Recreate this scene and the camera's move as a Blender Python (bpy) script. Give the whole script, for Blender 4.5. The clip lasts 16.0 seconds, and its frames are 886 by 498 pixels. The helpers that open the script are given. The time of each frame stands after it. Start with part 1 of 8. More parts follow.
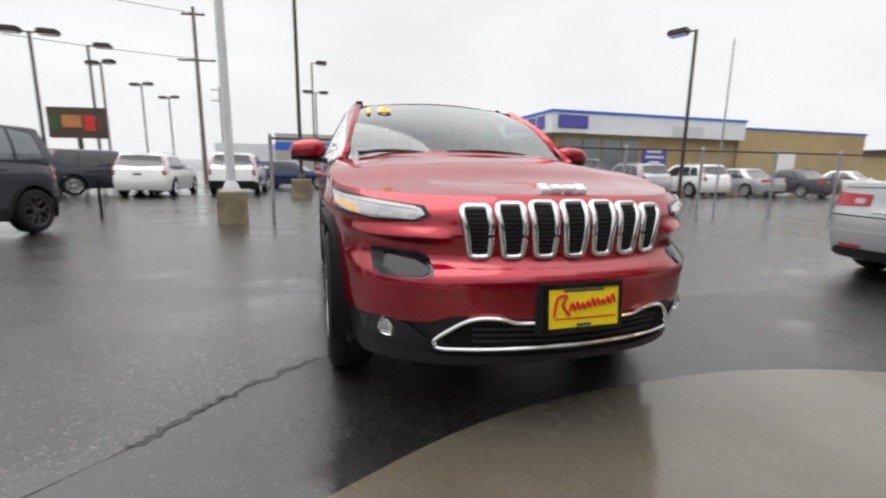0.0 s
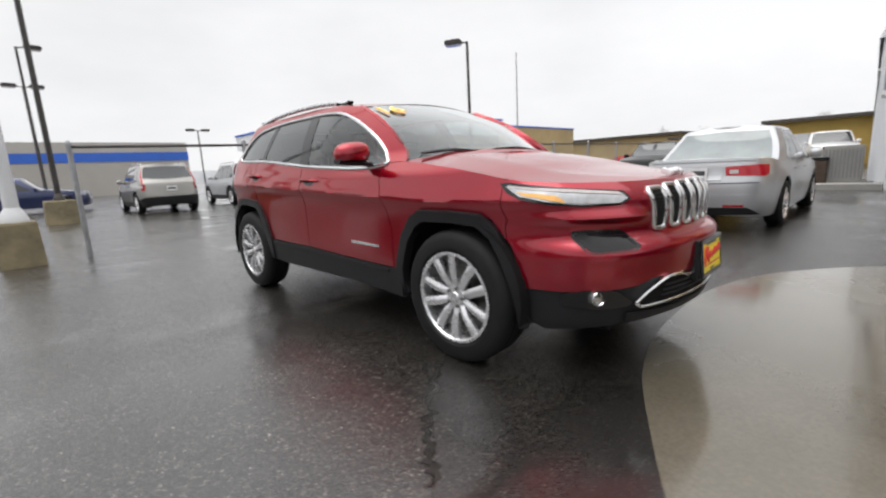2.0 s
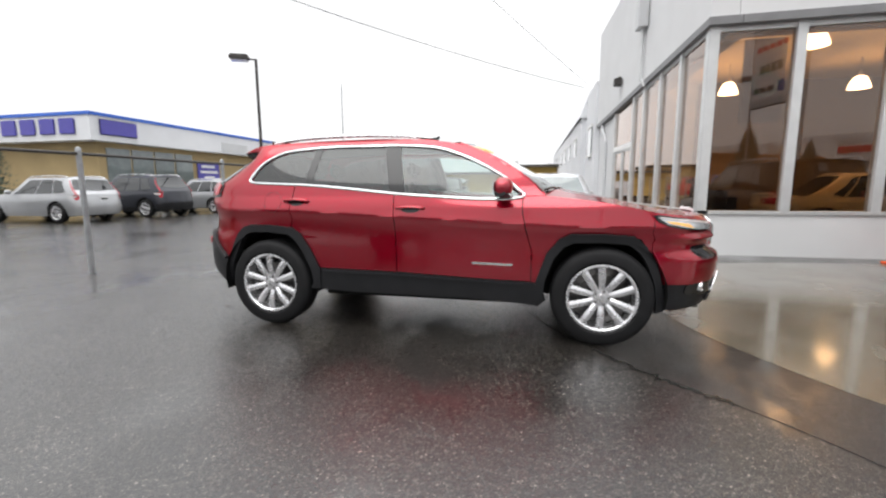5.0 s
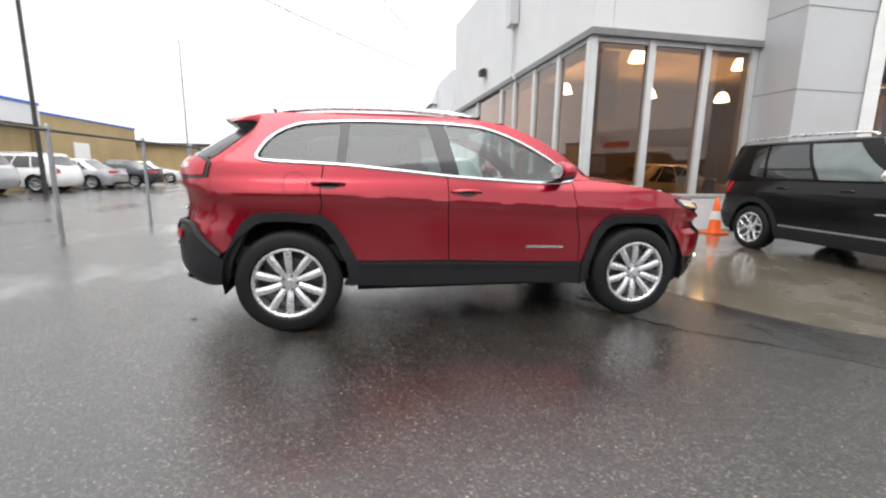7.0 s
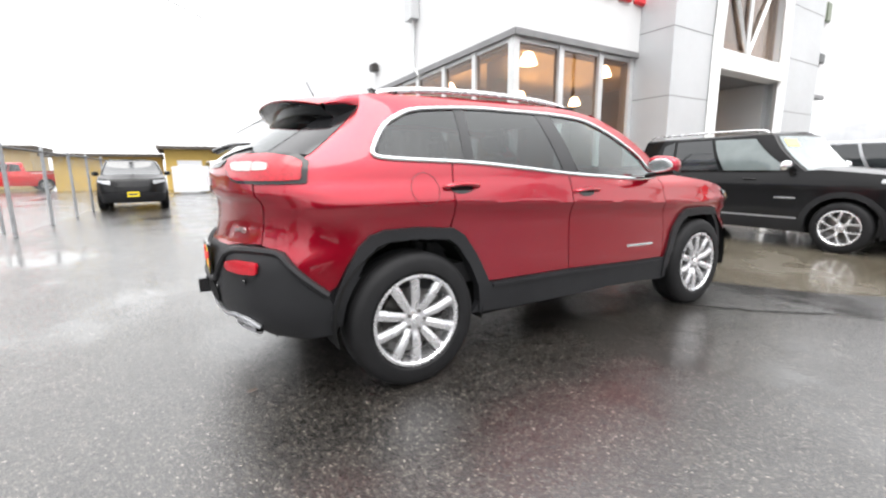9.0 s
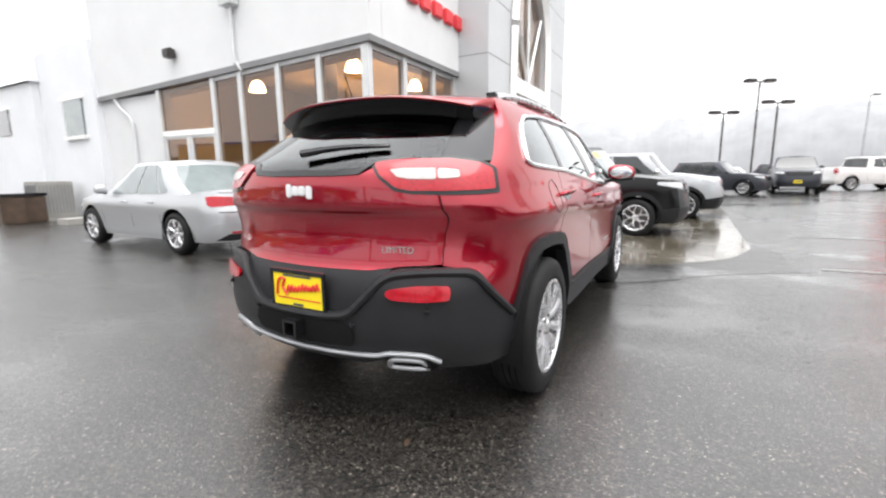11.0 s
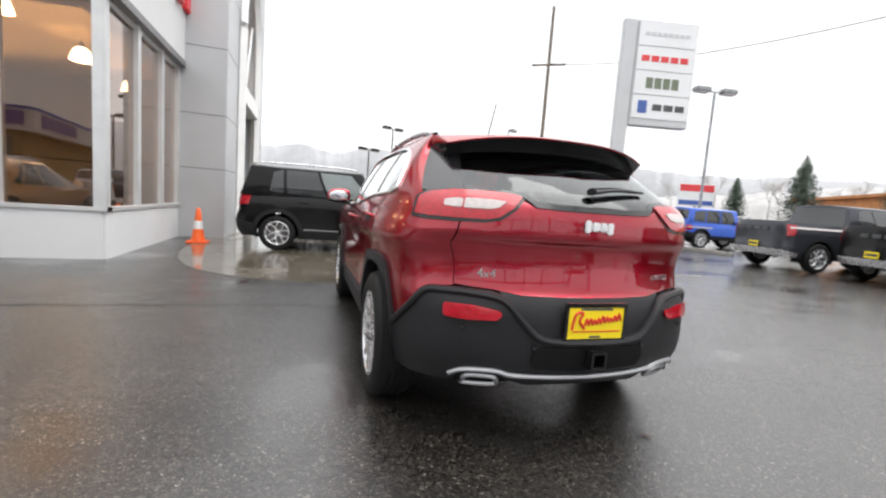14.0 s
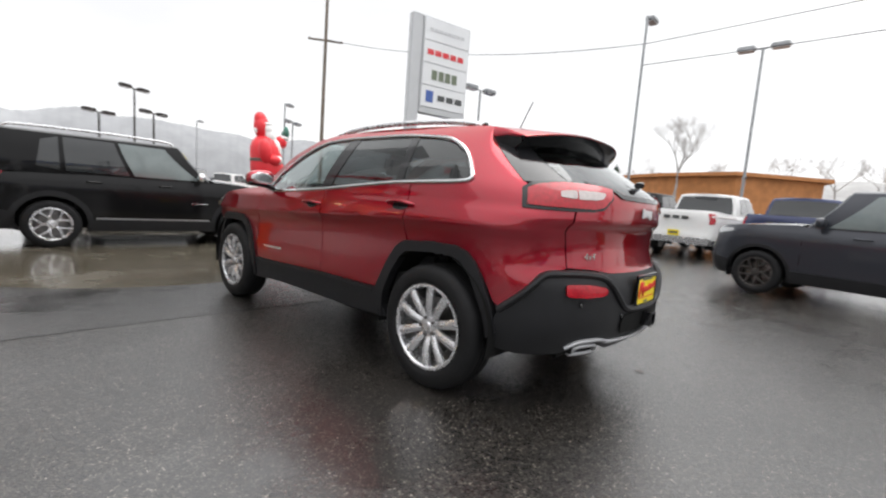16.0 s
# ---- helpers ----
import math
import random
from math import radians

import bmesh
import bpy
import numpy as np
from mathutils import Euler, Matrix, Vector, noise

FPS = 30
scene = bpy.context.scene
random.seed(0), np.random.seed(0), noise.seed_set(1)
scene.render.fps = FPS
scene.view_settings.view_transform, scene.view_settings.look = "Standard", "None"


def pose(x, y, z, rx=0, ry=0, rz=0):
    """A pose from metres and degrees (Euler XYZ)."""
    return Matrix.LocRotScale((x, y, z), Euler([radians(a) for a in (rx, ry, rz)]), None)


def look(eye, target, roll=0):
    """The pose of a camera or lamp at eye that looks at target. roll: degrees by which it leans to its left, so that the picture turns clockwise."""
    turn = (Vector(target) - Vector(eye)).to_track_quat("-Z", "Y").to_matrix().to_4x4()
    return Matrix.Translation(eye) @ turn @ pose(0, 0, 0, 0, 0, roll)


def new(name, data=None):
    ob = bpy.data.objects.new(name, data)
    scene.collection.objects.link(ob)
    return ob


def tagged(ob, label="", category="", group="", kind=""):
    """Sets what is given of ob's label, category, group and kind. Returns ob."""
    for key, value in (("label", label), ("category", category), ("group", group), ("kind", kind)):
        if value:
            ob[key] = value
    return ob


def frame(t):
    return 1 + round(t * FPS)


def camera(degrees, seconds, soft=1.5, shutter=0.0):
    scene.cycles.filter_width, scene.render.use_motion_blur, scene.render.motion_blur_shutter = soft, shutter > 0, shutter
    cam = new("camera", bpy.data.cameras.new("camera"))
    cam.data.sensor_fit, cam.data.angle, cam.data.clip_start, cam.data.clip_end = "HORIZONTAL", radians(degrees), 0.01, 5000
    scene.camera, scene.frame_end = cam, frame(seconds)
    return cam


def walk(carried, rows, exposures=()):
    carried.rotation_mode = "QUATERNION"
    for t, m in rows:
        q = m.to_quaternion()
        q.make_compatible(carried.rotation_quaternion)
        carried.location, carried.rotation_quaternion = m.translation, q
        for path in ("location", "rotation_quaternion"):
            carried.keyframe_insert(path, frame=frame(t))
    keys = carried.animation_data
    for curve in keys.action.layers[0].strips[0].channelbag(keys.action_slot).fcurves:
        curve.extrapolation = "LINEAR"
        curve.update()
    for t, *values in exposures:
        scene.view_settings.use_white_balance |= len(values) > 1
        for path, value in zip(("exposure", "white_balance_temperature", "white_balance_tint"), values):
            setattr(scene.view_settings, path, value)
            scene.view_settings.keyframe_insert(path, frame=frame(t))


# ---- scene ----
cam = camera(91.1, 16.0, soft=2.2, shutter=0.35)
PATH = [
    (0, (3.694, -0.95, 1.038), (1.804, -0.396, 0.69), 0.8),
    (0.5, (3.604, -1.336, 1.037), (1.828, -0.483, 0.695), 0.8),
    (1, (3.368, -1.716, 1.062), (1.676, -0.71, 0.707), -1.4),
    (1.5, (3.206, -2.136, 1.055), (1.667, -0.917, 0.675), -2.0),
    (2, (2.933, -2.509, 1.055), (1.528, -1.133, 0.689), -3.0),
    (2.5, (2.661, -2.879, 1.072), (1.379, -1.371, 0.785), -4.9),
    (3, (2.369, -3.162, 1.075), (1.21, -1.551, 0.834), -3.1),
    (3.2, (2.217, -3.254, 1.081), (1.085, -1.625, 0.824), -3.3),
    (5.3, (0.673, -4.232, 1.177), (0.354, -2.276, 0.909), -0.7),
    (5.5, (0.514, -4.257, 1.147), (0.257, -2.29, 0.888), -1.2),
    (6, (0.039, -4.259, 1.176), (-0.017, -2.277, 0.917), 0.2),
    (6.5, (-0.424, -4.225, 1.173), (-0.196, -2.267, 0.835), 0.5),
    (7, (-0.869, -4.011, 1.165), (-0.488, -2.08, 0.808), 0.9),
    (7.5, (-1.293, -3.794, 1.169), (-0.71, -1.918, 0.794), 0.5),
    (8, (-1.655, -3.467, 1.179), (-0.987, -1.616, 0.823), -0.8),
    (8.5, (-2.037, -3.188, 1.158), (-1.252, -1.376, 0.845), -1.6),
    (9, (-2.388, -2.85, 1.148), (-1.355, -1.174, 0.793), -0.5),
    (9.2, (-2.522, -2.704, 1.172), (-1.463, -1.037, 0.853), -0.5),
    (11.3, (-3.684, -1.201, 1.171), (-1.895, -0.37, 0.841), -0.4),
    (11.5, (-3.738, -0.994, 1.184), (-1.919, -0.225, 0.87), -0.3),
    (12, (-3.926, -0.561, 1.161), (-2.015, -0.035, 0.891), -1.0),
    (12.5, (-3.991, -0.114, 1.155), (-2.03, 0.135, 0.851), 0.5),
    (13, (-4.006, 0.353, 1.168), (-2.019, 0.382, 0.943), 3.3),
    (13.5, (-4.039, 0.834, 1.167), (-2.089, 0.446, 0.947), 3.5),
    (14, (-3.904, 1.288, 1.164), (-2.008, 0.684, 0.957), 4.2),
    (14.5, (-3.791, 1.708, 1.147), (-2.013, 0.826, 0.897), 2.8),
    (15, (-3.536, 2.068, 1.134), (-1.872, 0.985, 0.89), 2.4),
    (15.5, (-3.297, 2.392, 1.108), (-1.775, 1.11, 0.913), 2.5),
    (16, (-3.039, 2.682, 1.097), (-1.71, 1.204, 0.877), 4.3),
]
walk(cam, [(t, look(eye, target, roll)) for t, eye, target, roll in PATH], [(0, 0.38), (1.5, 0.38), (3, 0.46), (5.5, 0.70), (7, 0.86), (8, 1.20), (9, 1.44), (11.5, 1.10), (12.5, 0.95), (14, 0.88), (16, 0.62)])

# ---- light ----
world = bpy.data.worlds.new("overcast")
scene.world = world
world.use_nodes = True
wn, wl = world.node_tree.nodes, world.node_tree.links
wn.clear()
w_out = wn.new("ShaderNodeOutputWorld")
w_bg = wn.new("ShaderNodeBackground")
w_sky = wn.new("ShaderNodeTexSky")
w_sky.sky_type = "NISHITA"
w_sky.sun_disc = False
w_sky.sun_elevation = radians(32)
w_sky.sun_rotation = radians(200)
w_grey = wn.new("ShaderNodeHueSaturation")
w_grey.inputs["Saturation"].default_value = 0.12
w_grey.inputs["Value"].default_value = 0.10
w_co = wn.new("ShaderNodeTexCoord")
w_map = wn.new("ShaderNodeMapping")
w_map.inputs["Scale"].default_value = (1.0, 1.0, 2.6)
w_noise = wn.new("ShaderNodeTexNoise")
w_noise.inputs["Scale"].default_value = 1.7
w_noise.inputs["Detail"].default_value = 5
w_noise.inputs["Roughness"].default_value = 0.52
w_ramp = wn.new("ShaderNodeValToRGB")
w_ramp.color_ramp.elements[0].position, w_ramp.color_ramp.elements[0].color = 0.30, (0.76, 0.765, 0.785, 1)
w_ramp.color_ramp.elements[1].position, w_ramp.color_ramp.elements[1].color = 0.66, (0.93, 0.93, 0.94, 1)
w_mix = wn.new("ShaderNodeMix")
w_mix.data_type = "RGBA"
w_mix.inputs[0].default_value = 0.88
wl.new(w_co.outputs["Generated"], w_map.inputs["Vector"])
wl.new(w_map.outputs["Vector"], w_noise.inputs["Vector"])
wl.new(w_noise.outputs["Fac"], w_ramp.inputs["Fac"])
wl.new(w_sky.outputs["Color"], w_grey.inputs["Color"])
wl.new(w_grey.outputs["Color"], w_mix.inputs[6])
wl.new(w_ramp.outputs["Color"], w_mix.inputs[7])
# An overcast dome is brighter overhead than near the horizon.
w_sep = wn.new("ShaderNodeSeparateXYZ")
w_up = wn.new("ShaderNodeMapRange")
w_up.interpolation_type = "SMOOTHSTEP"
w_up.inputs["From Min"].default_value, w_up.inputs["From Max"].default_value = 0.35, 1.0
w_up.inputs["To Min"].default_value, w_up.inputs["To Max"].default_value = 1.0, 2.3
w_mul = wn.new("ShaderNodeMix")
w_mul.data_type, w_mul.blend_type = "RGBA", "MULTIPLY"
w_mul.inputs[0].default_value = 1.0
wl.new(w_co.outputs["Generated"], w_sep.inputs["Vector"])
wl.new(w_sep.outputs["Z"], w_up.inputs["Value"])
wl.new(w_mix.outputs[2], w_mul.inputs[6])
wl.new(w_up.outputs["Result"], w_mul.inputs[7])
wl.new(w_mul.outputs[2], w_bg.inputs["Color"])
w_bg.inputs["Strength"].default_value = 0.86
wl.new(w_bg.outputs["Background"], w_out.inputs["Surface"])

sun = new("sun", bpy.data.lights.new("sun", "SUN"))
sun.data.energy, sun.data.angle, sun.data.color = 1.2, radians(60), (1.0, 0.98, 0.95)
sun.matrix_world = look((0, 0, 30), (4, 9, 0))


# ---- materials ----
def material(name):
    m = bpy.data.materials.new(name)
    m.use_nodes = True
    n, l = m.node_tree.nodes, m.node_tree.links
    return m, n, l, n["Principled BSDF"]


def noise_of(n, l, scale, detail=4.0, rough=0.55, stretch=None):
    co = n.new("ShaderNodeTexCoord")
    tex = n.new("ShaderNodeTexNoise")
    tex.inputs["Scale"].default_value, tex.inputs["Detail"].default_value, tex.inputs["Roughness"].default_value = scale, detail, rough
    if stretch:
        mp = n.new("ShaderNodeMapping")
        mp.inputs["Scale"].default_value = stretch
        l.new(co.outputs["Object"], mp.inputs["Vector"])
        l.new(mp.outputs["Vector"], tex.inputs["Vector"])
    else:
        l.new(co.outputs["Object"], tex.inputs["Vector"])
    return tex.outputs["Fac"]


def ramp_of(n, l, fac, stops):
    r = n.new("ShaderNodeValToRGB")
    e = r.color_ramp.elements
    while len(e) < len(stops):
        e.new(0.5)
    for k, (p, c) in enumerate(stops):
        e[k].position = p
        e[k].color = (c, c, c, 1) if isinstance(c, (int, float)) else (*c, 1)
    l.new(fac, r.inputs["Fac"])
    return r.outputs["Color"]


def bump_of(n, l, bsdf, fac, strength, distance=0.01, socket="Normal"):
    b = n.new("ShaderNodeBump")
    b.inputs["Strength"].default_value, b.inputs["Distance"].default_value = strength, distance
    l.new(fac, b.inputs["Height"])
    l.new(b.outputs["Normal"], bsdf.inputs[socket])
    return b


def plain(name, color, rough=0.5, metal=0.0, vary=0.15, scale=6.0, bump=0.0, coat=0.0, spec=0.5, bump_scale=None):
    """A surface with two scales of colour variation."""
    m, n, l, b = material(name)
    lo = tuple(c * (1 - vary) for c in color)
    hi = tuple(min(1, c * (1 + vary)) for c in color)
    l.new(ramp_of(n, l, noise_of(n, l, scale), [(0.3, lo), (0.7, hi)]), b.inputs["Base Color"])
    f2 = noise_of(n, l, bump_scale or scale * 14, 3)
    l.new(ramp_of(n, l, f2, [(0.3, max(0, rough - 0.06)), (0.7, min(1, rough + 0.06))]), b.inputs["Roughness"])
    b.inputs["Metallic"].default_value = metal
    b.inputs["Specular IOR Level"].default_value = spec
    if coat:
        b.inputs["Coat Weight"].default_value, b.inputs["Coat Roughness"].default_value = coat, 0.03
    if bump:
        bump_of(n, l, b, f2, bump, 0.004)
    return m


def car_paint(name, color, metal=0.35, rough=0.35, wet=0.10, coat=1.0, spec=0.5, ior=1.5):
    """Clear-coated paint with fine flake and rain beads."""
    m, n, l, b = material(name)
    fl = noise_of(n, l, 900, 2)
    l.new(ramp_of(n, l, fl, [(0.35, tuple(c * 0.82 for c in color)), (0.65, tuple(min(1, c * 1.18) for c in color))]), b.inputs["Base Color"])
    b.inputs["Metallic"].default_value, b.inputs["Roughness"].default_value = metal, rough
    b.inputs["Coat Weight"].default_value, b.inputs["Specular IOR Level"].default_value = coat, spec
    b.inputs["Coat IOR"].default_value = ior
    if metal > 0.7:
        b.inputs["Specular Tint"].default_value = (0.75, 0.10, 0.16, 1)
    grime = noise_of(n, l, 3.0, 5)
    l.new(ramp_of(n, l, grime, [(0.35, 0.01), (0.75, 0.06)]), b.inputs["Coat Roughness"])
    co = n.new("ShaderNodeTexCoord")
    vo = n.new("ShaderNodeTexVoronoi")
    vo.inputs["Scale"].default_value = 75
    l.new(co.outputs["Object"], vo.inputs["Vector"])
    beads = ramp_of(n, l, vo.outputs["Distance"], [(0.10, 1.0), (0.30, 0.0)])
    bump_of(n, l, b, beads, wet, 0.0006, "Coat Normal")
    return m


def glazing(name, tint, gloss=1.0, rough=0.01, mirror=(0.95, 0.97, 0.97)):
    """Tinted pane: see-through colour under a Fresnel gloss."""
    m, n, l, b = material(name)
    n.remove(b)
    tr = n.new("ShaderNodeBsdfTransparent")
    tr.inputs["Color"].default_value = (*tint, 1)
    gl = n.new("ShaderNodeBsdfGlossy")
    gl.inputs["Roughness"].default_value = rough
    gl.inputs["Color"].default_value = (*mirror, 1)
    # Gloss rises towards grazing angles alike on both faces of the pane.
    lw = n.new("ShaderNodeLayerWeight")
    lw.inputs["Blend"].default_value = 0.5
    pw = n.new("ShaderNodeMath")
    pw.operation = "POWER"
    pw.inputs[1].default_value = 5.0
    fr = n.new("ShaderNodeMath")
    fr.operation = "MULTIPLY_ADD"
    fr.inputs[1].default_value, fr.inputs[2].default_value = 0.957, 0.043
    l.new(lw.outputs["Facing"], pw.inputs[0])
    l.new(pw.outputs[0], fr.inputs[0])
    mul = n.new("ShaderNodeMath")
    mul.operation = "MULTIPLY"
    mul.use_clamp = True
    mul.inputs[1].default_value = gloss
    mx = n.new("ShaderNodeMixShader")
    l.new(fr.outputs[0], mul.inputs[0])
    l.new(mul.outputs[0], mx.inputs["Fac"])
    l.new(tr.outputs["BSDF"], mx.inputs[1])
    l.new(gl.outputs["BSDF"], mx.inputs[2])
    l.new(mx.outputs["Shader"], n["Material Output"].inputs["Surface"])
    return m


def glowing(name, color, strength):
    m, n, l, b = material(name)
    b.inputs["Base Color"].default_value = (*color, 1)
    b.inputs["Emission Color"].default_value = (*color, 1)
    b.inputs["Emission Strength"].default_value = strength
    return m


def wet_asphalt(name="wet_asphalt", dull=0.0, tone=1.2):
    """Stones under a film of rain; the film lies smooth where it pools. dull: how worn and fine the stones are."""
    m, n, l, b = material(name)
    co = n.new("ShaderNodeTexCoord")
    vo = n.new("ShaderNodeTexVoronoi")
    vo.inputs["Scale"].default_value = 150 + 90 * dull
    l.new(co.outputs["Object"], vo.inputs["Vector"])
    pool = noise_of(n, l, 0.46, 7, 0.64, (1.25, 0.75, 1.0))
    worn = noise_of(n, l, 1.6, 6, 0.6)
    stops = ((0.0, (0.005, 0.0046, 0.0042)), (0.5, (0.012, 0.0108, 0.0096)), (0.70, (0.028, 0.0248, 0.0215)), (0.86, (0.070, 0.062, 0.053)), (1.0, (0.24, 0.215, 0.185)))
    base = ramp_of(n, l, vo.outputs["Color"], [(p, tuple(tone * q for q in c)) for p, c in stops])
    grit = n.new("ShaderNodeTexVoronoi")
    grit.inputs["Scale"].default_value = 62 + 40 * dull
    l.new(co.outputs["Object"], grit.inputs["Vector"])
    clump = n.new("ShaderNodeMix")
    clump.data_type, clump.blend_type = "RGBA", "MULTIPLY"
    clump.inputs[0].default_value = 1.0
    l.new(ramp_of(n, l, worn, [(0.3, 0.70), (0.7, 1.20)]), clump.inputs[6])
    l.new(ramp_of(n, l, grit.outputs["Color"], [(0.2, 0.45), (0.6, 1.0), (0.9, 1.7)]), clump.inputs[7])
    patch = clump.outputs[2]
    mu = n.new("ShaderNodeMix")
    mu.data_type, mu.blend_type = "RGBA", "MULTIPLY"
    mu.inputs[0].default_value = 1.0
    l.new(base, mu.inputs[6])
    l.new(patch, mu.inputs[7])
    # Pools are smooth; elsewhere the film follows the stones.
    bare = ramp_of(n, l, pool, [(0.49, 1.0), (0.555, 0.65), (0.61, 0.2), (0.65, 0.0)])
    lay = n.new("ShaderNodeMix")
    lay.data_type = "RGBA"
    lay.inputs[6].default_value = (0.020 * tone, 0.0185 * tone, 0.017 * tone, 1)
    l.new(ramp_of(n, l, bare, [(0.0, 0.35), (0.5, 1.0)]), lay.inputs[0])
    l.new(mu.outputs[2], lay.inputs[7])
    l.new(lay.outputs[2], b.inputs["Base Color"])
    b.inputs["Roughness"].default_value = 0.42
    b.inputs["Specular IOR Level"].default_value = 0.25
    height = ramp_of(n, l, vo.outputs["Distance"], [(0.0, 1.0), (0.7, 0.0)])
    hm = n.new("ShaderNodeMath")
    hm.operation = "MULTIPLY"
    l.new(height, hm.inputs[0])
    dm = n.new("ShaderNodeMapRange")
    dm.inputs["To Min"].default_value, dm.inputs["To Max"].default_value = 0.10, 1.0
    l.new(bare, dm.inputs["Value"])
    l.new(dm.outputs["Result"], hm.inputs[1])
    bump_of(n, l, b, hm.outputs[0], 0.6, 0.0030)
    l.new(ramp_of(n, l, bare, [(0.0, 1.0), (1.0, 0.86)]), b.inputs["Coat Weight"])
    b.inputs["Coat IOR"].default_value = 1.85
    cr = n.new("ShaderNodeMapRange")
    cr.inputs["To Min"].default_value, cr.inputs["To Max"].default_value = 0.05, 0.20
    l.new(bare, cr.inputs["Value"])
    l.new(cr.outputs["Result"], b.inputs["Coat Roughness"])
    # Drops and stones break the film's gloss.
    mix = n.new("ShaderNodeMath")
    mix.operation = "MULTIPLY_ADD"
    mix.inputs[1].default_value = 0.9
    l.new(hm.outputs[0], mix.inputs[0])
    l.new(noise_of(n, l, 14, 4, 0.6), mix.inputs[2])
    bump_of(n, l, b, mix.outputs[0], 0.36, 0.003, "Coat Normal")
    return m


def wet_concrete():
    m, n, l, b = material("wet_concrete")
    big = noise_of(n, l, 0.8, 6, 0.6)
    fine = noise_of(n, l, 60, 4, 0.6)
    c = ramp_of(n, l, big, [(0.3, (0.090, 0.076, 0.054)), (0.55, (0.125, 0.11, 0.084)), (0.75, (0.16, 0.145, 0.118))])
    mu = n.new("ShaderNodeMix")
    mu.data_type, mu.blend_type = "RGBA", "MULTIPLY"
    mu.inputs[0].default_value = 1.0
    l.new(c, mu.inputs[6])
    l.new(ramp_of(n, l, fine, [(0.3, 0.85), (0.7, 1.1)]), mu.inputs[7])
    l.new(mu.outputs[2], b.inputs["Base Color"])
    l.new(ramp_of(n, l, big, [(0.4, 0.14), (0.7, 0.36)]), b.inputs["Roughness"])
    bump_of(n, l, b, fine, 0.05, 0.002)
    b.inputs["Coat Weight"].default_value, b.inputs["Coat Roughness"].default_value = 0.75, 0.09
    b.inputs["Coat IOR"].default_value = 1.38
    return m


ASPHALT, CONCRETE = wet_asphalt(), wet_concrete()
FINEASPHALT = wet_asphalt("fine_wet_asphalt", 0.6, 0.8)
RED = car_paint("cherry_paint", (0.330, 0.0036, 0.018), 0.80, 0.31, spec=0.15, ior=1.64)
REDGAP = plain("shut_line_red", (0.06, 0.003, 0.005), 0.5, 0, 0.1, 8)
BLACKPAINT = car_paint("black_paint", (0.004, 0.004, 0.0045), 0.0, 0.3, coat=0.45, spec=0.1)
SILVER = car_paint("silver_paint", (0.46, 0.47, 0.485), 0.6, 0.36, coat=0.8)
WHITEPAINT = car_paint("white_paint", (0.78, 0.78, 0.77), 0.0, 0.35)
GREYPAINT = car_paint("grey_paint", (0.30, 0.29, 0.27), 0.5, 0.36)
DARKGREY = car_paint("graphite_paint", (0.040, 0.043, 0.053), 0.4, 0.34, coat=0.7, spec=0.2)
BLUEPAINT = car_paint("blue_paint", (0.02, 0.10, 0.55), 0.3, 0.34)
NAVYPAINT = car_paint("navy_paint", (0.015, 0.025, 0.09), 0.3, 0.34)
BRIGHTRED = car_paint("bright_red_paint", (0.55, 0.015, 0.015), 0.1, 0.34)
CREAM = car_paint("cream_paint", (0.62, 0.54, 0.40), 0.2, 0.34, 0.0)
PLASTIC = plain("textured_black_plastic", (0.014, 0.0143, 0.016), 0.50, 0, 0.15, 5, 0.25, spec=0.30, bump_scale=260)
GLOSSBLACK = plain("gloss_black", (0.008, 0.008, 0.009), 0.12, 0, 0.2, 8, coat=0.12)
RUBBER = plain("tyre_rubber", (0.009, 0.009, 0.0098), 0.66, 0, 0.25, 9, 0.15, spec=0.25)
UNDER = plain("underbody", (0.006, 0.006, 0.006), 0.8, 0, 0.3, 6, spec=0.2)
CHROME = plain("chrome", (0.80, 0.81, 0.82), 0.16, 1.0, 0.03, 8, bump_scale=10)
ALLOY = plain("polished_alloy", (0.70, 0.70, 0.715), 0.27, 0.8, 0.03, 5, bump_scale=9)
SATIN = plain("satin_silver", (0.42, 0.425, 0.44), 0.36, 0.8, 0.05, 6, bump_scale=12)
STEEL = plain("brake_steel", (0.16, 0.155, 0.15), 0.35, 1.0, 0.2, 15)
GALV = plain("galvanised_steel", (0.33, 0.34, 0.35), 0.45, 0.6, 0.2, 7, 0.1)
DARKSTEEL = plain("dark_bronze_steel", (0.05, 0.045, 0.042), 0.45, 0.3, 0.25, 7)
WHITESTEEL = plain("white_painted_steel", (0.62, 0.63, 0.64), 0.4, 0, 0.08, 2)
WOODPOLE = plain("weathered_pole_wood", (0.17, 0.14, 0.11), 0.8, 0, 0.3, 4, 0.3)
STUCCO = plain("white_stucco", (0.66, 0.665, 0.67), 0.75, 0, 0.035, 1.1, 0.10, bump_scale=180)
PANELGREY = plain("silver_metal_panel", (0.50, 0.51, 0.52), 0.42, 0.25, 0.05, 0.7)
TRIMGREY = plain("grey_trim", (0.20, 0.20, 0.205), 0.5, 0, 0.1, 3)
WHITETRIM = plain("white_frame_paint", (0.80, 0.80, 0.79), 0.4, 0, 0.04, 3)
FRAMEALU = plain("window_frame_aluminium", (0.62, 0.63, 0.63), 0.38, 0.35, 0.06, 4)
TAN = plain("tan_block", (0.40, 0.30, 0.15), 0.8, 0, 0.10, 0.8, 0.15)
OCHRE = plain("ochre_siding", (0.50, 0.34, 0.09), 0.75, 0, 0.10, 1.2, 0.1)
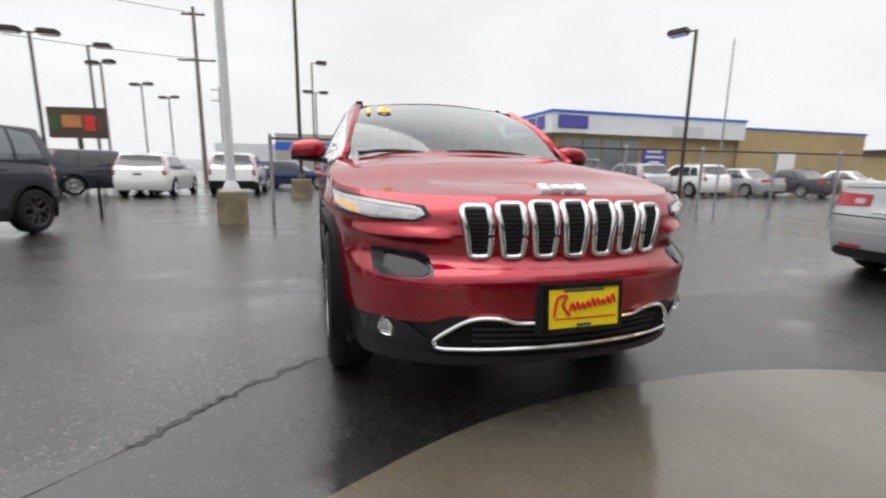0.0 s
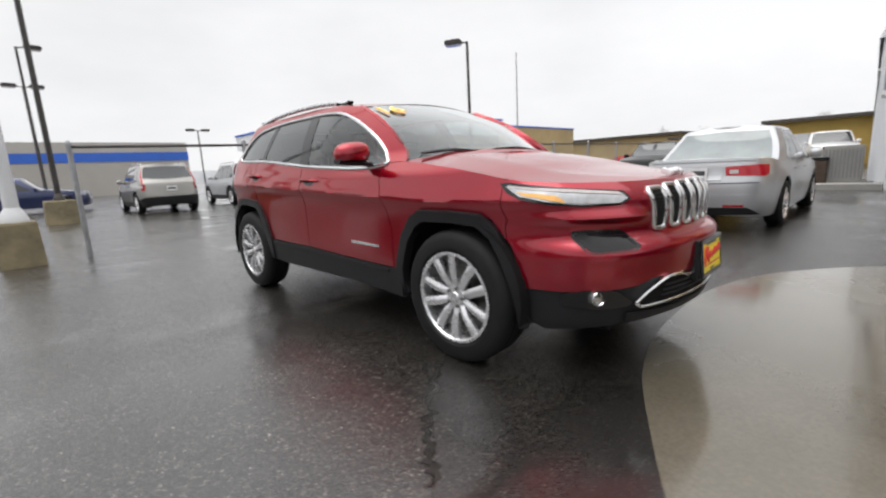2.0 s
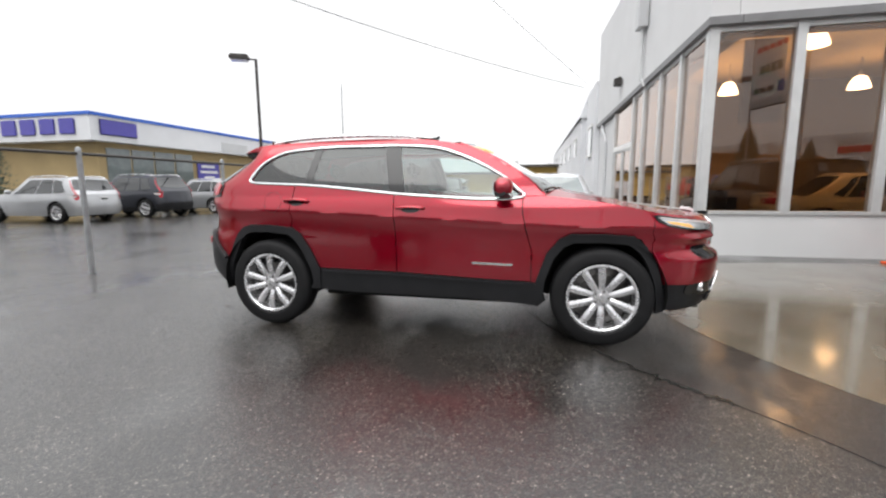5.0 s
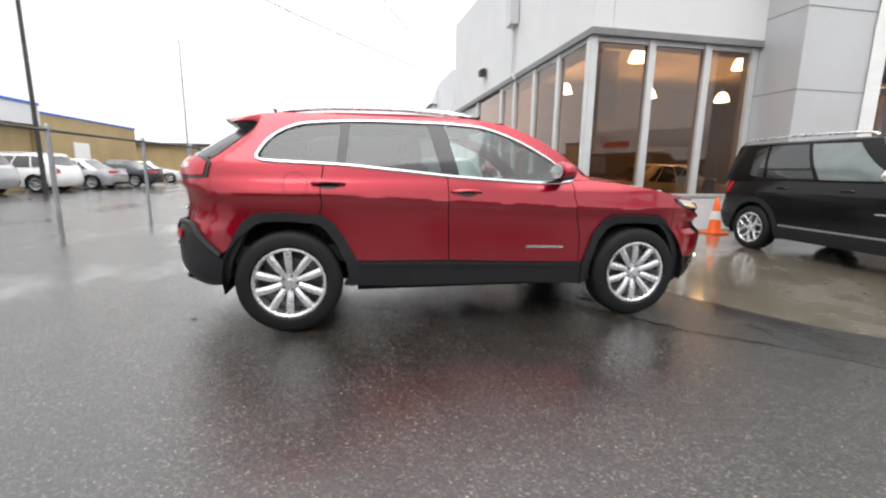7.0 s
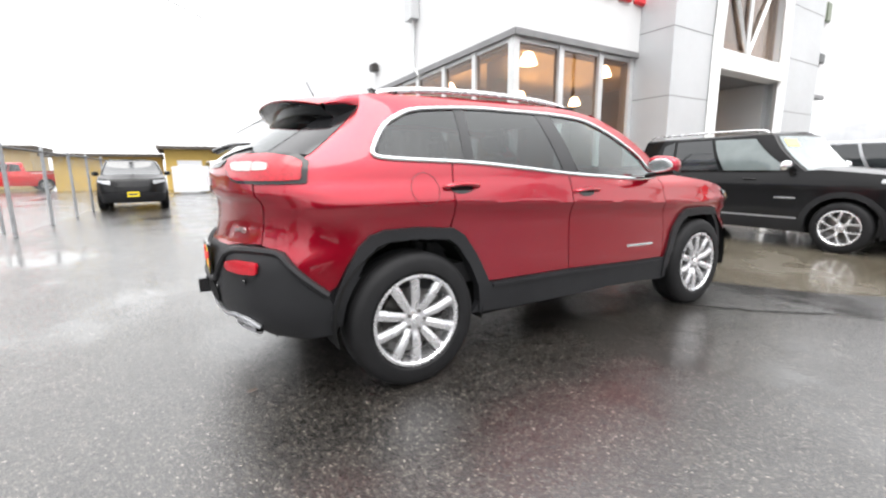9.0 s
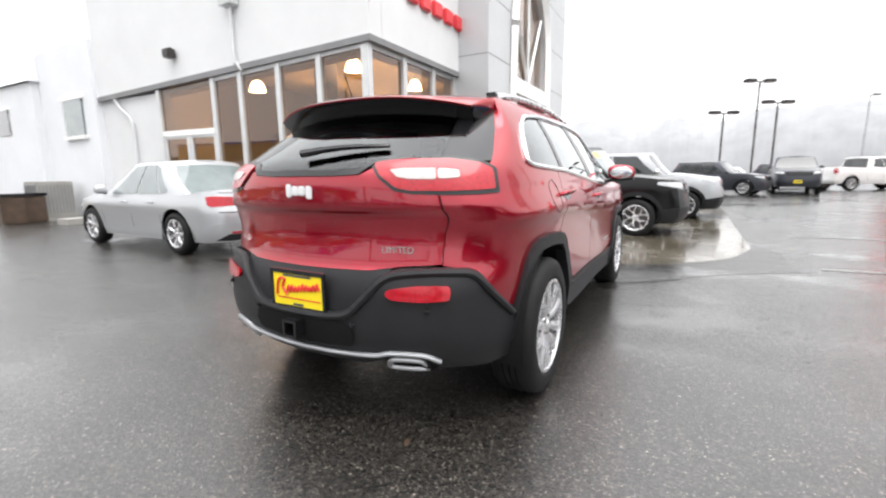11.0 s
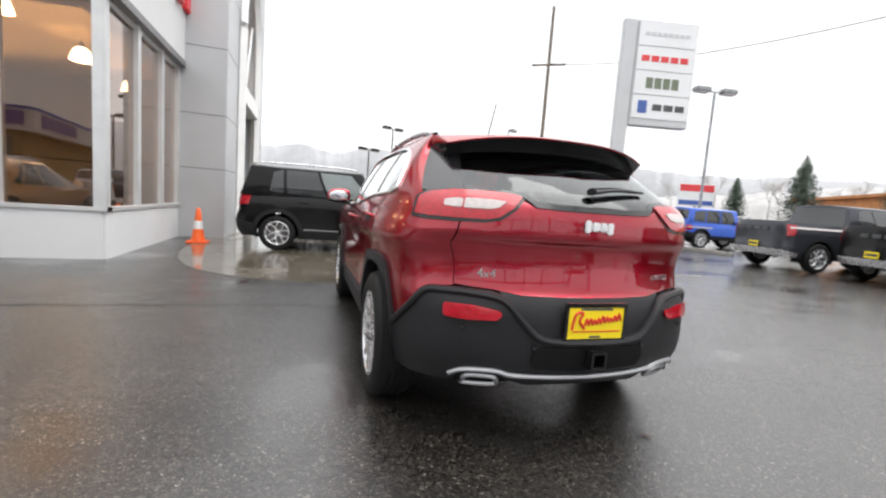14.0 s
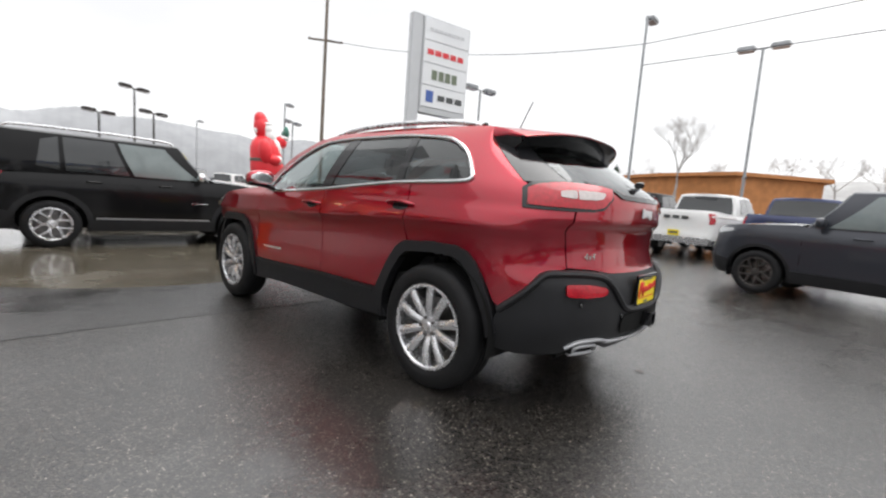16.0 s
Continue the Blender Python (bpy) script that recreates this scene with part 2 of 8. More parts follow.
ORANGEBRICK = plain("orange_brick", (0.48, 0.20, 0.07), 0.8, 0, 0.18, 1.4, 0.2)
BIGGREY = plain("grey_cladding", (0.42, 0.40, 0.37), 0.7, 0, 0.06, 0.3)
BLUEBAND = plain("blue_band_paint", (0.035, 0.13, 0.55), 0.5, 0, 0.08, 0.6)
ROOFDARK = plain("dark_roofing", (0.07, 0.06, 0.05), 0.8, 0, 0.25, 1.5)
WHITEWALL = plain("white_wall_paint", (0.70, 0.71, 0.73), 0.7, 0, 0.05, 0.6)
PLANTER = plain("mossy_concrete", (0.20, 0.165, 0.10), 0.8, 0, 0.35, 3.5, 0.4)
CONEORANGE = plain("cone_orange", (0.85, 0.13, 0.02), 0.45, 0, 0.1, 8)
CONEWHITE = plain("cone_reflective", (0.75, 0.74, 0.72), 0.4, 0, 0.05, 8)
YELLOW = plain("plate_yellow", (0.85, 0.66, 0.01), 0.4, 0, 0.04, 8)
STICKER = plain("sticker_orange", (0.95, 0.40, 0.03), 0.5, 0, 0.08, 20)
STICKERYEL = plain("sticker_yellow", (0.95, 0.75, 0.20), 0.5, 0, 0.05, 20)
PLATERED = plain("print_red", (0.62, 0.03, 0.02), 0.5, 0, 0.08, 20)
PLATEWHITE = plain("plate_white", (0.72, 0.72, 0.73), 0.4, 0, 0.05, 20)
SIGNWHITE = plain("sign_face_white", (0.78, 0.79, 0.80), 0.35, 0, 0.03, 1)
SIGNGREY = plain("sign_body_grey", (0.55, 0.56, 0.57), 0.4, 0.1, 0.05, 1)
SIGNRED = plain("sign_red", (0.70, 0.05, 0.06), 0.4, 0, 0.06, 6)
SIGNDARK = plain("sign_dark", (0.07, 0.075, 0.075), 0.4, 0, 0.1, 6)
SIGNOLIVE = plain("sign_olive", (0.16, 0.19, 0.13), 0.4, 0, 0.1, 6)
SIGNBLUE = plain("sign_blue", (0.06, 0.12, 0.38), 0.4, 0, 0.1, 6)
PURPLE = plain("sign_indigo", (0.08, 0.07, 0.36), 0.4, 0, 0.08, 5)
REDLENS = plain("red_lens", (0.38, 0.004, 0.014), 0.14, 0, 0.25, 60, coat=0.5)
WHITELENS = plain("pale_lens", (0.50, 0.45, 0.44), 0.15, 0, 0.12, 40, coat=0.4)
AMBER = plain("amber_lens", (0.80, 0.40, 0.08), 0.15, 0, 0.1, 30, coat=1.0)
LAMPSILVER = plain("lamp_reflector", (0.50, 0.51, 0.52), 0.18, 0.5, 0.2, 25, coat=1.0)
LAMPDARK = plain("smoked_lamp", (0.008, 0.008, 0.009), 0.10, 0.0, 0.4, 18, coat=0.0, spec=0.35)
CLOTH = plain("dark_seat_cloth", (0.030, 0.030, 0.032), 0.85, 0, 0.2, 12, 0.2)
PALELINING = plain("pale_headliner", (0.42, 0.41, 0.39), 0.85, 0, 0.08, 6)
SUITRED = plain("inflatable_red", (0.72, 0.02, 0.03), 0.45, 0, 0.08, 1.2)
SUITWHITE = plain("inflatable_white", (0.80, 0.79, 0.77), 0.5, 0, 0.05, 1.2)
SUITDARK = plain("inflatable_brown", (0.13, 0.10, 0.085), 0.5, 0, 0.15, 1.5)
SUITGREEN = plain("inflatable_green", (0.05, 0.16, 0.12), 0.5, 0, 0.15, 1.5)
BARK = plain("wet_bark", (0.10, 0.085, 0.075), 0.85, 0, 0.3, 5, 0.3)
# Lighter than bark: haze is put into the twig colour.
TWIG = plain("haze_paled_twigs", (0.38, 0.36, 0.345), 0.9, 0, 0.2, 3)
FIR = plain("fir_needles", (0.085, 0.115, 0.085), 0.8, 0, 0.35, 2.5)
# Woodland base colours are paled for distance haze; no volume makes the mist.
HILL = plain("hazed_woodland", (0.31, 0.315, 0.325), 1.0, 0, 0.10, 0.12)
HILLNEAR = plain("hazed_near_woodland", (0.34, 0.335, 0.33), 1.0, 0, 0.16, 0.25)
CARPET = plain("showroom_tile", (0.12, 0.10, 0.085), 0.25, 0, 0.1, 2)
SHOWWALL = plain("showroom_wall", (0.17, 0.13, 0.10), 0.7, 0, 0.08, 1)
# Base colour raised to stand in for lamplight on the bulkhead.
SHOWBULK = plain("lamplit_ochre_bulkhead", (0.80, 0.50, 0.18), 0.8, 0, 0.06, 1)
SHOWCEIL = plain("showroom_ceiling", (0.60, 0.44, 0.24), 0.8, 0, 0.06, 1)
DARKWOOD = plain("dark_wood", (0.07, 0.045, 0.03), 0.4, 0, 0.25, 5)
LEAFGREEN = plain("wreath_green", (0.04, 0.10, 0.03), 0.7, 0, 0.4, 9)
KERB = plain("kerb_concrete", (0.30, 0.29, 0.27), 0.7, 0, 0.15, 2, 0.2)
LINEPAINT = plain("worn_line_paint", (0.16, 0.16, 0.155), 0.35, 0, 0.4, 5)
CRACK = plain("tar_seal", (0.026, 0.025, 0.023), 0.20, 0, 0.3, 9)
CLEARGLASS = glazing("clear_glass", (0.62, 0.71, 0.69), 2.0)
SCREENGLASS = glazing("wet_windscreen_glass", (0.48, 0.57, 0.56), 2.1, 0.05)
TINTGLASS = glazing("privacy_glass", (0.14, 0.145, 0.15), 1.7)
REARGLASS = glazing("rear_privacy_glass", (0.16, 0.165, 0.17), 1.4)
SHOWGLASS = glazing("bronze_showroom_glass", (0.62, 0.54, 0.47), 2.1, 0.01, (0.96, 0.88, 0.84))
FARGLASS = plain("dark_car_glass", (0.020, 0.023, 0.025), 0.06, 0, 0.2, 3, coat=1.0)
FARGLASSPALE = plain("pale_car_glass", (0.16, 0.19, 0.19), 0.06, 0, 0.15, 3, coat=1.0)
LAMPGLOW = glowing("lit_opal_glass", (1.0, 0.80, 0.52), 11.0)


# ---- mesh helpers ----
def part(name, bm, mat, parent=None, label="", smooth=True):
    """Links a bmesh as one mesh object under a thing or part."""
    bmesh.ops.recalc_face_normals(bm, faces=bm.faces[:])
    me = bpy.data.meshes.new(name)
    bm.to_mesh(me)
    bm.free()
    me.materials.append(mat)
    if smooth:
        me.polygons.foreach_set("use_smooth", [True] * len(me.polygons))
        me.set_sharp_from_angle(angle=radians(38))
    ob = new(name, me)
    if parent is not None:
        ob.parent = parent
    if label:
        tagged(ob, label)
    return ob


def thing(name, label, category, m=None, group="", kind=""):
    ob = new(name)
    ob.empty_display_size = 0.2
    if m is not None:
        ob.matrix_world = m
    return tagged(ob, label, category, group, kind)


def spline(pts, n=8, closed=False):
    """Catmull-Rom through points of any dimension."""
    p = np.array(pts, float)
    k = len(p)
    out = []
    for i in range(k if closed else k - 1):
        a, b, c, d = (p[(i + j) % k] if closed else p[min(max(i + j, 0), k - 1)] for j in (-1, 0, 1, 2))
        for t in np.arange(n) / n:
            out.append(0.5 * (2 * b + (c - a) * t + (2 * a - 5 * b + 4 * c - d) * t * t + (3 * b - a - 3 * c + d) * t**3))
    if not closed:
        out.append(p[-1])
    return np.array(out)


def soften(pts, rounds=2):
    """Corner cutting on a closed polygon."""
    p = np.array(pts, float)
    for _ in range(rounds):
        q = np.roll(p, -1, 0)
        p = np.stack([0.78 * p + 0.22 * q, 0.22 * p + 0.78 * q], 1).reshape(-1, p.shape[1])
    return p


def rounded(pts, r=0.02, n=4):
    """A closed polygon with its corners rounded by r."""
    p = np.array(pts, float)
    out = []
    for i in range(len(p)):
        a, b, c = p[i - 1], p[i], p[(i + 1) % len(p)]
        la, lc = np.hypot(*(a - b)), np.hypot(*(c - b))
        ra, rc = min(r, la * 0.45), min(r, lc * 0.45)
        q0, q1 = b + (a - b) / la * ra, b + (c - b) / lc * rc
        for t in np.linspace(0, 1, n):
            out.append((1 - t) ** 2 * q0 + 2 * t * (1 - t) * b + t * t * q1)
    return np.array(out)


def finely(pts, r=0.02, step=0.014):
    """A rounded outline with its long sides cut up, to lie on a folded surface."""
    p = rounded(pts, r)
    out = []
    for a, b in zip(p, np.roll(p, -1, 0)):
        k = max(1, int(np.hypot(*(b - a)) / step))
        out += [a + (b - a) * i / k for i in range(k)]
    return np.array(out)


def box_bm(bm, x0, x1, y0, y1, z0, z1, bevel=0.0):
    g = bmesh.ops.create_cube(bm, size=1.0)["verts"]
    for v in g:
        v.co = Vector(((x0 + x1) / 2 + v.co.x * (x1 - x0), (y0 + y1) / 2 + v.co.y * (y1 - y0), (z0 + z1) / 2 + v.co.z * (z1 - z0)))
    if bevel:
        es = {e for v in g for e in v.link_edges}
        bmesh.ops.bevel(bm, geom=list(es), offset=bevel, segments=2, affect="EDGES")
    return bm


def box(name, x0, x1, y0, y1, z0, z1, mat, parent=None, label="", bevel=0.0):
    return part(name, box_bm(bmesh.new(), x0, x1, y0, y1, z0, z1, bevel), mat, parent, label, smooth=bevel > 0)


def tube_bm(bm, pts, r, sides=8, closed=False, r2=None, flat=1.0):
    """A round bar along points; r2: the end's radius."""
    p = np.array(pts, float)
    k = len(p)
    rings = []
    up = Vector((0, 0, 1))
    for i in range(k):
        a = p[(i - 1) % k] if closed else p[max(i - 1, 0)]
        b = p[(i + 1) % k] if closed else p[min(i + 1, k - 1)]
        d = Vector(b - a).normalized()
        s = d.cross(up)
        if s.length < 0.05:
            s = d.cross(Vector((1, 0, 0)))
        s.normalize()
        t = s.cross(d).normalized()
        rr = r if r2 is None else r + (r2 - r) * i / max(1, k - 1)
        rings.append([bm.verts.new(Vector(p[i]) + s * (rr * math.cos(h)) + t * (rr * flat * math.sin(h))) for h in (2 * math.pi * j / sides for j in range(sides))])
    for i in range(k if closed else k - 1):
        A, B = rings[i], rings[(i + 1) % k]
        for j in range(sides):
            bm.faces.new((A[j], A[(j + 1) % sides], B[(j + 1) % sides], B[j]))
    if not closed:
        bm.faces.new(rings[0][::-1])
        bm.faces.new(rings[-1])
    return bm


def tube(name, pts, r, mat, parent=None, label="", **k):
    return part(name, tube_bm(bmesh.new(), pts, r, **k), mat, parent, label)


def lathe_bm(bm, profile, n=32, axis="y", at=(0, 0, 0)):
    """Turns (radius, along) pairs about an axis."""
    rings = []
    for r, a in profile:
        ring = []
        for j in range(n):
            h = 2 * math.pi * j / n
            c, s = r * math.cos(h), r * math.sin(h)
            co = (c, a, s) if axis == "y" else (c, s, a) if axis == "z" else (a, c, s)
            ring.append(bm.verts.new(Vector(co) + Vector(at)))
        rings.append(ring)
    for A, B in zip(rings, rings[1:]):
        for j in range(n):
            bm.faces.new((A[j], A[(j + 1) % n], B[(j + 1) % n], B[j]))
    return bm


def lathe(name, profile, mat, parent=None, label="", n=32, axis="y", at=(0, 0, 0)):
    return part(name, lathe_bm(bmesh.new(), profile, n, axis, at), mat, parent, label)


def prism_bm(bm, pts, z0, z1):
    """An upright prism over an outline of x, y."""
    lo = [bm.verts.new((x, y, z0)) for x, y in pts]
    hi = [bm.verts.new((x, y, z1)) for x, y in pts]
    bm.faces.new(lo[::-1])
    bm.faces.new(hi)
    for i in range(len(pts)):
        j = (i + 1) % len(pts)
        bm.faces.new((lo[i], lo[j], hi[j], hi[i]))
    return bm


def grid_bm(bm, co, close_u=False):
    """Faces over an array of places [u, v, 3]."""
    vs = [[bm.verts.new(c) for c in row] for row in co]
    for i in range(len(vs) - (0 if close_u else 1)):
        A, B = vs[i], vs[(i + 1) % len(vs)]
        for j in range(len(A) - 1):
            bm.faces.new((A[j], A[j + 1], B[j + 1], B[j]))
    bmesh.ops.remove_doubles(bm, verts=bm.verts[:], dist=1e-5)
    return bm


def sheet_bm(bm, f, pts, o=0.0, thick=0.02, step=0.05, stepv=None, seams=()):
    """A bent panel: the outline pts in a surface's two measures, cut fine, laid on f(u, v, o), its rim turned in by thick."""
    tmp = bmesh.new()
    pts = np.array(pts, float)
    tmp.faces.new([tmp.verts.new((u, v, 0)) for u, v in pts])
    for axis, st in ((0, step), (1, stepv or step)):
        lo, hi = pts[:, axis].min(), pts[:, axis].max()
        c = math.floor(lo / st) * st + st
        no = (1, 0, 0) if axis == 0 else (0, 1, 0)
        while c < hi - 1e-4:
            co = [0.0, 0.0, 0.0]
            co[axis] = c
            bmesh.ops.bisect_plane(tmp, geom=tmp.verts[:] + tmp.edges[:] + tmp.faces[:], plane_co=co, plane_no=no, dist=1e-5)
            c += st
    tmp.verts.index_update()
    uv = np.array([v.co[:2] for v in tmp.verts])
    top = f(uv[:, 0], uv[:, 1], o)
    vs = [bm.verts.new(c) for c in top]
    for fa in tmp.faces:
        try:
            bm.faces.new([vs[v.index] for v in fa.verts])
        except ValueError:
            pass
    if thick:
        low = f(uv[:, 0], uv[:, 1], o - thick)
        under = {}
        for e in tmp.edges:
            if len(e.link_faces) == 1 and not any(abs(e.verts[0].co.x - q) + abs(e.verts[1].co.x - q) < 1e-3 for q in seams):
                for v in e.verts:
                    if v.index not in under:
                        under[v.index] = bm.verts.new(low[v.index])
                a, b = e.verts[0].index, e.verts[1].index
                try:
                    bm.faces.new((vs[a], vs[b], under[b], under[a]))
                except ValueError:
                    pass
    tmp.free()
    return bm


def letters_bm(bm, text, size, m, depth=0.004):
    """Raised letters in the built-in font, centred at the pose m (x along the line, z out of the face)."""
    cu = bpy.data.curves.new("line", "FONT")
    cu.body, cu.size, cu.extrude, cu.align_x, cu.align_y = text, size, depth, "CENTER", "CENTER"
    cu.resolution_u = 3
    ob = new("line", cu)
    me = bpy.data.meshes.new_from_object(ob.evaluated_get(bpy.context.evaluated_depsgraph_get()))
    me.transform(m)
    bm.from_mesh(me)
    bpy.data.objects.remove(ob)
    bpy.data.curves.remove(cu)
    bpy.data.meshes.remove(me)
    return bm


def frame_of(p, right, out):
    """The pose of a face at p whose line runs along right and whose front looks along out."""
    x = Vector(right).normalized()
    z = Vector(out).normalized()
    y = z.cross(x).normalized()
    x = y.cross(z)
    m = Matrix((x, y, z)).transposed().to_4x4()
    m.translation = p
    return m


class Shape:
    """A car's outer skin: a plan outline (front middle, right side, rear middle) that changes with height.
    Measures: s along the outline, z up, o out of the skin."""

    def __init__(self, outline, widths, front, rear, fx, rx):
        c = spline(outline, 14)
        d = np.r_[0, np.cumsum(np.hypot(*np.diff(c, axis=0).T))]
        self.s = np.linspace(0, d[-1], 400)
        self.x, self.y = np.interp(self.s, d, c[:, 0]), np.interp(self.s, d, c[:, 1])
        self.w, self.f, self.r = (spline(t, 8) for t in (widths, front, rear))
        self.fx, self.rx, self.end, self.swell, self.pinch = fx, rx, d[-1], None, None

    def flat(self, s, z):
        x, y = np.interp(s, self.s, self.x), np.interp(s, self.s, self.y)
        st = lambda t: np.clip(t, 0, 1) ** 2 * (3 - 2 * np.clip(t, 0, 1))
        x2 = x + st((x - self.fx[0]) / (self.fx[1] - self.fx[0])) * np.interp(z, self.f[:, 0], self.f[:, 1])
        x2 = x2 + st((self.rx[0] - x) / (self.rx[0] - self.rx[1])) * np.interp(z, self.r[:, 0], self.r[:, 1])
        if self.swell:
            x2 = x2 + self.swell(x, y, z)
        y2 = y * np.interp(z, self.w[:, 0], self.w[:, 1])
        if self.pinch:
            y2 = y2 * self.pinch(x, z)
        return np.stack([x2, y2, z + 0 * x2], -1)

    def at(self, s, z, o=0.0, side=-1):
        s, z = np.broadcast_arrays(np.asarray(s, float), np.asarray(z, float))
        e = 0.012
        p = self.flat(s, z)
        n = np.cross(self.flat(s + e, z) - self.flat(s - e, z), self.flat(s, z + e) - self.flat(s, z - e))
        n /= np.linalg.norm(n, axis=-1, keepdims=True) + 1e-9
        # The outline runs from the nose along the side: outward is chosen by the sideways or lengthwise part.
        flip = np.sign(n[..., 1] * (p[..., 1] + 0.02) + n[..., 0] * np.sign(p[..., 0]) * 0.6)
        p = p + n * np.where(flip == 0, 1, flip)[..., None] * o
        p[..., 1] = np.maximum(p[..., 1], 0) * side
        return p

    def side(self, side):
        return lambda s, z, o: self.at(s, z, o, side)

    def S(self, kind, v):
        """The measure s of an x on the side, or of a y on the front or the rear."""
        h = len(self.s) // 2
        if kind == "x":
            return float(np.interp(-v, -self.x, self.s))
        if kind == "f":
            return float(np.interp(v, self.y[:h], self.s[:h]))
        return float(np.interp(-v, -self.y[h:], self.s[h:]))

    def pts(self, text):
        """Outline points such as "x0.8,1.1 f0.4,0.9 r0.3,1.0"."""
        out = []
        for w in text.split():
            a, b = w[1:].split(",")
            out.append((self.S(w[0], float(a)), float(b)))
        return out

    def line(self, text, o, side, n=6, closed=False):
        p = spline(self.pts(text), n, closed)
        return self.at(p[:, 0], p[:, 1], o, side)


def skin(name, sh, text, mat, parent, side, o=0.0, thick=0.02, step=0.05, round_by=0, label="", join=False, stepv=None):
    """One panel on a car's skin; join: both sides in one mesh."""
    pts = sh.pts(text) if isinstance(text, str) else text
    if round_by:
        pts = soften(pts, round_by)
    bm = bmesh.new()
    for sd in ((-1, 1) if join else (side,)):
        sheet_bm(bm, sh.side(sd), pts, o, thick, step, stepv, (0.0, sh.end) if join else ())
    if join:
        bmesh.ops.remove_doubles(bm, verts=bm.verts[:], dist=0.0008)
    return part(name, bm, mat, parent, label)


def wheel(parent, x, y, r, rim_r, mat, style, out, width=0.225, n=40):
    """Tyre and alloy rim; out is +1 or -1, the side that it looks to."""
    h = width / 2
    w = new("wheel")
    w.parent = parent
    w.location = (x, y, r)
    w.empty_display_size = 0.1
    bm = bmesh.new()
    lathe_bm(bm, [(rim_r - 0.005, -h * 0.8), (rim_r + 0.02, -h), (r - 0.045, -h * 1.02), (r - 0.012, -h * 0.86), (r, -h * 0.62), (r, -h * 0.34), (r - 0.008, -h * 0.32),
                  (r - 0.008, -h * 0.27), (r, -h * 0.25), (r, -h * 0.04), (r - 0.008, -h * 0.03), (r - 0.008, h * 0.03), (r, h * 0.04), (r, h * 0.25), (r - 0.008, h * 0.27), (r - 0.008, h * 0.32),
                  (r, h * 0.34), (r, h * 0.62), (r - 0.012, h * 0.86), (r - 0.045, h * 1.02), (rim_r + 0.035, h * 1.03), (rim_r + 0.02, h), (rim_r - 0.005, h * 0.8)], n)
    part("tyre", bm, RUBBER, w)
    bm = bmesh.new()
    lathe_bm(bm, [(rim_r + 0.004, out * h * 0.96), (rim_r - 0.010, out * h * 0.98), (rim_r - 0.018, out * h * 0.90), (rim_r - 0.022, out * h * 0.3), (rim_r - 0.03, -out * h * 0.9)], n)
    spokes, kind = style
    R = rim_r - 0.014
    for k in range(spokes):
        a = 2 * math.pi * (k + 0.5) / spokes
        for sp in ((0,) if kind == "I" else (-1, 1)):
            # V: broad paired spokes with a ridge; Y: a stem that forks; I: single blades.
            if kind == "V":
                prof = ((0.040, 0.018, 0.72), (0.085, 0.0215, 0.84), (R * 0.55, 0.0245, 0.94), (R * 0.86, 0.0260, 0.95), (R + 0.012, 0.0285, 0.92))
            elif kind == "Y":
                prof = ((0.045, 0.017, 0.72), (R * 0.38, 0.017, 0.84), (R * 0.62, 0.0165, 0.92), (R * 0.84, 0.017, 0.92), (R + 0.012, 0.020, 0.88))
            else:
                prof = ((0.045, 0.013, 0.70), (0.085, 0.0155, 0.80), (R * 0.55, 0.0205, 0.90), (R * 0.86, 0.0245, 0.90), (R + 0.012, 0.027, 0.88))
            rows = []
            for q, hw, d in prof:
                b = a + sp * {"I": 0.0, "V": 0.33 - 0.05 * q / R, "Y": 0.36 * min(1, max(0, (q / R - 0.30) / 0.6))}[kind]
                c, s = math.cos(b), math.sin(b)
                face = out * h * d
                top = 0.15 if kind == "V" else 0.45
                rows.append([(c * q - s * hw, face - out * 0.034, s * q + c * hw), (c * q - s * hw, face - out * 0.012, s * q + c * hw), (c * q - s * hw * top, face, s * q + c * hw * top),
                             (c * q + s * hw * top, face, s * q - c * hw * top), (c * q + s * hw, face - out * 0.012, s * q - c * hw), (c * q + s * hw, face - out * 0.034, s * q - c * hw)])
            grid_bm_raw(bm, rows)
    lathe_bm(bm, [(0.001, out * h * 0.86), (0.026, out * h * 0.86), (0.031, out * h * 0.80), (0.060, out * h * 0.76), (0.066, out * h * 0.6), (0.066, out * h * 0.3)], 20)
    rm = part("rim", bm, mat, w)
    if n > 30:
        for k in range(5):
            t_ = 2 * math.pi * k / 5
            part("lug_nut", lathe_bm(bmesh.new(), [(0.0, out * h * 0.86), (0.009, out * h * 0.85), (0.011, out * h * 0.70)], 8, "y", (0.052 * math.cos(t_), 0, 0.052 * math.sin(t_))), STEEL, rm)
    part("brake_disc", lathe_bm(bmesh.new(), [(0.06, out * h * 0.1), (rim_r * 0.66, out * h * 0.1), (rim_r * 0.66, -out * h * 0.1), (rim_r - 0.03, -out * h * 0.2), (rim_r - 0.03, -out * h * 0.85), (0.01, -out * h * 0.85)], 24), STEEL, w)
    return w


def grid_bm_raw(bm, rows):
    vs = [[bm.verts.new(c) for c in row] for row in rows]
    for A, B in zip(vs, vs[1:]):
        for j in range(len(A) - 1):
            bm.faces.new((A[j], A[j + 1], B[j + 1], B[j]))


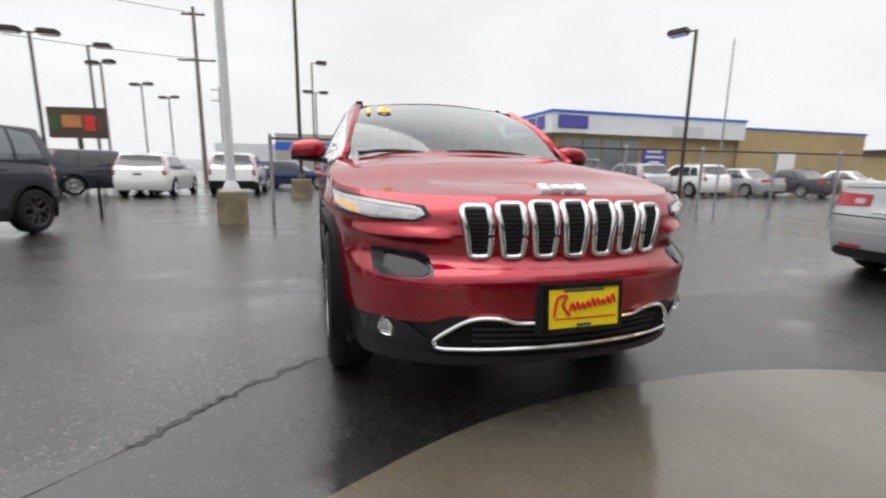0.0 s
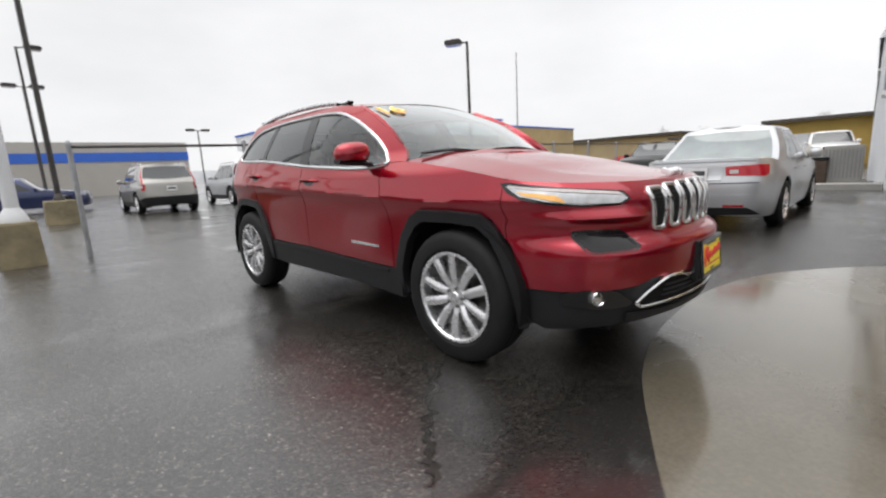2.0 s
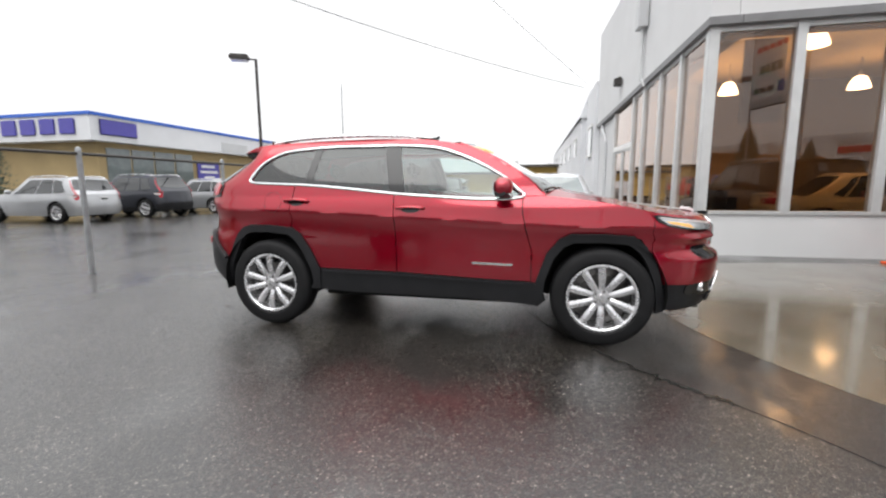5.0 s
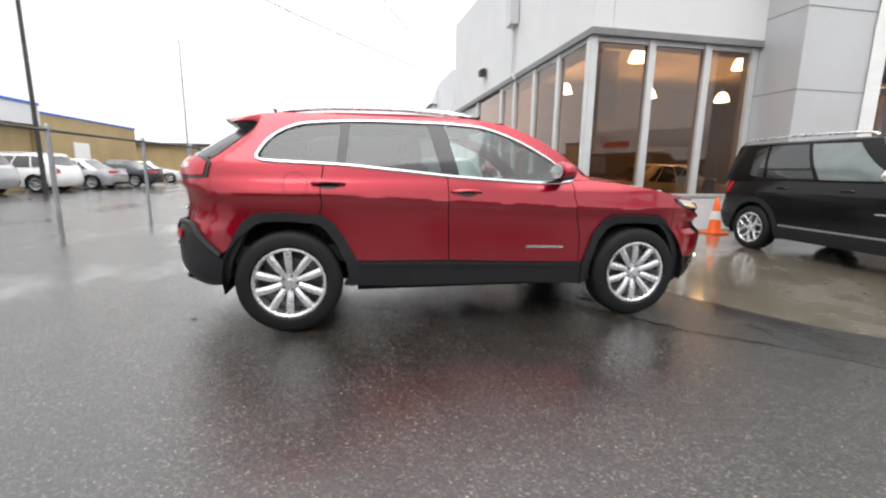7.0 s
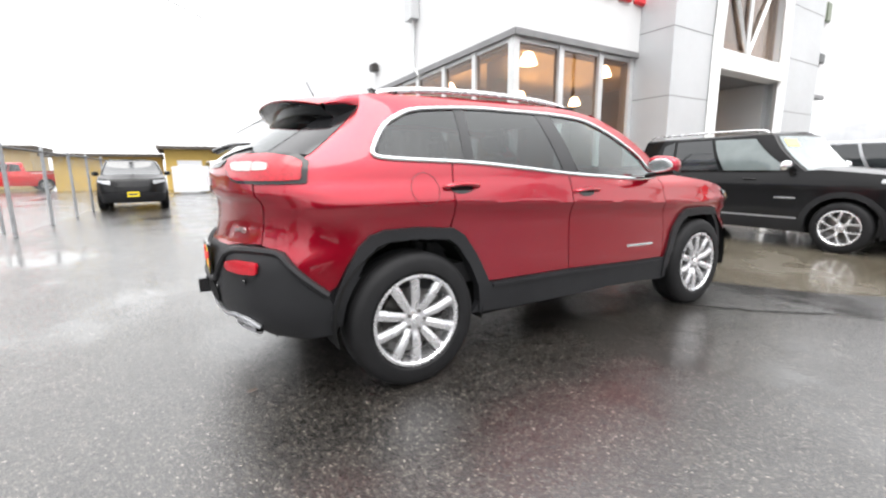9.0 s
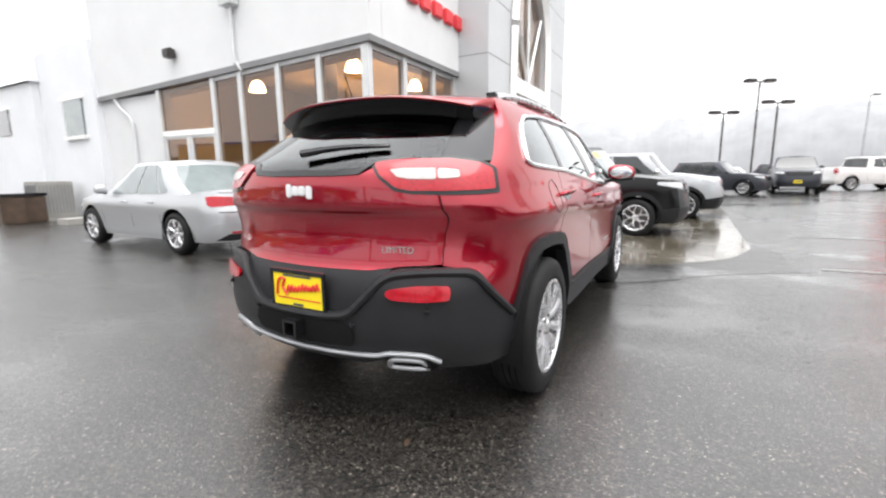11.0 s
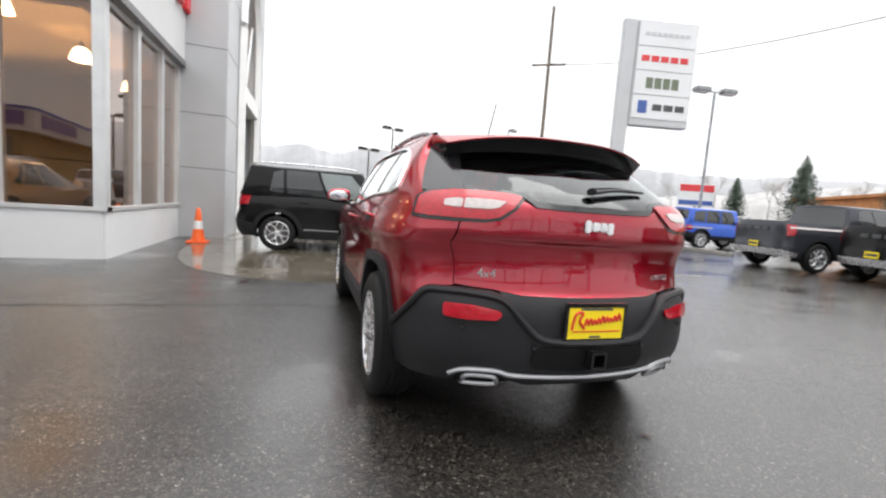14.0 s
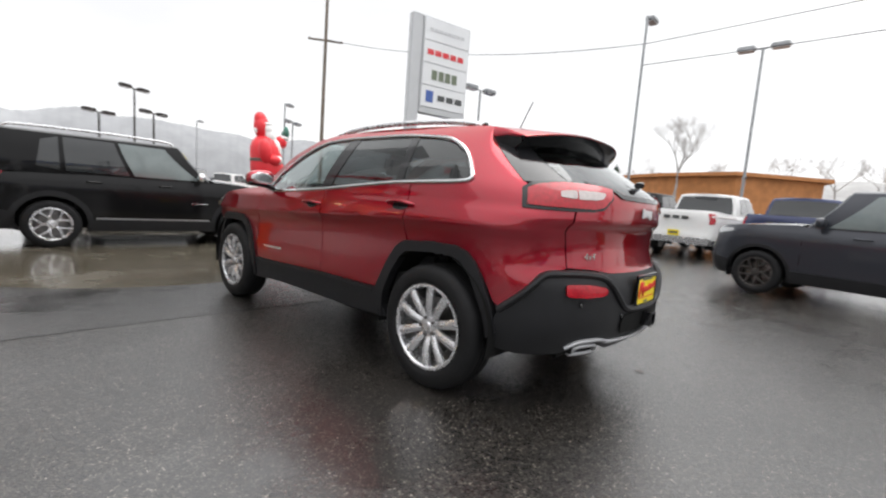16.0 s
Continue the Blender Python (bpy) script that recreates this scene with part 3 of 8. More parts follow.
def plate(parent, m, mat, w=0.305, h=0.155, bars=None, border=None, name="number_plate", label=""):
    """A licence plate or dealer plate, its print as plain bars."""
    bm = box_bm(bmesh.new(), -w / 2, w / 2, -h / 2, h / 2, 0, 0.006, 0.002)
    bm.transform(m)
    ob = part(name, bm, mat, parent, label)
    if border:
        bm = bmesh.new()
        for a in ((-w / 2 - 0.012, w / 2 + 0.012, h / 2 - 0.004, h / 2 + 0.016), (-w / 2 - 0.012, w / 2 + 0.012, -h / 2 - 0.016, -h / 2 + 0.004), (-w / 2 - 0.012, -w / 2 + 0.003, -h / 2, h / 2), (w / 2 - 0.003, w / 2 + 0.012, -h / 2, h / 2)):
            box_bm(bm, *a, -0.002, 0.010)
        bm.transform(m)
        part("plate_frame", bm, border, ob)
    if bars:
        bm = bmesh.new()
        for x0, x1, y0, y1 in bars[1]:
            box_bm(bm, x0 * w, x1 * w, y0 * h, y1 * h, 0.004, 0.0085)
        bm.transform(m)
        part("print", bm, bars[0], ob)
    return ob


# ---- the red car ----
def red_suv():
    sh = Shape(
        [(2.30, 0), (2.285, 0.2), (2.245, 0.4), (2.175, 0.57), (2.075, 0.71), (1.945, 0.812), (1.75, 0.878), (1.45, 0.912), (1.0, 0.922), (0, 0.925), (-1.0, 0.925), (-1.45, 0.915), (-1.72, 0.885),
         (-1.90, 0.835), (-2.03, 0.75), (-2.12, 0.62), (-2.19, 0.42), (-2.225, 0.2), (-2.235, 0)],
        [(0.20, 0.90), (0.28, 0.93), (0.38, 0.948), (0.50, 0.964), (0.60, 0.964), (0.70, 0.962), (0.78, 0.966), (0.84, 0.980), (0.872, 0.998), (0.885, 1.003), (0.898, 0.999), (0.92, 0.992), (0.97, 0.981), (1.05, 0.966), (1.12, 0.948), (1.20, 0.918), (1.30, 0.866), (1.40, 0.806), (1.50, 0.735), (1.56, 0.675), (1.60, 0.60)],
        [(0.20, -0.12), (0.26, -0.06), (0.33, -0.02), (0.44, 0.0), (0.52, 0.02), (0.60, 0.025), (0.655, 0.022), (0.68, 0.0), (0.70, -0.035), (0.73, -0.05), (0.80, -0.045), (0.87, -0.05), (0.92, -0.08), (0.96, -0.125), (1.0, -0.18)],
        [(0.30, 0.13), (0.38, 0.05), (0.46, 0.01), (0.55, 0.0), (0.70, 0.005), (0.76, 0.03), (0.80, 0.052), (0.90, 0.072), (0.98, 0.072), (1.012, 0.062), (1.030, 0.044), (1.045, 0.038), (1.08, 0.038), (1.14, 0.042), (1.19, 0.058), (1.225, 0.094), (1.26, 0.150), (1.36, 0.300), (1.46, 0.450), (1.52, 0.540), (1.60, 0.64)],
        (1.5, 2.12), (-1.45, -2.10))
    def bulge(x, y, z):
        """The brow of the bumper over each lower lamp."""
        k = np.clip((x - 1.55) / 0.35, 0, 1) * np.clip((y - 0.44) / 0.10, 0, 1)
        return k * (0.040 * np.exp(-((z - 0.805) / 0.022) ** 2) + 0.008 * np.exp(-((z - 0.625) / 0.03) ** 2))
    sh.swell = bulge
    # The cabin draws in towards the windscreen.
    def waist(x, z):
        k = np.clip((z - 0.64) / 0.12, 0, 1) * np.clip((1.10 - z) / 0.08, 0, 1)
        d = (0.05 - 0.045 * np.clip(x, -1.1, 1.1)) * k
        return np.interp(z - d, sh.w[:, 0], sh.w[:, 1]) / np.interp(z, sh.w[:, 0], sh.w[:, 1])
    sh.pinch = lambda x, z: waist(x, z) - 0.12 * np.clip((x - 0.05) / 0.85, 0, 1) * np.clip((z - 1.03) / 0.13, 0, 1) * np.clip((1.7 - x) / 0.6, 0, 1)
    car = thing("red_suv", "cherry-red sport utility with black lower cladding, wet with rain", "car")
    P_ = sh.pts
    for sd in (-1, 1):
        # Front wing and outer shell behind the doors.
        skin("front_wing", sh, "x0.845,0.455 x0.845,0.70 x0.80,0.86 x0.772,1.0 x0.775,1.10 x0.93,1.105 x1.15,1.082 x1.4,1.048 x1.6,1.012 x1.745,0.988 x1.70,0.935 x1.68,0.86 x1.69,0.70 x1.60,0.80 x1.53,0.815 x1.13,0.825 x1.05,0.785 x0.97,0.69 x0.89,0.47", RED, car, sd, stepv=0.022)
        q = skin("quarter_panel", sh, "x-1.82,0.56 x-1.76,0.60 x-1.66,0.78 x-1.59,0.835 x-1.52,0.85 x-1.14,0.835 x-1.115,0.92 x-1.125,1.02 x-1.10,1.19 x-1.21,1.195 x-1.44,1.205 x-1.535,1.222 x-1.53,1.27 x-1.44,1.38 x-1.32,1.45 x-1.19,1.483 x-0.85,1.508 x-0.51,1.51 x-0.22,1.508 x0.01,1.493 x0.16,1.465 x0.34,1.40 x0.50,1.32 x0.64,1.235 x0.77,1.105 x0.93,1.107 x0.86,1.19 x0.70,1.30 x0.49,1.42 x0.28,1.512 x0.0,1.557 x-0.45,1.575 x-1.0,1.568 x-1.5,1.545 x-1.74,1.524 x-1.80,1.516 x-1.838,1.49 x-1.873,1.40 x-1.893,1.30 x-1.905,1.228 x-1.93,1.18 r0.66,1.10 r0.655,0.93 r0.66,0.80 x-2.0,0.775 x-1.93,0.70", RED, car, sd, stepv=0.022)
        if sd < 0:
            ang = np.linspace(0, 2 * math.pi, 28, endpoint=False)
            tube("fuel_flap", sh.at(sh.S("x", -1.285) + 0.080 * np.cos(ang), 1.055 + 0.084 * np.sin(ang), 0.0, sd), 0.0020, REDGAP, q, closed=True, sides=5)
        # Doors with their panes.
        fd = skin("front_door", sh, "x-0.205,0.505 x-0.213,0.80 x-0.222,1.118 x0.10,1.098 x0.44,1.078 x0.68,1.085 x0.768,1.095 x0.766,1.0 x0.793,0.86 x0.838,0.70 x0.838,0.468 x0.5,0.475", RED, car, sd, stepv=0.022)
        rd = skin("rear_door", sh, "x-0.212,0.505 x-0.220,0.80 x-0.229,1.12 x-0.61,1.155 x-0.95,1.183 x-1.092,1.19 x-1.118,1.02 x-1.108,0.92 x-1.13,0.828 x-1.04,0.79 x-0.965,0.68 x-0.88,0.515", RED, car, sd, stepv=0.022)
        skin("door_window", sh, "x-0.135,1.118 x0.10,1.104 x0.44,1.086 x0.74,1.105 x0.63,1.225 x0.49,1.31 x0.33,1.39 x0.15,1.455 x0.0,1.482 x-0.225,1.497", CLEARGLASS, fd, sd, -0.002, 0.006)
        skin("door_window", sh, "x-0.26,1.132 x-0.61,1.165 x-0.95,1.193 x-0.925,1.35 x-0.915,1.487 x-0.85,1.497 x-0.51,1.50 x-0.35,1.498", TINTGLASS, rd, sd, -0.002, 0.006)
        skin("quarter_window", sh, "x-1.01,1.198 x-1.21,1.205 x-1.43,1.214 x-1.51,1.228 x-1.51,1.27 x-1.43,1.37 x-1.31,1.435 x-1.18,1.468 x-0.975,1.485 x-0.985,1.35", TINTGLASS, q, sd, -0.002, 0.006)
        skin("pillar_cover", sh, "x-0.132,1.117 x-0.262,1.131 x-0.352,1.499 x-0.222,1.50", GLOSSBLACK, car, sd, 0.001, 0.012)
        skin("pillar_cover", sh, "x-0.948,1.192 x-1.012,1.197 x-0.978,1.487 x-0.912,1.489", GLOSSBLACK, car, sd, 0.001, 0.012)
        loop = sh.line("x-0.22,1.122 x0.10,1.10 x0.44,1.08 x0.66,1.082 x0.775,1.10 x0.74,1.14 x0.64,1.232 x0.50,1.318 x0.34,1.397 x0.16,1.462 x0.01,1.49 x-0.22,1.505 x-0.51,1.507 x-0.85,1.505 x-1.19,1.479 x-1.32,1.446 x-1.44,1.376 x-1.53,1.27 x-1.535,1.225 x-1.44,1.209 x-1.21,1.199 x-0.95,1.188 x-0.61,1.159", 0.004, sd, 5, True)
        tube("window_trim", loop, 0.0125, CHROME, car, "bright chrome window surround", closed=True)
        for dr, x in ((fd, -0.085), (rd, -1.065)):
            z = 1.012 if dr is fd else 1.062
            c = sh.S("x", x)
            hd = part("door_handle", tube_bm(bmesh.new(), spline(sh.at(np.array([c - 0.105, c - 0.085, c, c + 0.085, c + 0.105]), np.array([z, z, z + 0.004, z, z]), np.array([-0.005, 0.024, 0.032, 0.024, -0.005])[:, None], sd), 4), 0.016, flat=0.75), RED, dr)
            skin("handle_cup", sh, soften([(c + 0.075 * math.cos(a), z - 0.008 + 0.030 * math.sin(a)) for a in np.linspace(0, 2 * math.pi, 10, endpoint=False)], 1), GLOSSBLACK, hd, sd, 0.002, 0.003, 0.05)
        # Door line crease strip and name bars.
        c = sh.S("x", 0.55)
        skin("name_badge", sh, [(c - 0.155, 0.598), (c + 0.155, 0.606), (c + 0.155, 0.588), (c - 0.155, 0.580)], CHROME, fd, sd, 0.006, 0.005, 0.1)
        # Lower cladding.
        skin("sill_cladding", sh, "x0.90,0.462 x0.84,0.462 x0.5,0.469 x-0.205,0.499 x-0.87,0.508 x-0.93,0.42 x-0.98,0.335 x-0.6,0.318 x0.0,0.314 x0.35,0.312 x0.66,0.298 x0.90,0.28 x0.955,0.33", PLASTIC, car, sd, 0.010, 0.035, 0.06)
        skin("sill_strip", sh, "x0.80,0.452 x0.5,0.459 x-0.205,0.488 x-0.85,0.497 x-0.84,0.478 x-0.205,0.470 x0.5,0.440 x0.79,0.434", PLASTIC, car, sd, 0.019, 0.012, 0.1)
        skin("wheel_arch", sh, "x0.87,0.45 x0.95,0.685 x1.04,0.795 x1.12,0.835 x1.34,0.838 x1.55,0.825 x1.645,0.75 x1.71,0.60 x1.755,0.46 x1.80,0.28 x1.745,0.26 x1.705,0.46 x1.655,0.59 x1.60,0.70 x1.52,0.762 x1.34,0.775 x1.14,0.77 x1.075,0.735 x1.0,0.64 x0.94,0.47 x0.925,0.30 x0.88,0.30", PLASTIC, car, sd, 0.022, 0.06, 0.05)
        skin("wheel_arch", sh, "x-0.87,0.50 x-0.97,0.69 x-1.05,0.80 x-1.12,0.845 x-1.34,0.865 x-1.52,0.862 x-1.60,0.838 x-1.66,0.785 x-1.765,0.56 x-1.80,0.44 x-1.755,0.40 x-1.715,0.53 x-1.61,0.735 x-1.56,0.78 x-1.50,0.80 x-1.34,0.803 x-1.15,0.785 x-1.095,0.745 x-1.02,0.64 x-0.955,0.50 x-0.93,0.33 x-0.885,0.34", PLASTIC, car, sd, 0.022, 0.06, 0.05)
        # Head lamp, daytime lamp, fog lamp.
        hl = skin("headlight", sh, "x1.70,0.968 x1.76,0.972 x1.90,0.955 f0.74,0.934 f0.62,0.920 f0.560,0.912 f0.540,0.878 f0.60,0.854 f0.74,0.856 x1.92,0.872 x1.80,0.893 x1.73,0.925", GLOSSBLACK, car, sd, 0.006, 0.02, 0.04)
        skin("reflector", sh, "x1.735,0.955 x1.90,0.936 f0.74,0.922 f0.62,0.908 f0.572,0.900 f0.560,0.880 f0.60,0.864 f0.74,0.866 x1.92,0.884 x1.80,0.905", LAMPSILVER, hl, sd, 0.0105, 0.006, 0.04)
        skin("indicator", sh, "x1.79,0.926 x1.90,0.914 f0.80,0.904 f0.785,0.890 f0.78,0.877 x1.92,0.891 x1.82,0.908", AMBER, hl, sd, 0.013, 0.004, 0.05)
        skin("light_tube", sh, "x1.75,0.958 x1.90,0.939 f0.74,0.925 f0.59,0.905 f0.58,0.894 f0.74,0.912 x1.90,0.929 x1.76,0.948", WHITELENS, hl, sd, 0.014, 0.004, 0.05)
        dl = skin("lamp_housing", sh, rounded(P_("f0.775,0.745 f0.73,0.750 f0.60,0.742 f0.565,0.722 f0.560,0.668 f0.60,0.650 f0.75,0.645 f0.775,0.655"), 0.016), GLOSSBLACK, car, sd, 0.001, 0.010, 0.04)
        skin("projector_lens", sh, rounded(P_("f0.765,0.737 f0.72,0.742 f0.61,0.733 f0.575,0.716 f0.572,0.674 f0.61,0.657 f0.74,0.652 f0.765,0.661"), 0.016), LAMPDARK, dl, sd, 0.004, 0.006, 0.04)
        fg = skin("fog_lamp_recess", sh, rounded(P_("x1.93,0.462 f0.76,0.478 f0.66,0.470 f0.58,0.405 f0.60,0.385 f0.70,0.378 x1.93,0.400"), 0.016), GLOSSBLACK, car, sd, 0.004, 0.01, 0.05)
        c = sh.at(sh.S("f", 0.722), 0.445, 0.010, sd)
        bm = bmesh.new()
        lathe_bm(bm, [(0.0, 0.004), (0.024, 0.0), (0.031, -0.010), (0.039, 0.0), (0.041, -0.03)], 20, "x", (0, 0, 0))
        bm.transform(Matrix.Translation(Vector(c)) @ Matrix.Rotation(-sd * -0.45, 4, "Z"))
        part("fog_lamp", bm, CHROME, fg)
        # Mirror.
        mr = bmesh.new()
        bmesh.ops.create_uvsphere(mr, u_segments=20, v_segments=12, radius=1)
        for v in mr.verts:
            x, y, z = v.co
            x = math.copysign(abs(x) ** 0.75, x)
            z = math.copysign(abs(z) ** 0.75, z)
            y = math.copysign(abs(y) ** 0.75, y)
            v.co = (0.62 + x * (0.085 if x > 0 else 0.045), sd * (0.985 + y * 0.115), 1.172 + z * 0.068 - y * 0.008)
        cut = bmesh.ops.bisect_plane(mr, geom=mr.verts[:] + mr.edges[:] + mr.faces[:], plane_co=(0, 0, 1.128), plane_no=(0, 0, 1), clear_inner=True)
        mo = part("door_mirror", mr, RED, car)
        part("mirror_base", tube_bm(bmesh.new(), [(0.64, sd * 0.865, 1.10), (0.635, sd * 0.93, 1.112), (0.62, sd * 1.09, 1.126)], 0.045, flat=0.42), PLASTIC, mo)
        bm = bmesh.new()
        bmesh.ops.create_uvsphere(bm, u_segments=14, v_segments=8, radius=1)
        for v in bm.verts:
            v.co = (0.574 + v.co.x * 0.004, sd * (0.99 + v.co.y * 0.095), 1.17 + v.co.z * 0.05)
        part("mirror_glass", bm, CHROME, mo)
        # Roof rail.
        xs = [-1.42, -1.34, -1.1, -0.7, -0.3, -0.05, 0.04]
        zs = [1.552, 1.572, 1.598, 1.610, 1.602, 1.580, 1.552]
        ys = [0.605, 0.60, 0.597, 0.595, 0.592, 0.588, 0.585]
        rl = tube("roof_rail", spline([(x, sd * y, z) for x, y, z in zip(xs, ys, zs)], 6), 0.020, ALLOY, car, "bright silver roof rail", flat=0.9)
        for x in (-1.37, 0.0):
            bm = box_bm(bmesh.new(), x - 0.07, x + 0.07, sd * 0.575, sd * 0.61, 1.525, 1.572, 0.008)
            part("rail_foot", bm, GLOSSBLACK, rl)
        # Tail lamp.
        tl = skin("tail_light", sh, rounded(P_("x-1.905,1.190 x-1.97,1.212 r0.70,1.226 r0.55,1.226 r0.46,1.222 r0.395,1.212 r0.435,1.165 r0.495,1.120 r0.55,1.108 r0.68,1.106 x-1.99,1.106 x-1.91,1.110"), 0.012), REDLENS, car, sd, 0.014, 0.035, 0.04, label="red and pale rear lamp")
        skin("reversing_lens", sh, rounded(P_("r0.655,1.190 r0.53,1.190 r0.475,1.186 r0.505,1.160 r0.55,1.152 r0.655,1.150"), 0.008), WHITELENS, tl, sd, 0.0165, 0.005, 0.04)
        skin("reversing_lens", sh, rounded(P_("r0.735,1.182 r0.690,1.188 r0.662,1.188 r0.662,1.152 r0.690,1.152 r0.735,1.156"), 0.008), WHITELENS, tl, sd, 0.0165, 0.005, 0.04)
        skin("lamp_bezel", sh, rounded(P_("x-1.875,1.195 x-1.95,1.226 r0.70,1.238 r0.55,1.238 r0.44,1.236 r0.375,1.218 r0.42,1.160 r0.485,1.108 r0.55,1.094 r0.68,1.090 x-1.99,1.090 x-1.885,1.094"), 0.012), GLOSSBLACK, tl, sd, 0.007, 0.012, 0.04)
        # Rear bumper lamps and tailpipe.
        skin("reflector_lens", sh, rounded(P_("r0.70,0.722 r0.58,0.722 r0.47,0.708 r0.455,0.690 r0.48,0.668 r0.60,0.662 r0.70,0.668"), 0.016), REDLENS, car, sd, 0.030, 0.012, 0.05, label="red bumper reflector")
        tube("bumper_moulding", sh.line("x-1.80,0.565 x-1.90,0.655 x-2.0,0.755 r0.70,0.772 r0.55,0.768 r0.44,0.745 r0.36,0.665 r0.28,0.595 r0.16,0.575 r0.0,0.572", 0.012, sd, 5), 0.024, PLASTIC, car, flat=0.8)
        pp = tube("tailpipe_trim", sh.line("r0.600,0.372 r0.580,0.404 r0.475,0.406 r0.445,0.382 r0.455,0.362 r0.585,0.358", 0.018, sd, 5, True), 0.012, SATIN, car, "satin silver tailpipe surround", closed=True)
        skin("tailpipe", sh, rounded(P_("r0.595,0.374 r0.575,0.400 r0.480,0.402 r0.450,0.382 r0.460,0.366 r0.580,0.362"), 0.012), UNDER, pp, sd, 0.014, 0.05, 0.05)
    tube("exhaust_strip", np.concatenate([sh.line("r0.66,0.405 r0.60,0.436 r0.47,0.440 r0.40,0.424 r0.30,0.418 r0.15,0.414 r0.0,0.412", 0.022, 1), sh.line("r0.66,0.405 r0.60,0.436 r0.47,0.440 r0.40,0.424 r0.30,0.418 r0.15,0.414 r0.0,0.412", 0.022, -1)[::-1][1:]]), 0.013, SATIN, car, flat=0.9)
    # Nose.
    nose = skin("front_fascia", sh, "f0.0,0.951 f0.2,0.951 f0.4,0.951 f0.50,0.952 f0.60,0.955 f0.74,0.961 x1.90,0.973 x1.75,0.988 x1.705,0.935 x1.685,0.86 x1.695,0.70 x1.725,0.60 x1.76,0.475 x1.90,0.470 f0.74,0.468 f0.58,0.482 f0.50,0.512 f0.45,0.515 f0.2,0.505 f0.0,0.503", RED, car, -1, 0, 0.02, 0.04, join=True, stepv=0.016)
    lowf = skin("lower_fascia", sh, "f0.0,0.508 f0.2,0.510 f0.45,0.520 f0.50,0.517 f0.58,0.487 f0.74,0.473 x1.90,0.475 x1.765,0.48 x1.79,0.30 x1.88,0.262 f0.6,0.282 f0.3,0.298 f0.0,0.302", PLASTIC, car, -1, -0.006, 0.03, 0.04, join=True)
    skin("lower_grille", sh, "f0.0,0.490 f0.26,0.490 f0.36,0.500 f0.42,0.495 f0.525,0.425 f0.53,0.396 f0.2,0.390 f0.0,0.392", UNDER, lowf, -1, 0.002, 0.006, 0.05, join=True)
    half = "f0.0,0.492 f0.18,0.493 f0.26,0.495 f0.32,0.512 f0.40,0.514 f0.46,0.492 f0.545,0.425 f0.56,0.398 f0.54,0.380 f0.44,0.382 f0.22,0.386 f0.0,0.388"
    a, b = sh.line(half, 0.006, -1, 5), sh.line(half, 0.006, 1, 5)
    tube("grille_trim", np.concatenate([a, b[::-1][1:-1]]), 0.0135, CHROME, lowf, "chrome lower grille surround", closed=True, flat=0.7)
    for z in (0.415, 0.440, 0.466):
        tube("grille_bar", np.concatenate([sh.line(f"f0.42,{z} f0.2,{z} f0.0,{z}", 0.005, -1, 4), sh.line(f"f0.42,{z} f0.2,{z} f0.0,{z}", 0.005, 1, 4)[::-1][1:]]), 0.006, PLASTIC, lowf)
    skin("skid_strip", sh, "f0.0,0.352 f0.4,0.350 f0.6,0.350 f0.6,0.310 f0.3,0.318 f0.0,0.322", PLASTIC, lowf, -1, 0.012, 0.012, 0.06, join=True)
    # Seven slots.
    for k in range(7):
        y = (k - 3) * 0.1285
        lean = -0.012 * (k - 3)
        sd = -1 if y <= 0 else 1
        top, bot, hw = 0.930 - 0.016 * (abs(k - 3) / 3) ** 2, 0.728, 0.049

        def slot(g):
            out = []
            for dx, z in finely([(-hw + g, top - g), (hw - g, top - g), (hw - g * 1.0 - 0.004, 0.82), (hw - 0.012 - g, bot + g), (-hw + 0.012 + g, bot + g), (-hw + g + 0.004, 0.82)], 0.020):
                yy = y + dx
                s_ = -1 if yy < 0 else 1
                out.append((sh.at(sh.S("f", abs(yy)), z, 0, s_), s_))
            return np.array([o_[0] for o_ in out])
        ring = tube("grille_slot", slot(0.0) + np.array([0.004, 0, 0]), 0.0135, CHROME, nose, "chrome-rimmed grille slot", closed=True, sides=10)

        def face(u, w, o):
            h_ = len(sh.s) // 2
            u, w = np.broadcast_arrays(np.asarray(u, float), np.asarray(w, float))
            return sh.at(np.interp(np.abs(u), sh.y[:h_], sh.s[:h_]), w, o, np.where(u < 0, -1, 1))
        shape = rounded([(y - hw, top), (y + hw, top), (y + hw - 0.004, 0.82), (y + hw - 0.012, bot), (y - hw + 0.012, bot), (y - hw + 0.004, 0.82)], 0.020)
        part("slot_backing", sheet_bm(bmesh.new(), face, shape, 0.006, 0.0, 0.015, 0.012), UNDER, ring)
        bm = bmesh.new()
        for r_ in range(12):
            z = bot + 0.016 + r_ * 0.0155
            ys = np.linspace(y - hw + 0.014, y + hw - 0.014, 9)
            tube_bm(bm, face(ys, z + 0.005 * (np.arange(9) % 2), 0.0075), 0.0016, 4)
        part("slot_mesh", bm, PLASTIC, ring)
    # Hood: spans between the wings.
    n = 46
    s = np.linspace(0, sh.S("x", 0.90), n)
    zt = np.interp(s, [0, sh.S("f", 0.4), sh.S("f", 0.5), sh.S("f", 0.74), sh.S("x", 1.90), sh.S("x", 1.75), sh.S("x", 1.6), sh.S("x", 1.4), sh.S("x", 1.15), sh.S("x", 0.90)], [0.951, 0.951, 0.952, 0.961, 0.973, 0.988, 1.012, 1.048, 1.082, 1.107])
    zt[2:-2] = np.convolve(zt, np.ones(5) / 5, "valid")
    edge = sh.at(s, zt, 0, 1)
    rows = []
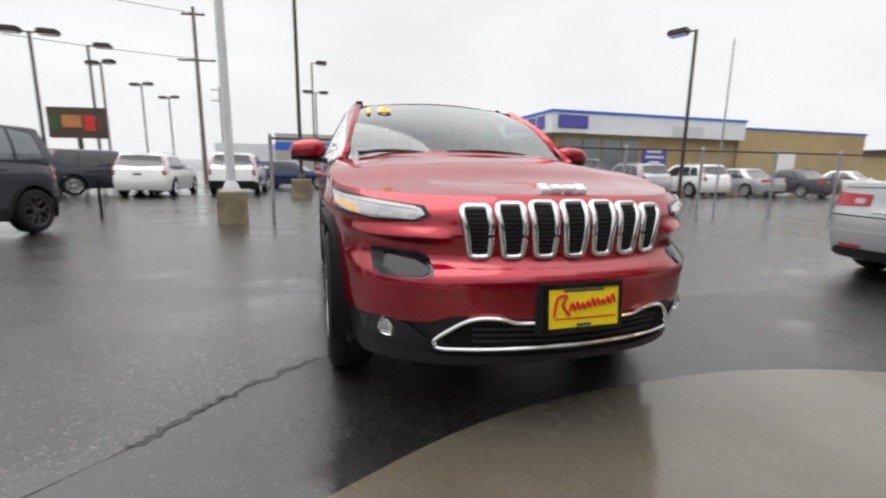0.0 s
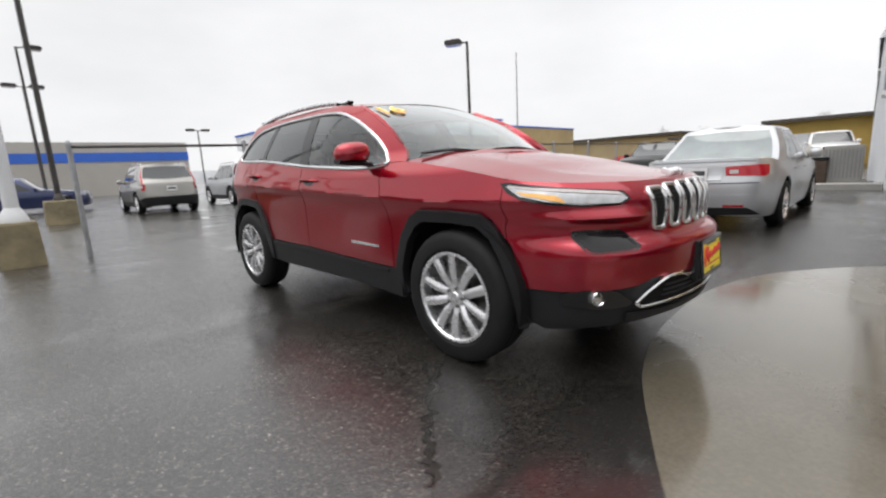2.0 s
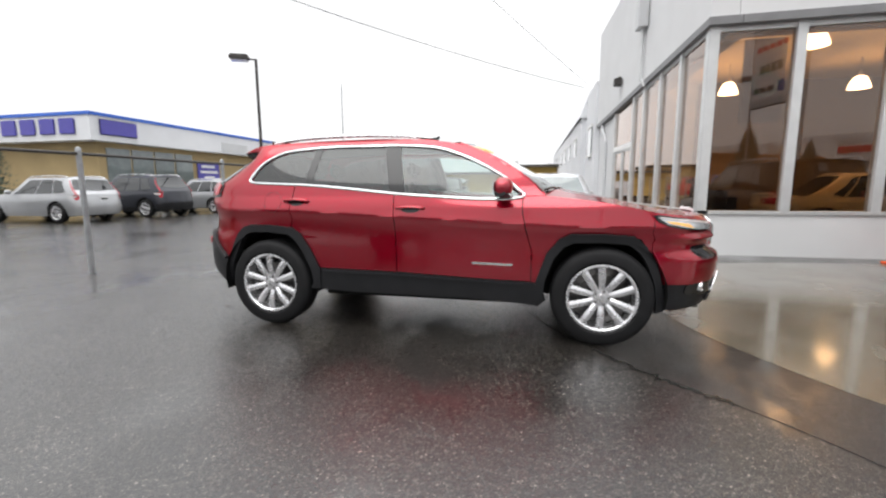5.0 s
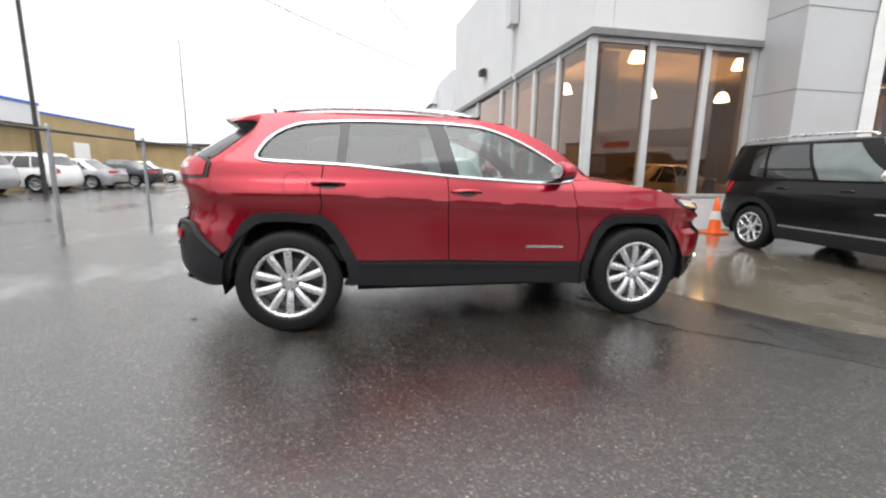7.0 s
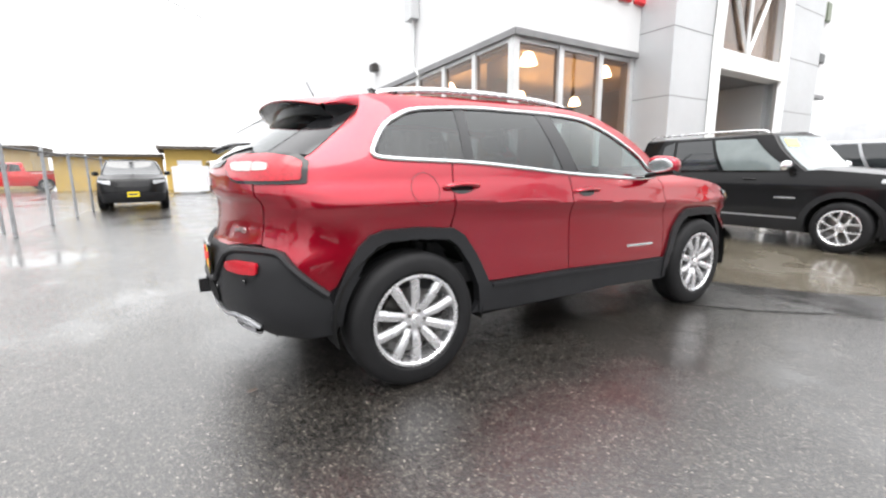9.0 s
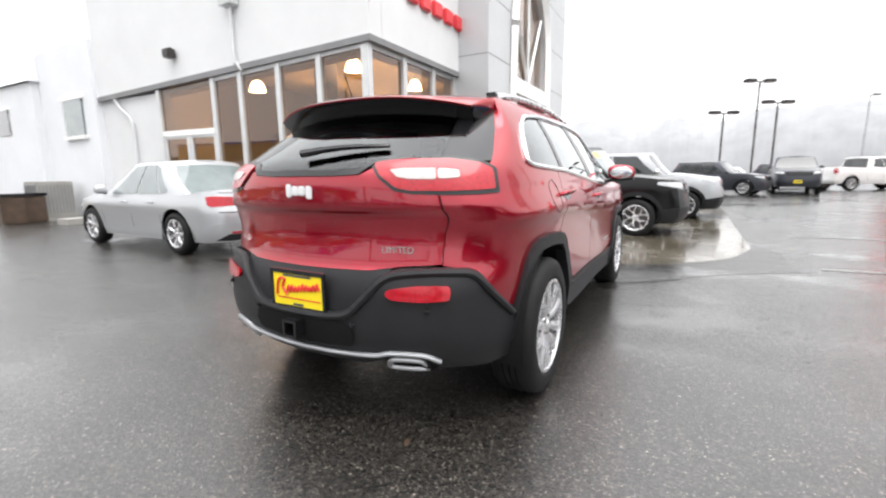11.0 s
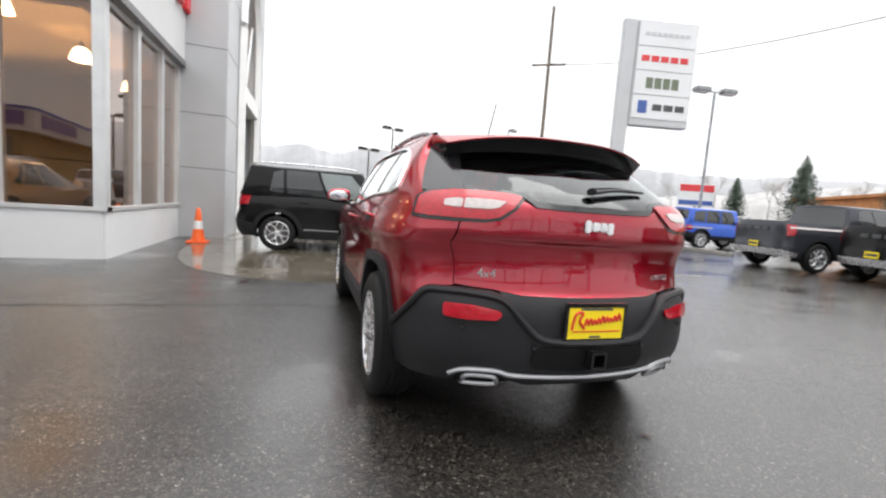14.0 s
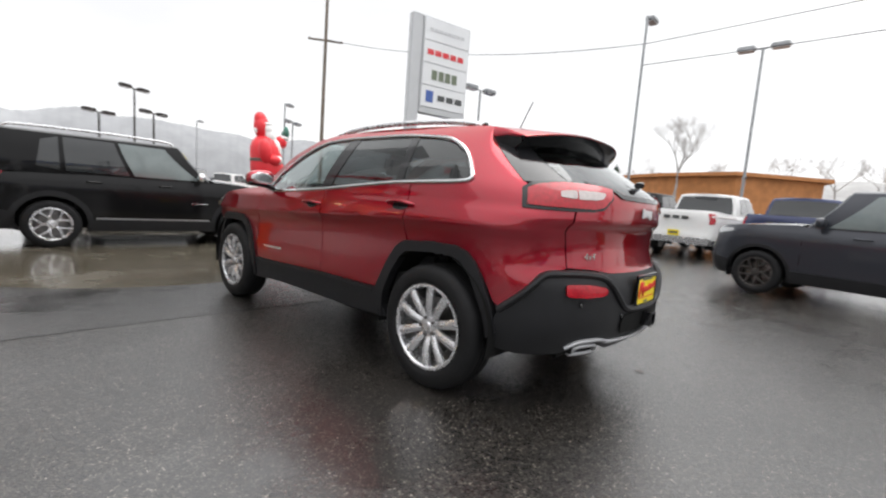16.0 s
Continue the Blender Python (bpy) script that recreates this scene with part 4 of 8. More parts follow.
    for i in range(n):
        ex, ey, ez = edge[i]
        k = np.clip((2.2 - ex) / 1.1, 0, 1)
        row = []
        for v in np.linspace(-1, 1, 27):
            crown = (0.012 + 0.050 * k) * (1 - abs(v) ** 2.1)
            bulge = 0.005 * np.exp(-((abs(v) - 0.62) / 0.10) ** 2) * np.clip(k * 3, 0, 1)
            nose_drop = 0.03 * (1 - v * v) * np.clip((ex - 2.0) / 0.25, 0, 1)
            row.append((ex + 0.20 * (1 - v * v) * np.clip(1 - k, 0, 1) * 0.0 + (0.17 * (1 - v * v) * np.clip((1.12 - ex) / 0.22, 0, 1)), ey * v, ez + crown + bulge - nose_drop * 0.3))
        rows.append(row)
    hood = part("hood", grid_bm(bmesh.new(), rows), RED, car)
    bm = bmesh.new()
    for dx, w_, h_ in ((-0.082, 0.042, 0.056), (-0.028, 0.048, 0.038), (0.027, 0.048, 0.038), (0.080, 0.046, 0.050)):
        box_bm(bm, dx - w_ / 2, dx + w_ / 2, -h_ / 2, h_ / 2, -0.01, 0.016, 0.004)
    bm.transform(frame_of(Vector((2.135, 0, 0.975)), (0, 1, 0), (0.42, 0, 0.91)))
    # Plain white in place of the chrome's bright reflection.
    part("hood_badge", bm, PLATEWHITE, hood, "small maker's badge as plain bars, chrome shine painted white")
    # Windscreen, roof, glasshouse frame.
    def screen(u, v, o):
        """u across from -1 to 1, v up from 0 to 1."""
        u, v = np.broadcast_arrays(np.asarray(u, float), np.asarray(v, float))
        half_w = 0.80 - 0.185 * v
        x = 1.10 - 0.865 * v - np.maximum(0.05, 0.21 - 0.26 * v) * u * u + 0.02 * np.sin(v * math.pi)
        z = 1.125 + 0.452 * v - (0.012 + 0.035 * v) * u * u + 0.026 * np.sin(v * math.pi)
        p = np.stack([x, u * half_w, z], -1)
        return p + np.array([0.45, 0, 0.89]) * o
    bm = bmesh.new()
    sheet_bm(bm, screen, [(-0.97, 0.0), (0.97, 0.0), (0.965, 0.5), (0.952, 0.945), (-0.952, 0.945), (-0.965, 0.5)], 0.0, 0.006, 0.12, 0.1)
    ws = part("windscreen", bm, SCREENGLASS, car)
    bm = bmesh.new()
    for u0, u1, v0, v1 in ((-0.97, 0.97, -0.04, 0.045),):
        sheet_bm(bm, screen, [(u0, v0), (u1, v0), (u1, v1), (u0, v1)], -0.004, 0.004, 0.12, 0.05)
    part("screen_band", bm, GLOSSBLACK, ws)
    for y0, y1, t in ((0.30, 0.66, 0.02), (-0.36, 0.16, 0.02)):
        wp = spline([Vector(screen(-y1 / 0.76, 0.035, 0.018)), Vector(screen(-(y0 + y1) / 2 / 0.76, 0.05, 0.022)), Vector(screen(-y0 / 0.76, 0.03, 0.016))], 5)
        tube("wiper", wp, 0.010, GLOSSBLACK, ws)
    across = Vector(screen(-0.64, 0.89, 0.005)) - Vector(screen(-0.84, 0.89, 0.005))
    up = Vector(screen(-0.74, 0.94, 0.005)) - Vector(screen(-0.74, 0.84, 0.005))
    bm = letters_bm(bmesh.new(), "16", 0.23, frame_of(Vector(screen(-0.775, 0.745, 0.010)), across, across.cross(up)), 0.001)
    st = part("price_sticker", bm, STICKER, ws, "orange and yellow year sticker reading 16")
    part("sticker_number", letters_bm(bmesh.new(), "16", 0.21, frame_of(Vector(screen(-0.775, 0.762, 0.014)), across, across.cross(up)), 0.001), STICKERYEL, st)
    for sd in (-1, 1):
        # Pillar skin from the side frame to the glass.
        outer = sh.line("x0.93,1.107 x0.86,1.19 x0.70,1.30 x0.49,1.42 x0.28,1.512", 0.0, sd, 6)
        inner = screen(np.full(len(outer), sd * 0.955), np.linspace(0.0, 0.985, len(outer)), 0.002)
        mid = (outer + inner) / 2 + np.array([0.012, sd * 0.010, 0.012])
        part("a_pillar", grid_bm(bmesh.new(), np.stack([outer, mid, inner], 1)), RED, car)
    ss = np.r_[np.linspace(sh.S("x", 0.28), sh.S("x", -1.74), 26), np.linspace(sh.S("x", -1.84), sh.S("r", 0.74), 5)]
    xs = np.interp(ss, sh.s, sh.x)
    mids = np.interp(ss, [ss[0], ss[25], ss[-1]], [0.27, -1.56, -1.735])
    ez = np.interp(xs, [-2.05, -1.74, -1.5, -1.0, -0.45, 0.0, 0.28], [1.506, 1.522, 1.545, 1.568, 1.575, 1.557, 1.512])
    eg = sh.at(ss, ez, 0, 1)
    rows = []
    for i, x in enumerate(xs):
        row = []
        for v in np.linspace(-1, 1, 21):
            crown = 0.045 * (1 - abs(v) ** 2.6)
            front = 0.05 * np.clip((x - 0.0) / 0.28, 0, 1) * (1 - v * v)
            px_, py_, pz_ = eg[i][0] + (mids[i] - eg[i][0]) * (1 - abs(v) ** 2.5), eg[i][1] * v, eg[i][2] + crown + front * 0.35
            # The front edge meets the head of the windscreen.
            lead = np.clip((x + 0.35) / 0.63, 0, 1) ** 1.5
            u_ = min(1.0, abs(py_) / 0.59)
            hx, _, hz = screen(u_, 0.93, 0.006)
            side = np.clip((abs(v) - 0.84) / 0.16, 0, 1)
            k_ = lead * (1 - side)
            row.append((px_ + (hx - 0.275) * k_, py_, pz_ + (hz - (1.512 + crown + 0.0175 * (1 - v * v))) * k_))
        rows.append(row)
    part("roof", grid_bm(bmesh.new(), rows), RED, car)
    # Liftgate.
    gate = skin("liftgate", sh, "r0.0,1.168 r0.20,1.168 r0.33,1.172 r0.395,1.200 r0.425,1.156 r0.49,1.110 r0.55,1.096 r0.652,1.095 r0.6515,0.93 r0.656,0.805 r0.50,0.795 r0.36,0.775 r0.18,0.772 r0.0,0.771", RED, car, -1, 0.004, 0.02, 0.04, join=True, stepv=0.014)
    skin("rear_window", sh, "r0.0,1.172 r0.20,1.173 r0.33,1.180 r0.40,1.222 r0.55,1.236 r0.66,1.235 r0.665,1.30 r0.67,1.40 r0.67,1.475 r0.4,1.50 r0.0,1.508", REARGLASS, gate, -1, 0.006, 0.008, 0.05, join=True)
    skin("window_band", sh, "r0.0,1.168 r0.20,1.168 r0.33,1.173 r0.40,1.216 r0.55,1.232 r0.55,1.246 r0.39,1.230 r0.32,1.196 r0.2,1.190 r0.0,1.192", GLOSSBLACK, gate, -1, 0.011, 0.006, 0.06, join=True)
    # Spoiler: a slab that carries the roof line on, black beneath and at its cheeks.
    root, rows, under = rows[23], [], []
    for v, (xe, ye, ze) in zip(np.linspace(-1, 1, 21), root):
        k = abs(v) ** 2.6
        tip, yt, zt = -1.88 + 0.16 * k, v * 0.612, 1.541 - 0.055 * k
        rows.append([(xe, ye, ze + 0.003), (xe * 0.6 + tip * 0.4, ye * 0.6 + yt * 0.4, ze * 0.6 + zt * 0.4 + 0.009), (tip + 0.02, yt, zt + 0.004), (tip, yt, zt - 0.006), (tip + 0.006, yt * 0.996, zt - 0.014)])
        under.append([(tip + 0.004, yt * 0.994, zt - 0.014), (tip + 0.03, yt * 0.985, zt - 0.040), (tip + 0.075, yt * 0.97, zt - 0.073), (tip + 0.15, yt * 0.95, zt - 0.105)])
    sp = part("spoiler", grid_bm(bmesh.new(), rows), RED, car)
    part("spoiler_underside", grid_bm(bmesh.new(), under), GLOSSBLACK, sp)
    for i, sd in ((0, -1), (-1, 1)):
        top = [Vector(p) for p in rows[i][:3]]
        mid = [t + Vector((-0.012 * k, sd * (0.016 * k - 0.002), -0.012 - 0.048 * k)) for t, k in zip(top, (1.0, 0.55, 0.0))]
        low = [Vector((top[0].x - 0.02, top[0].y - sd * 0.004, 1.425)), Vector(under[i][3]) + Vector((-0.01, sd * 0.035, -0.005)), Vector(under[i][1])]
        part("spoiler_side", grid_bm(bmesh.new(), [[t, t.lerp(m_, 0.5) + Vector((0, sd * 0.006, 0)), m_] for t, m_ in zip(top, mid)]), RED, sp)
        part("spoiler_cheek", grid_bm(bmesh.new(), [[m_, m_.lerp(l, 0.5) + Vector((0, sd * 0.004, 0)), l] for m_, l in zip(mid, low)]), GLOSSBLACK, sp)
    for sd in (-1, 1):
        skin("window_edge", sh, "x-1.795,1.514 x-1.835,1.488 x-1.870,1.398 x-1.890,1.298 x-1.902,1.226 r0.64,1.232 r0.655,1.30 r0.66,1.40 r0.66,1.50 r0.74,1.506", GLOSSBLACK, gate, sd, 0.004, 0.012, 0.05)
    # Rear wiper.
    w0, w1, w2 = (sh.at(sh.S("r", a), z, o_, sd) for a, z, o_, sd in ((0.02, 1.235, 0.04, 1), (0.18, 1.262, 0.035, -1), (0.42, 1.275, 0.022, -1)))
    wz = part("rear_wiper", tube_bm(bmesh.new(), spline([w0, w1, w2], 6), 0.030, r2=0.011, flat=0.6), GLOSSBLACK, gate)
    # Maker's bars and lettering on the gate.
    def on_gate(y, z, o=0.012):
        sd = -1 if y < 0 else 1
        return Vector(sh.at(sh.S("r", abs(y)), z, o, sd))
    bm = bmesh.new()
    for i, (y, w_, h_) in enumerate(((0.060, 0.034, 0.058), (0.018, 0.040, 0.042), (-0.024, 0.040, 0.042), (-0.066, 0.036, 0.056))):
        m = frame_of(on_gate(y, 1.107 - (0.006 if i == 3 else 0), 0.006), (0, -1, 0), (-1, 0, 0))
        b2 = box_bm(bmesh.new(), -w_ / 2, w_ / 2, -h_ / 2, h_ / 2, 0, 0.010, 0.006)
        b2.transform(m)
        tmp = bpy.data.meshes.new("t")
        b2.to_mesh(tmp)
        b2.free()
        bm.from_mesh(tmp)
        bpy.data.meshes.remove(tmp)
    # The blocks are white to paint the shine of chrome.
    part("gate_badge", bm, PLATEWHITE, gate, "maker's badge as plain blocks, chrome shine painted white")
    bm = bmesh.new()
    letters_bm(bm, "4x4", 0.058, frame_of(on_gate(0.515, 0.862, 0.008), Vector(on_gate(0.45, 0.862)) - Vector(on_gate(0.56, 0.862)), Vector((-1, 0.28, 0))), 0.003)
    part("gate_lettering", bm, CHROME, gate)
    bm = bmesh.new()
    letters_bm(bm, "LIMITED", 0.040, frame_of(on_gate(-0.475, 0.862, 0.008), Vector(on_gate(-0.56, 0.862)) - Vector(on_gate(-0.42, 0.862)), Vector((-1, -0.25, 0))), 0.003)
    part("gate_lettering", bm, CHROME, gate)
    # Rear bumper.
    rb = skin("rear_bumper", sh, "x-1.775,0.50 x-1.80,0.57 x-1.92,0.68 x-2.0,0.77 r0.66,0.79 r0.50,0.785 r0.43,0.765 r0.36,0.70 r0.27,0.61 r0.16,0.585 r0.0,0.582 r0.0,0.355 r0.3,0.355 r0.44,0.40 r0.60,0.40 r0.66,0.36 x-1.95,0.345 x-1.80,0.36 x-1.76,0.42", PLASTIC, car, -1, 0.014, 0.05, 0.04, join=True, label="textured black rear bumper")
    skin("plate_recess", sh, "r0.0,0.776 r0.2,0.777 r0.38,0.781 r0.46,0.79 r0.40,0.70 r0.30,0.60 r0.16,0.578 r0.0,0.574", PLASTIC, rb, -1, 0.002, 0.0, 0.05, join=True)
    skin("step_recess", sh, "r0.0,0.555 r0.2,0.557 r0.29,0.548 r0.31,0.50 r0.29,0.455 r0.1,0.445 r0.0,0.445", UNDER, rb, -1, 0.0245, 0.004, 0.05, join=True)
    bm = bmesh.new()
    for a in ((-2.31, -2.12, -0.04, 0.04, 0.535, 0.546), (-2.31, -2.12, -0.04, 0.04, 0.466, 0.477), (-2.31, -2.12, -0.04, -0.029, 0.477, 0.535), (-2.31, -2.12, 0.029, 0.04, 0.477, 0.535)):
        box_bm(bm, *a)
    part("hitch_receiver", bm, GLOSSBLACK, rb, smooth=False)
    for y in (0.62, 0.30, -0.30, -0.62):
        c = on_gate(y, 0.625 if abs(y) > 0.5 else 0.55, 0.022)
        bm = lathe_bm(bmesh.new(), [(0.0, -0.004), (0.012, -0.003), (0.014, 0.004)], 12, "x")
        bm.transform(Matrix.Translation(c))
        part("parking_sensor", bm, GLOSSBLACK, rb)
    DEALER = (PLATERED, [(-0.40, 0.44, -0.27, -0.235)])

    def script(pl_, m):
        """The dealer's red script as a plain slanted wave, and dark tabs on the plate's rim."""
        b_ = bmesh.new()
        tube_bm(b_, spline([(-0.128, -0.030, 0.009), (-0.112, 0.042, 0.009), (-0.075, 0.046, 0.009), (-0.090, 0.012, 0.009), (-0.062, -0.026, 0.009)], 6), 0.006, 6)
        w_ = [(-0.062 + 0.0108 * i, 0.002 + 0.0013 * i + (0.013 + 0.006 * math.sin(i * 2.3) if i % 2 else -0.014), 0.009) for i in range(19)]
        tube_bm(b_, spline(w_, 4), 0.0048, 6)
        b_.transform(m)
        part("script", b_, PLATERED, pl_)
        for x0, x1, y0, y1 in ((-0.085, 0.085, 0.060, 0.070), (-0.03, 0.03, -0.070, -0.060)):
            b_ = box_bm(bmesh.new(), x0, x1, y0, y1, 0.004, 0.008)
            b_.transform(m)
            part("rim_tab", b_, SIGNDARK, pl_, smooth=False)
    rpm = frame_of(Vector((-2.245, -0.005, 0.668)), (0, -1, 0), (-1, 0, 0))
    pl = plate(rb, rpm, YELLOW, bars=DEALER, border=GLOSSBLACK, name="dealer_plate", label="yellow dealer plate with red script bars")
    script(pl, rpm)
    fpm = frame_of(Vector((2.335, 0.0, 0.548)), (0, 1, 0), (1, 0, 0.08))
    bm = box_bm(bmesh.new(), -0.185, 0.185, -0.105, 0.105, -0.05, -0.004, 0.012)
    bm.transform(fpm)
    hold = part("plate_holder", bm, PLASTIC, nose)
    script(plate(hold, fpm, YELLOW, bars=DEALER, border=GLOSSBLACK, name="dealer_plate", label="yellow dealer plate with red script bars"), fpm)
    # Antenna.
    tube("antenna", [(-1.45, 0.28, 1.575), (-1.465, 0.28, 1.60), (-1.54, 0.28, 1.75)], 0.004, GLOSSBLACK, car, r2=0.003, sides=6)
    # Underside, wheel wells and cabin.
    bm = bmesh.new()
    box_bm(bm, -0.88, 0.86, -0.78, 0.78, 0.27, 0.52)
    box_bm(bm, 1.78, 2.08, -0.60, 0.60, 0.26, 0.80)
    box_bm(bm, -2.10, -1.78, -0.60, 0.60, 0.36, 0.80)
    box_bm(bm, -2.0, 2.05, -0.55, 0.55, 0.30, 0.80)
    part("underbody", bm, UNDER, car, smooth=False)
    for x in (1.35, -1.35):
        for sd in (-1, 1):
            arc = [(x + 0.44 * math.cos(a), 0.40 + 0.42 * math.sin(a)) for a in np.linspace(-0.25, math.pi + 0.25, 16)]
            part("wheel_liner", grid_bm(bmesh.new(), [[(a, sd * 0.55, b), (a, sd * 0.90, b)] for a, b in arc]), UNDER, car)
            wheel(car, x, sd * 0.80, 0.366, 0.248, ALLOY, (5, "V"), sd, 0.225, 48)
    bm = bmesh.new()
    box_bm(bm, -1.9, 0.85, -0.80, 0.80, 0.50, 0.62)
    box_bm(bm, 0.55, 1.05, -0.76, 0.76, 0.80, 1.08, 0.05)
    part("dashboard", bm, CLOTH, car)
    part("headliner", grid_bm(bmesh.new(), [[(x, y * 0.56, np.interp(x, [-1.6, -0.5, 0.25], [1.50, 1.54, 1.50])) for y in (-1, 0, 1)] for x in np.linspace(0.22, -1.6, 8)]), PALELINING, car)
    for x, ys in ((-0.05, (-0.38, 0.38)), (-0.95, (-0.42, 0.0, 0.42))):
        for y in ys:
            bm = bmesh.new()
            box_bm(bm, x - 0.25, x + 0.27, y - 0.24, y + 0.24, 0.62, 0.78, 0.05)
            b2 = box_bm(bmesh.new(), -0.07, 0.07, y - 0.23, y + 0.23, 0.0, 0.52, 0.05)
            box_bm(b2, -0.05, 0.05, y - 0.13, y + 0.13, 0.56, 0.72, 0.04)
            b2.transform(Matrix.Translation((x - 0.24, 0, 0.72)) @ Matrix.Rotation(-0.22, 4, "Y"))
            tmp = bpy.data.meshes.new("t")
            b2.to_mesh(tmp)
            b2.free()
            bm.from_mesh(tmp)
            bpy.data.meshes.remove(tmp)
            part("seat", bm, CLOTH, car)
    bm = lathe_bm(bmesh.new(), [(0.17, 0.012), (0.185, 0.0), (0.17, -0.012), (0.155, 0.0), (0.17, 0.012)], 24, "x")
    bm.transform(Matrix.Translation((0.50, 0.38, 1.02)) @ Matrix.Rotation(-0.4, 4, "Y"))
    part("steering_wheel", bm, CLOTH, car)
    return car


red_suv()


# ---- other vehicles ----
def vehicle(name, label, category, m, paint, p, group="", glass=FARGLASS, step=0.14, rim=ALLOY, style=(5, "Y"), cladding=None, front_plate=None, rear_plate=None, rails=None, mirrors=None):
    """A car, van or pickup from a table of its main lengths: xf, xr nose and tail; a half the wheelbase; W half the width; z heights."""
    g = dict(zb=0.24, belt=0.98, roof=1.68, hood=0.92, cowl=1.02, xa0=0.85, xa1=0.25, xc1=-1.6, xc0=-2.0, r=0.35, deck=None, tumble=0.80, tail="suv", round=1.0)
    g.update(p)
    xf, xr, a, W, zb, belt, roof, r = (g[k] for k in ("xf", "xr", "a", "W", "zb", "belt", "roof", "r"))
    c = g["round"]
    rear_top = g["deck"] or belt
    sh = Shape(
        [(xf, 0), (xf - 0.02 * c, 0.25 * W), (xf - 0.07 * c, 0.50 * W), (xf - 0.17 * c, 0.72 * W), (xf - 0.32 * c, 0.87 * W), (xf - 0.6, 0.96 * W), (a * 0.6, W), (0, W), (-a * 0.6, W), (xr + 0.55, 0.975 * W),
         (xr + 0.28 * c, 0.90 * W), (xr + 0.13 * c, 0.77 * W), (xr + 0.05 * c, 0.52 * W), (xr + 0.015, 0.26 * W), (xr, 0)],
        [(zb - 0.02, 0.92), (zb + 0.12, 0.965), (0.55, 0.99), (belt - 0.22, 1.0), (belt - 0.1, 0.985), (belt, 0.945), (belt + 0.3, 0.90)],
        [(zb, -0.10), (zb + 0.1, -0.03), (zb + 0.25, 0.0), (0.60, 0.0), (g["hood"] - 0.2, -0.04), (g["hood"] - 0.06, -0.07), (g["hood"], -0.13)],
        [(zb, 0.12), (zb + 0.1, 0.04), (zb + 0.25, 0.0), (0.66, 0.0), (0.76, 0.04), (rear_top - 0.1, 0.05), (rear_top, 0.08)],
        (xf - 0.75, xf - 0.2), (xr + 0.7, xr + 0.2))
    car = thing(name, label, category, m, group)
    top = [(xf - 0.13, g["hood"]), (xf - 0.5, g["hood"] + 0.03), (g["xa0"], g["cowl"]), (g["xa0"] - 0.25, belt - 0.01), (g["xc0"] + 0.3, belt), (xr + 0.25, rear_top), (xr, rear_top)]
    tx, tz = [q[0] for q in top][::-1], [q[1] for q in top][::-1]

    def zt(x):
        return float(np.interp(x, tx, tz))
    ar = r + 0.065

    def arch(x0):
        return [(x0 + ar * math.cos(t), max(zb, r + ar * math.sin(t))) for t in np.linspace(0.15 * 0 - 0.30, math.pi + 0.30, 13)]
    sx = lambda x: sh.S("x", x)
    pts = [(0.0, g["hood"]), (sh.S("f", 0.5 * W), g["hood"]), (sh.S("f", 0.8 * W), g["hood"] + 0.005)]
    pts += [(sx(x), zt(x)) for x in np.linspace(xf - 0.4, xr + 0.35, 16)]
    pts += [(sh.S("r", 0.8 * W), rear_top), (sh.S("r", 0.5 * W), rear_top), (sh.end, rear_top)]
    low = [(sh.end, zb + 0.06), (sh.S("r", 0.7 * W), zb + 0.05), (sx(xr + 0.4), zb + 0.02)]
    low += [(sx(x), z) for x, z in arch(-a)[::-1]] + [(sx(x), z) for x, z in arch(a)[::-1]]
    low += [(sx(xf - 0.4), zb), (sh.S("f", 0.7 * W), zb), (0.0, zb)]
    body = skin("body", sh, pts + low, paint, car, -1, 0, 0.02, step, join=True)
    # Hood and, on saloons and pickups, the deck behind.
    def deck(name_, x_lo, x_hi, front, mat):
        s_ = np.linspace(0, sx(x_lo), 14) if front else np.linspace(sh.end, sx(x_hi), 14)
        ed = sh.at(s_, np.array([zt(float(np.interp(q, sh.s, sh.x))) if 0.02 < q < sh.end - 0.02 else (g["hood"] if front else rear_top) for q in s_]), 0, 1)
        rows = [[(e[0], e[1] * v, e[2] + (0.015 + 0.03 * min(1, abs(e[0] - (xf if front else xr)))) * (1 - abs(v) ** 2.5)) for v in np.linspace(-1, 1, 9)] for e in ed]
        return part(name_, grid_bm(bmesh.new(), rows), mat, car)
    deck("hood", g["xa0"] - 0.05, xf, True, paint)
    if g["deck"]:
        deck("boot_lid" if g["tail"] == "saloon" else "bed_cover", xr, g["xc0"] + 0.05, False, paint if g["tail"] == "saloon" else UNDER)
    # Glasshouse: a painted shell with panes on it.
    wb_, wt = W * 0.945, W * g["tumble"]
    xa0, xa1, xc1, xc0 = (g[k] for k in ("xa0", "xa1", "xc1", "xc0"))

    def house(u, v, o):
        """u round the ring in metres from the front middle, v up from 0 to 1."""
        u, v = np.broadcast_arrays(np.asarray(u, float), np.asarray(v, float))
        bow = v + 0.10 * np.sin(v * math.pi)
        x0, x1 = xa0 + (xa1 - xa0) * bow, xc0 + (xc1 - xc0) * bow
        hw = wb_ + (wt - wb_) * (v + 0.16 * np.sin(v * math.pi) * 0 + 0.0) + 0.03 * np.sin(v * math.pi)
        z = (belt - 0.02) + (roof - belt - 0.01) * v
        t = u  # 0..1 front half, 1..2 side, 2..3 rear half
        fx = np.clip(t, 0, 1)
        sd_ = np.clip(t - 1, 0, 1)
        rx_ = np.clip(t - 2, 0, 1)
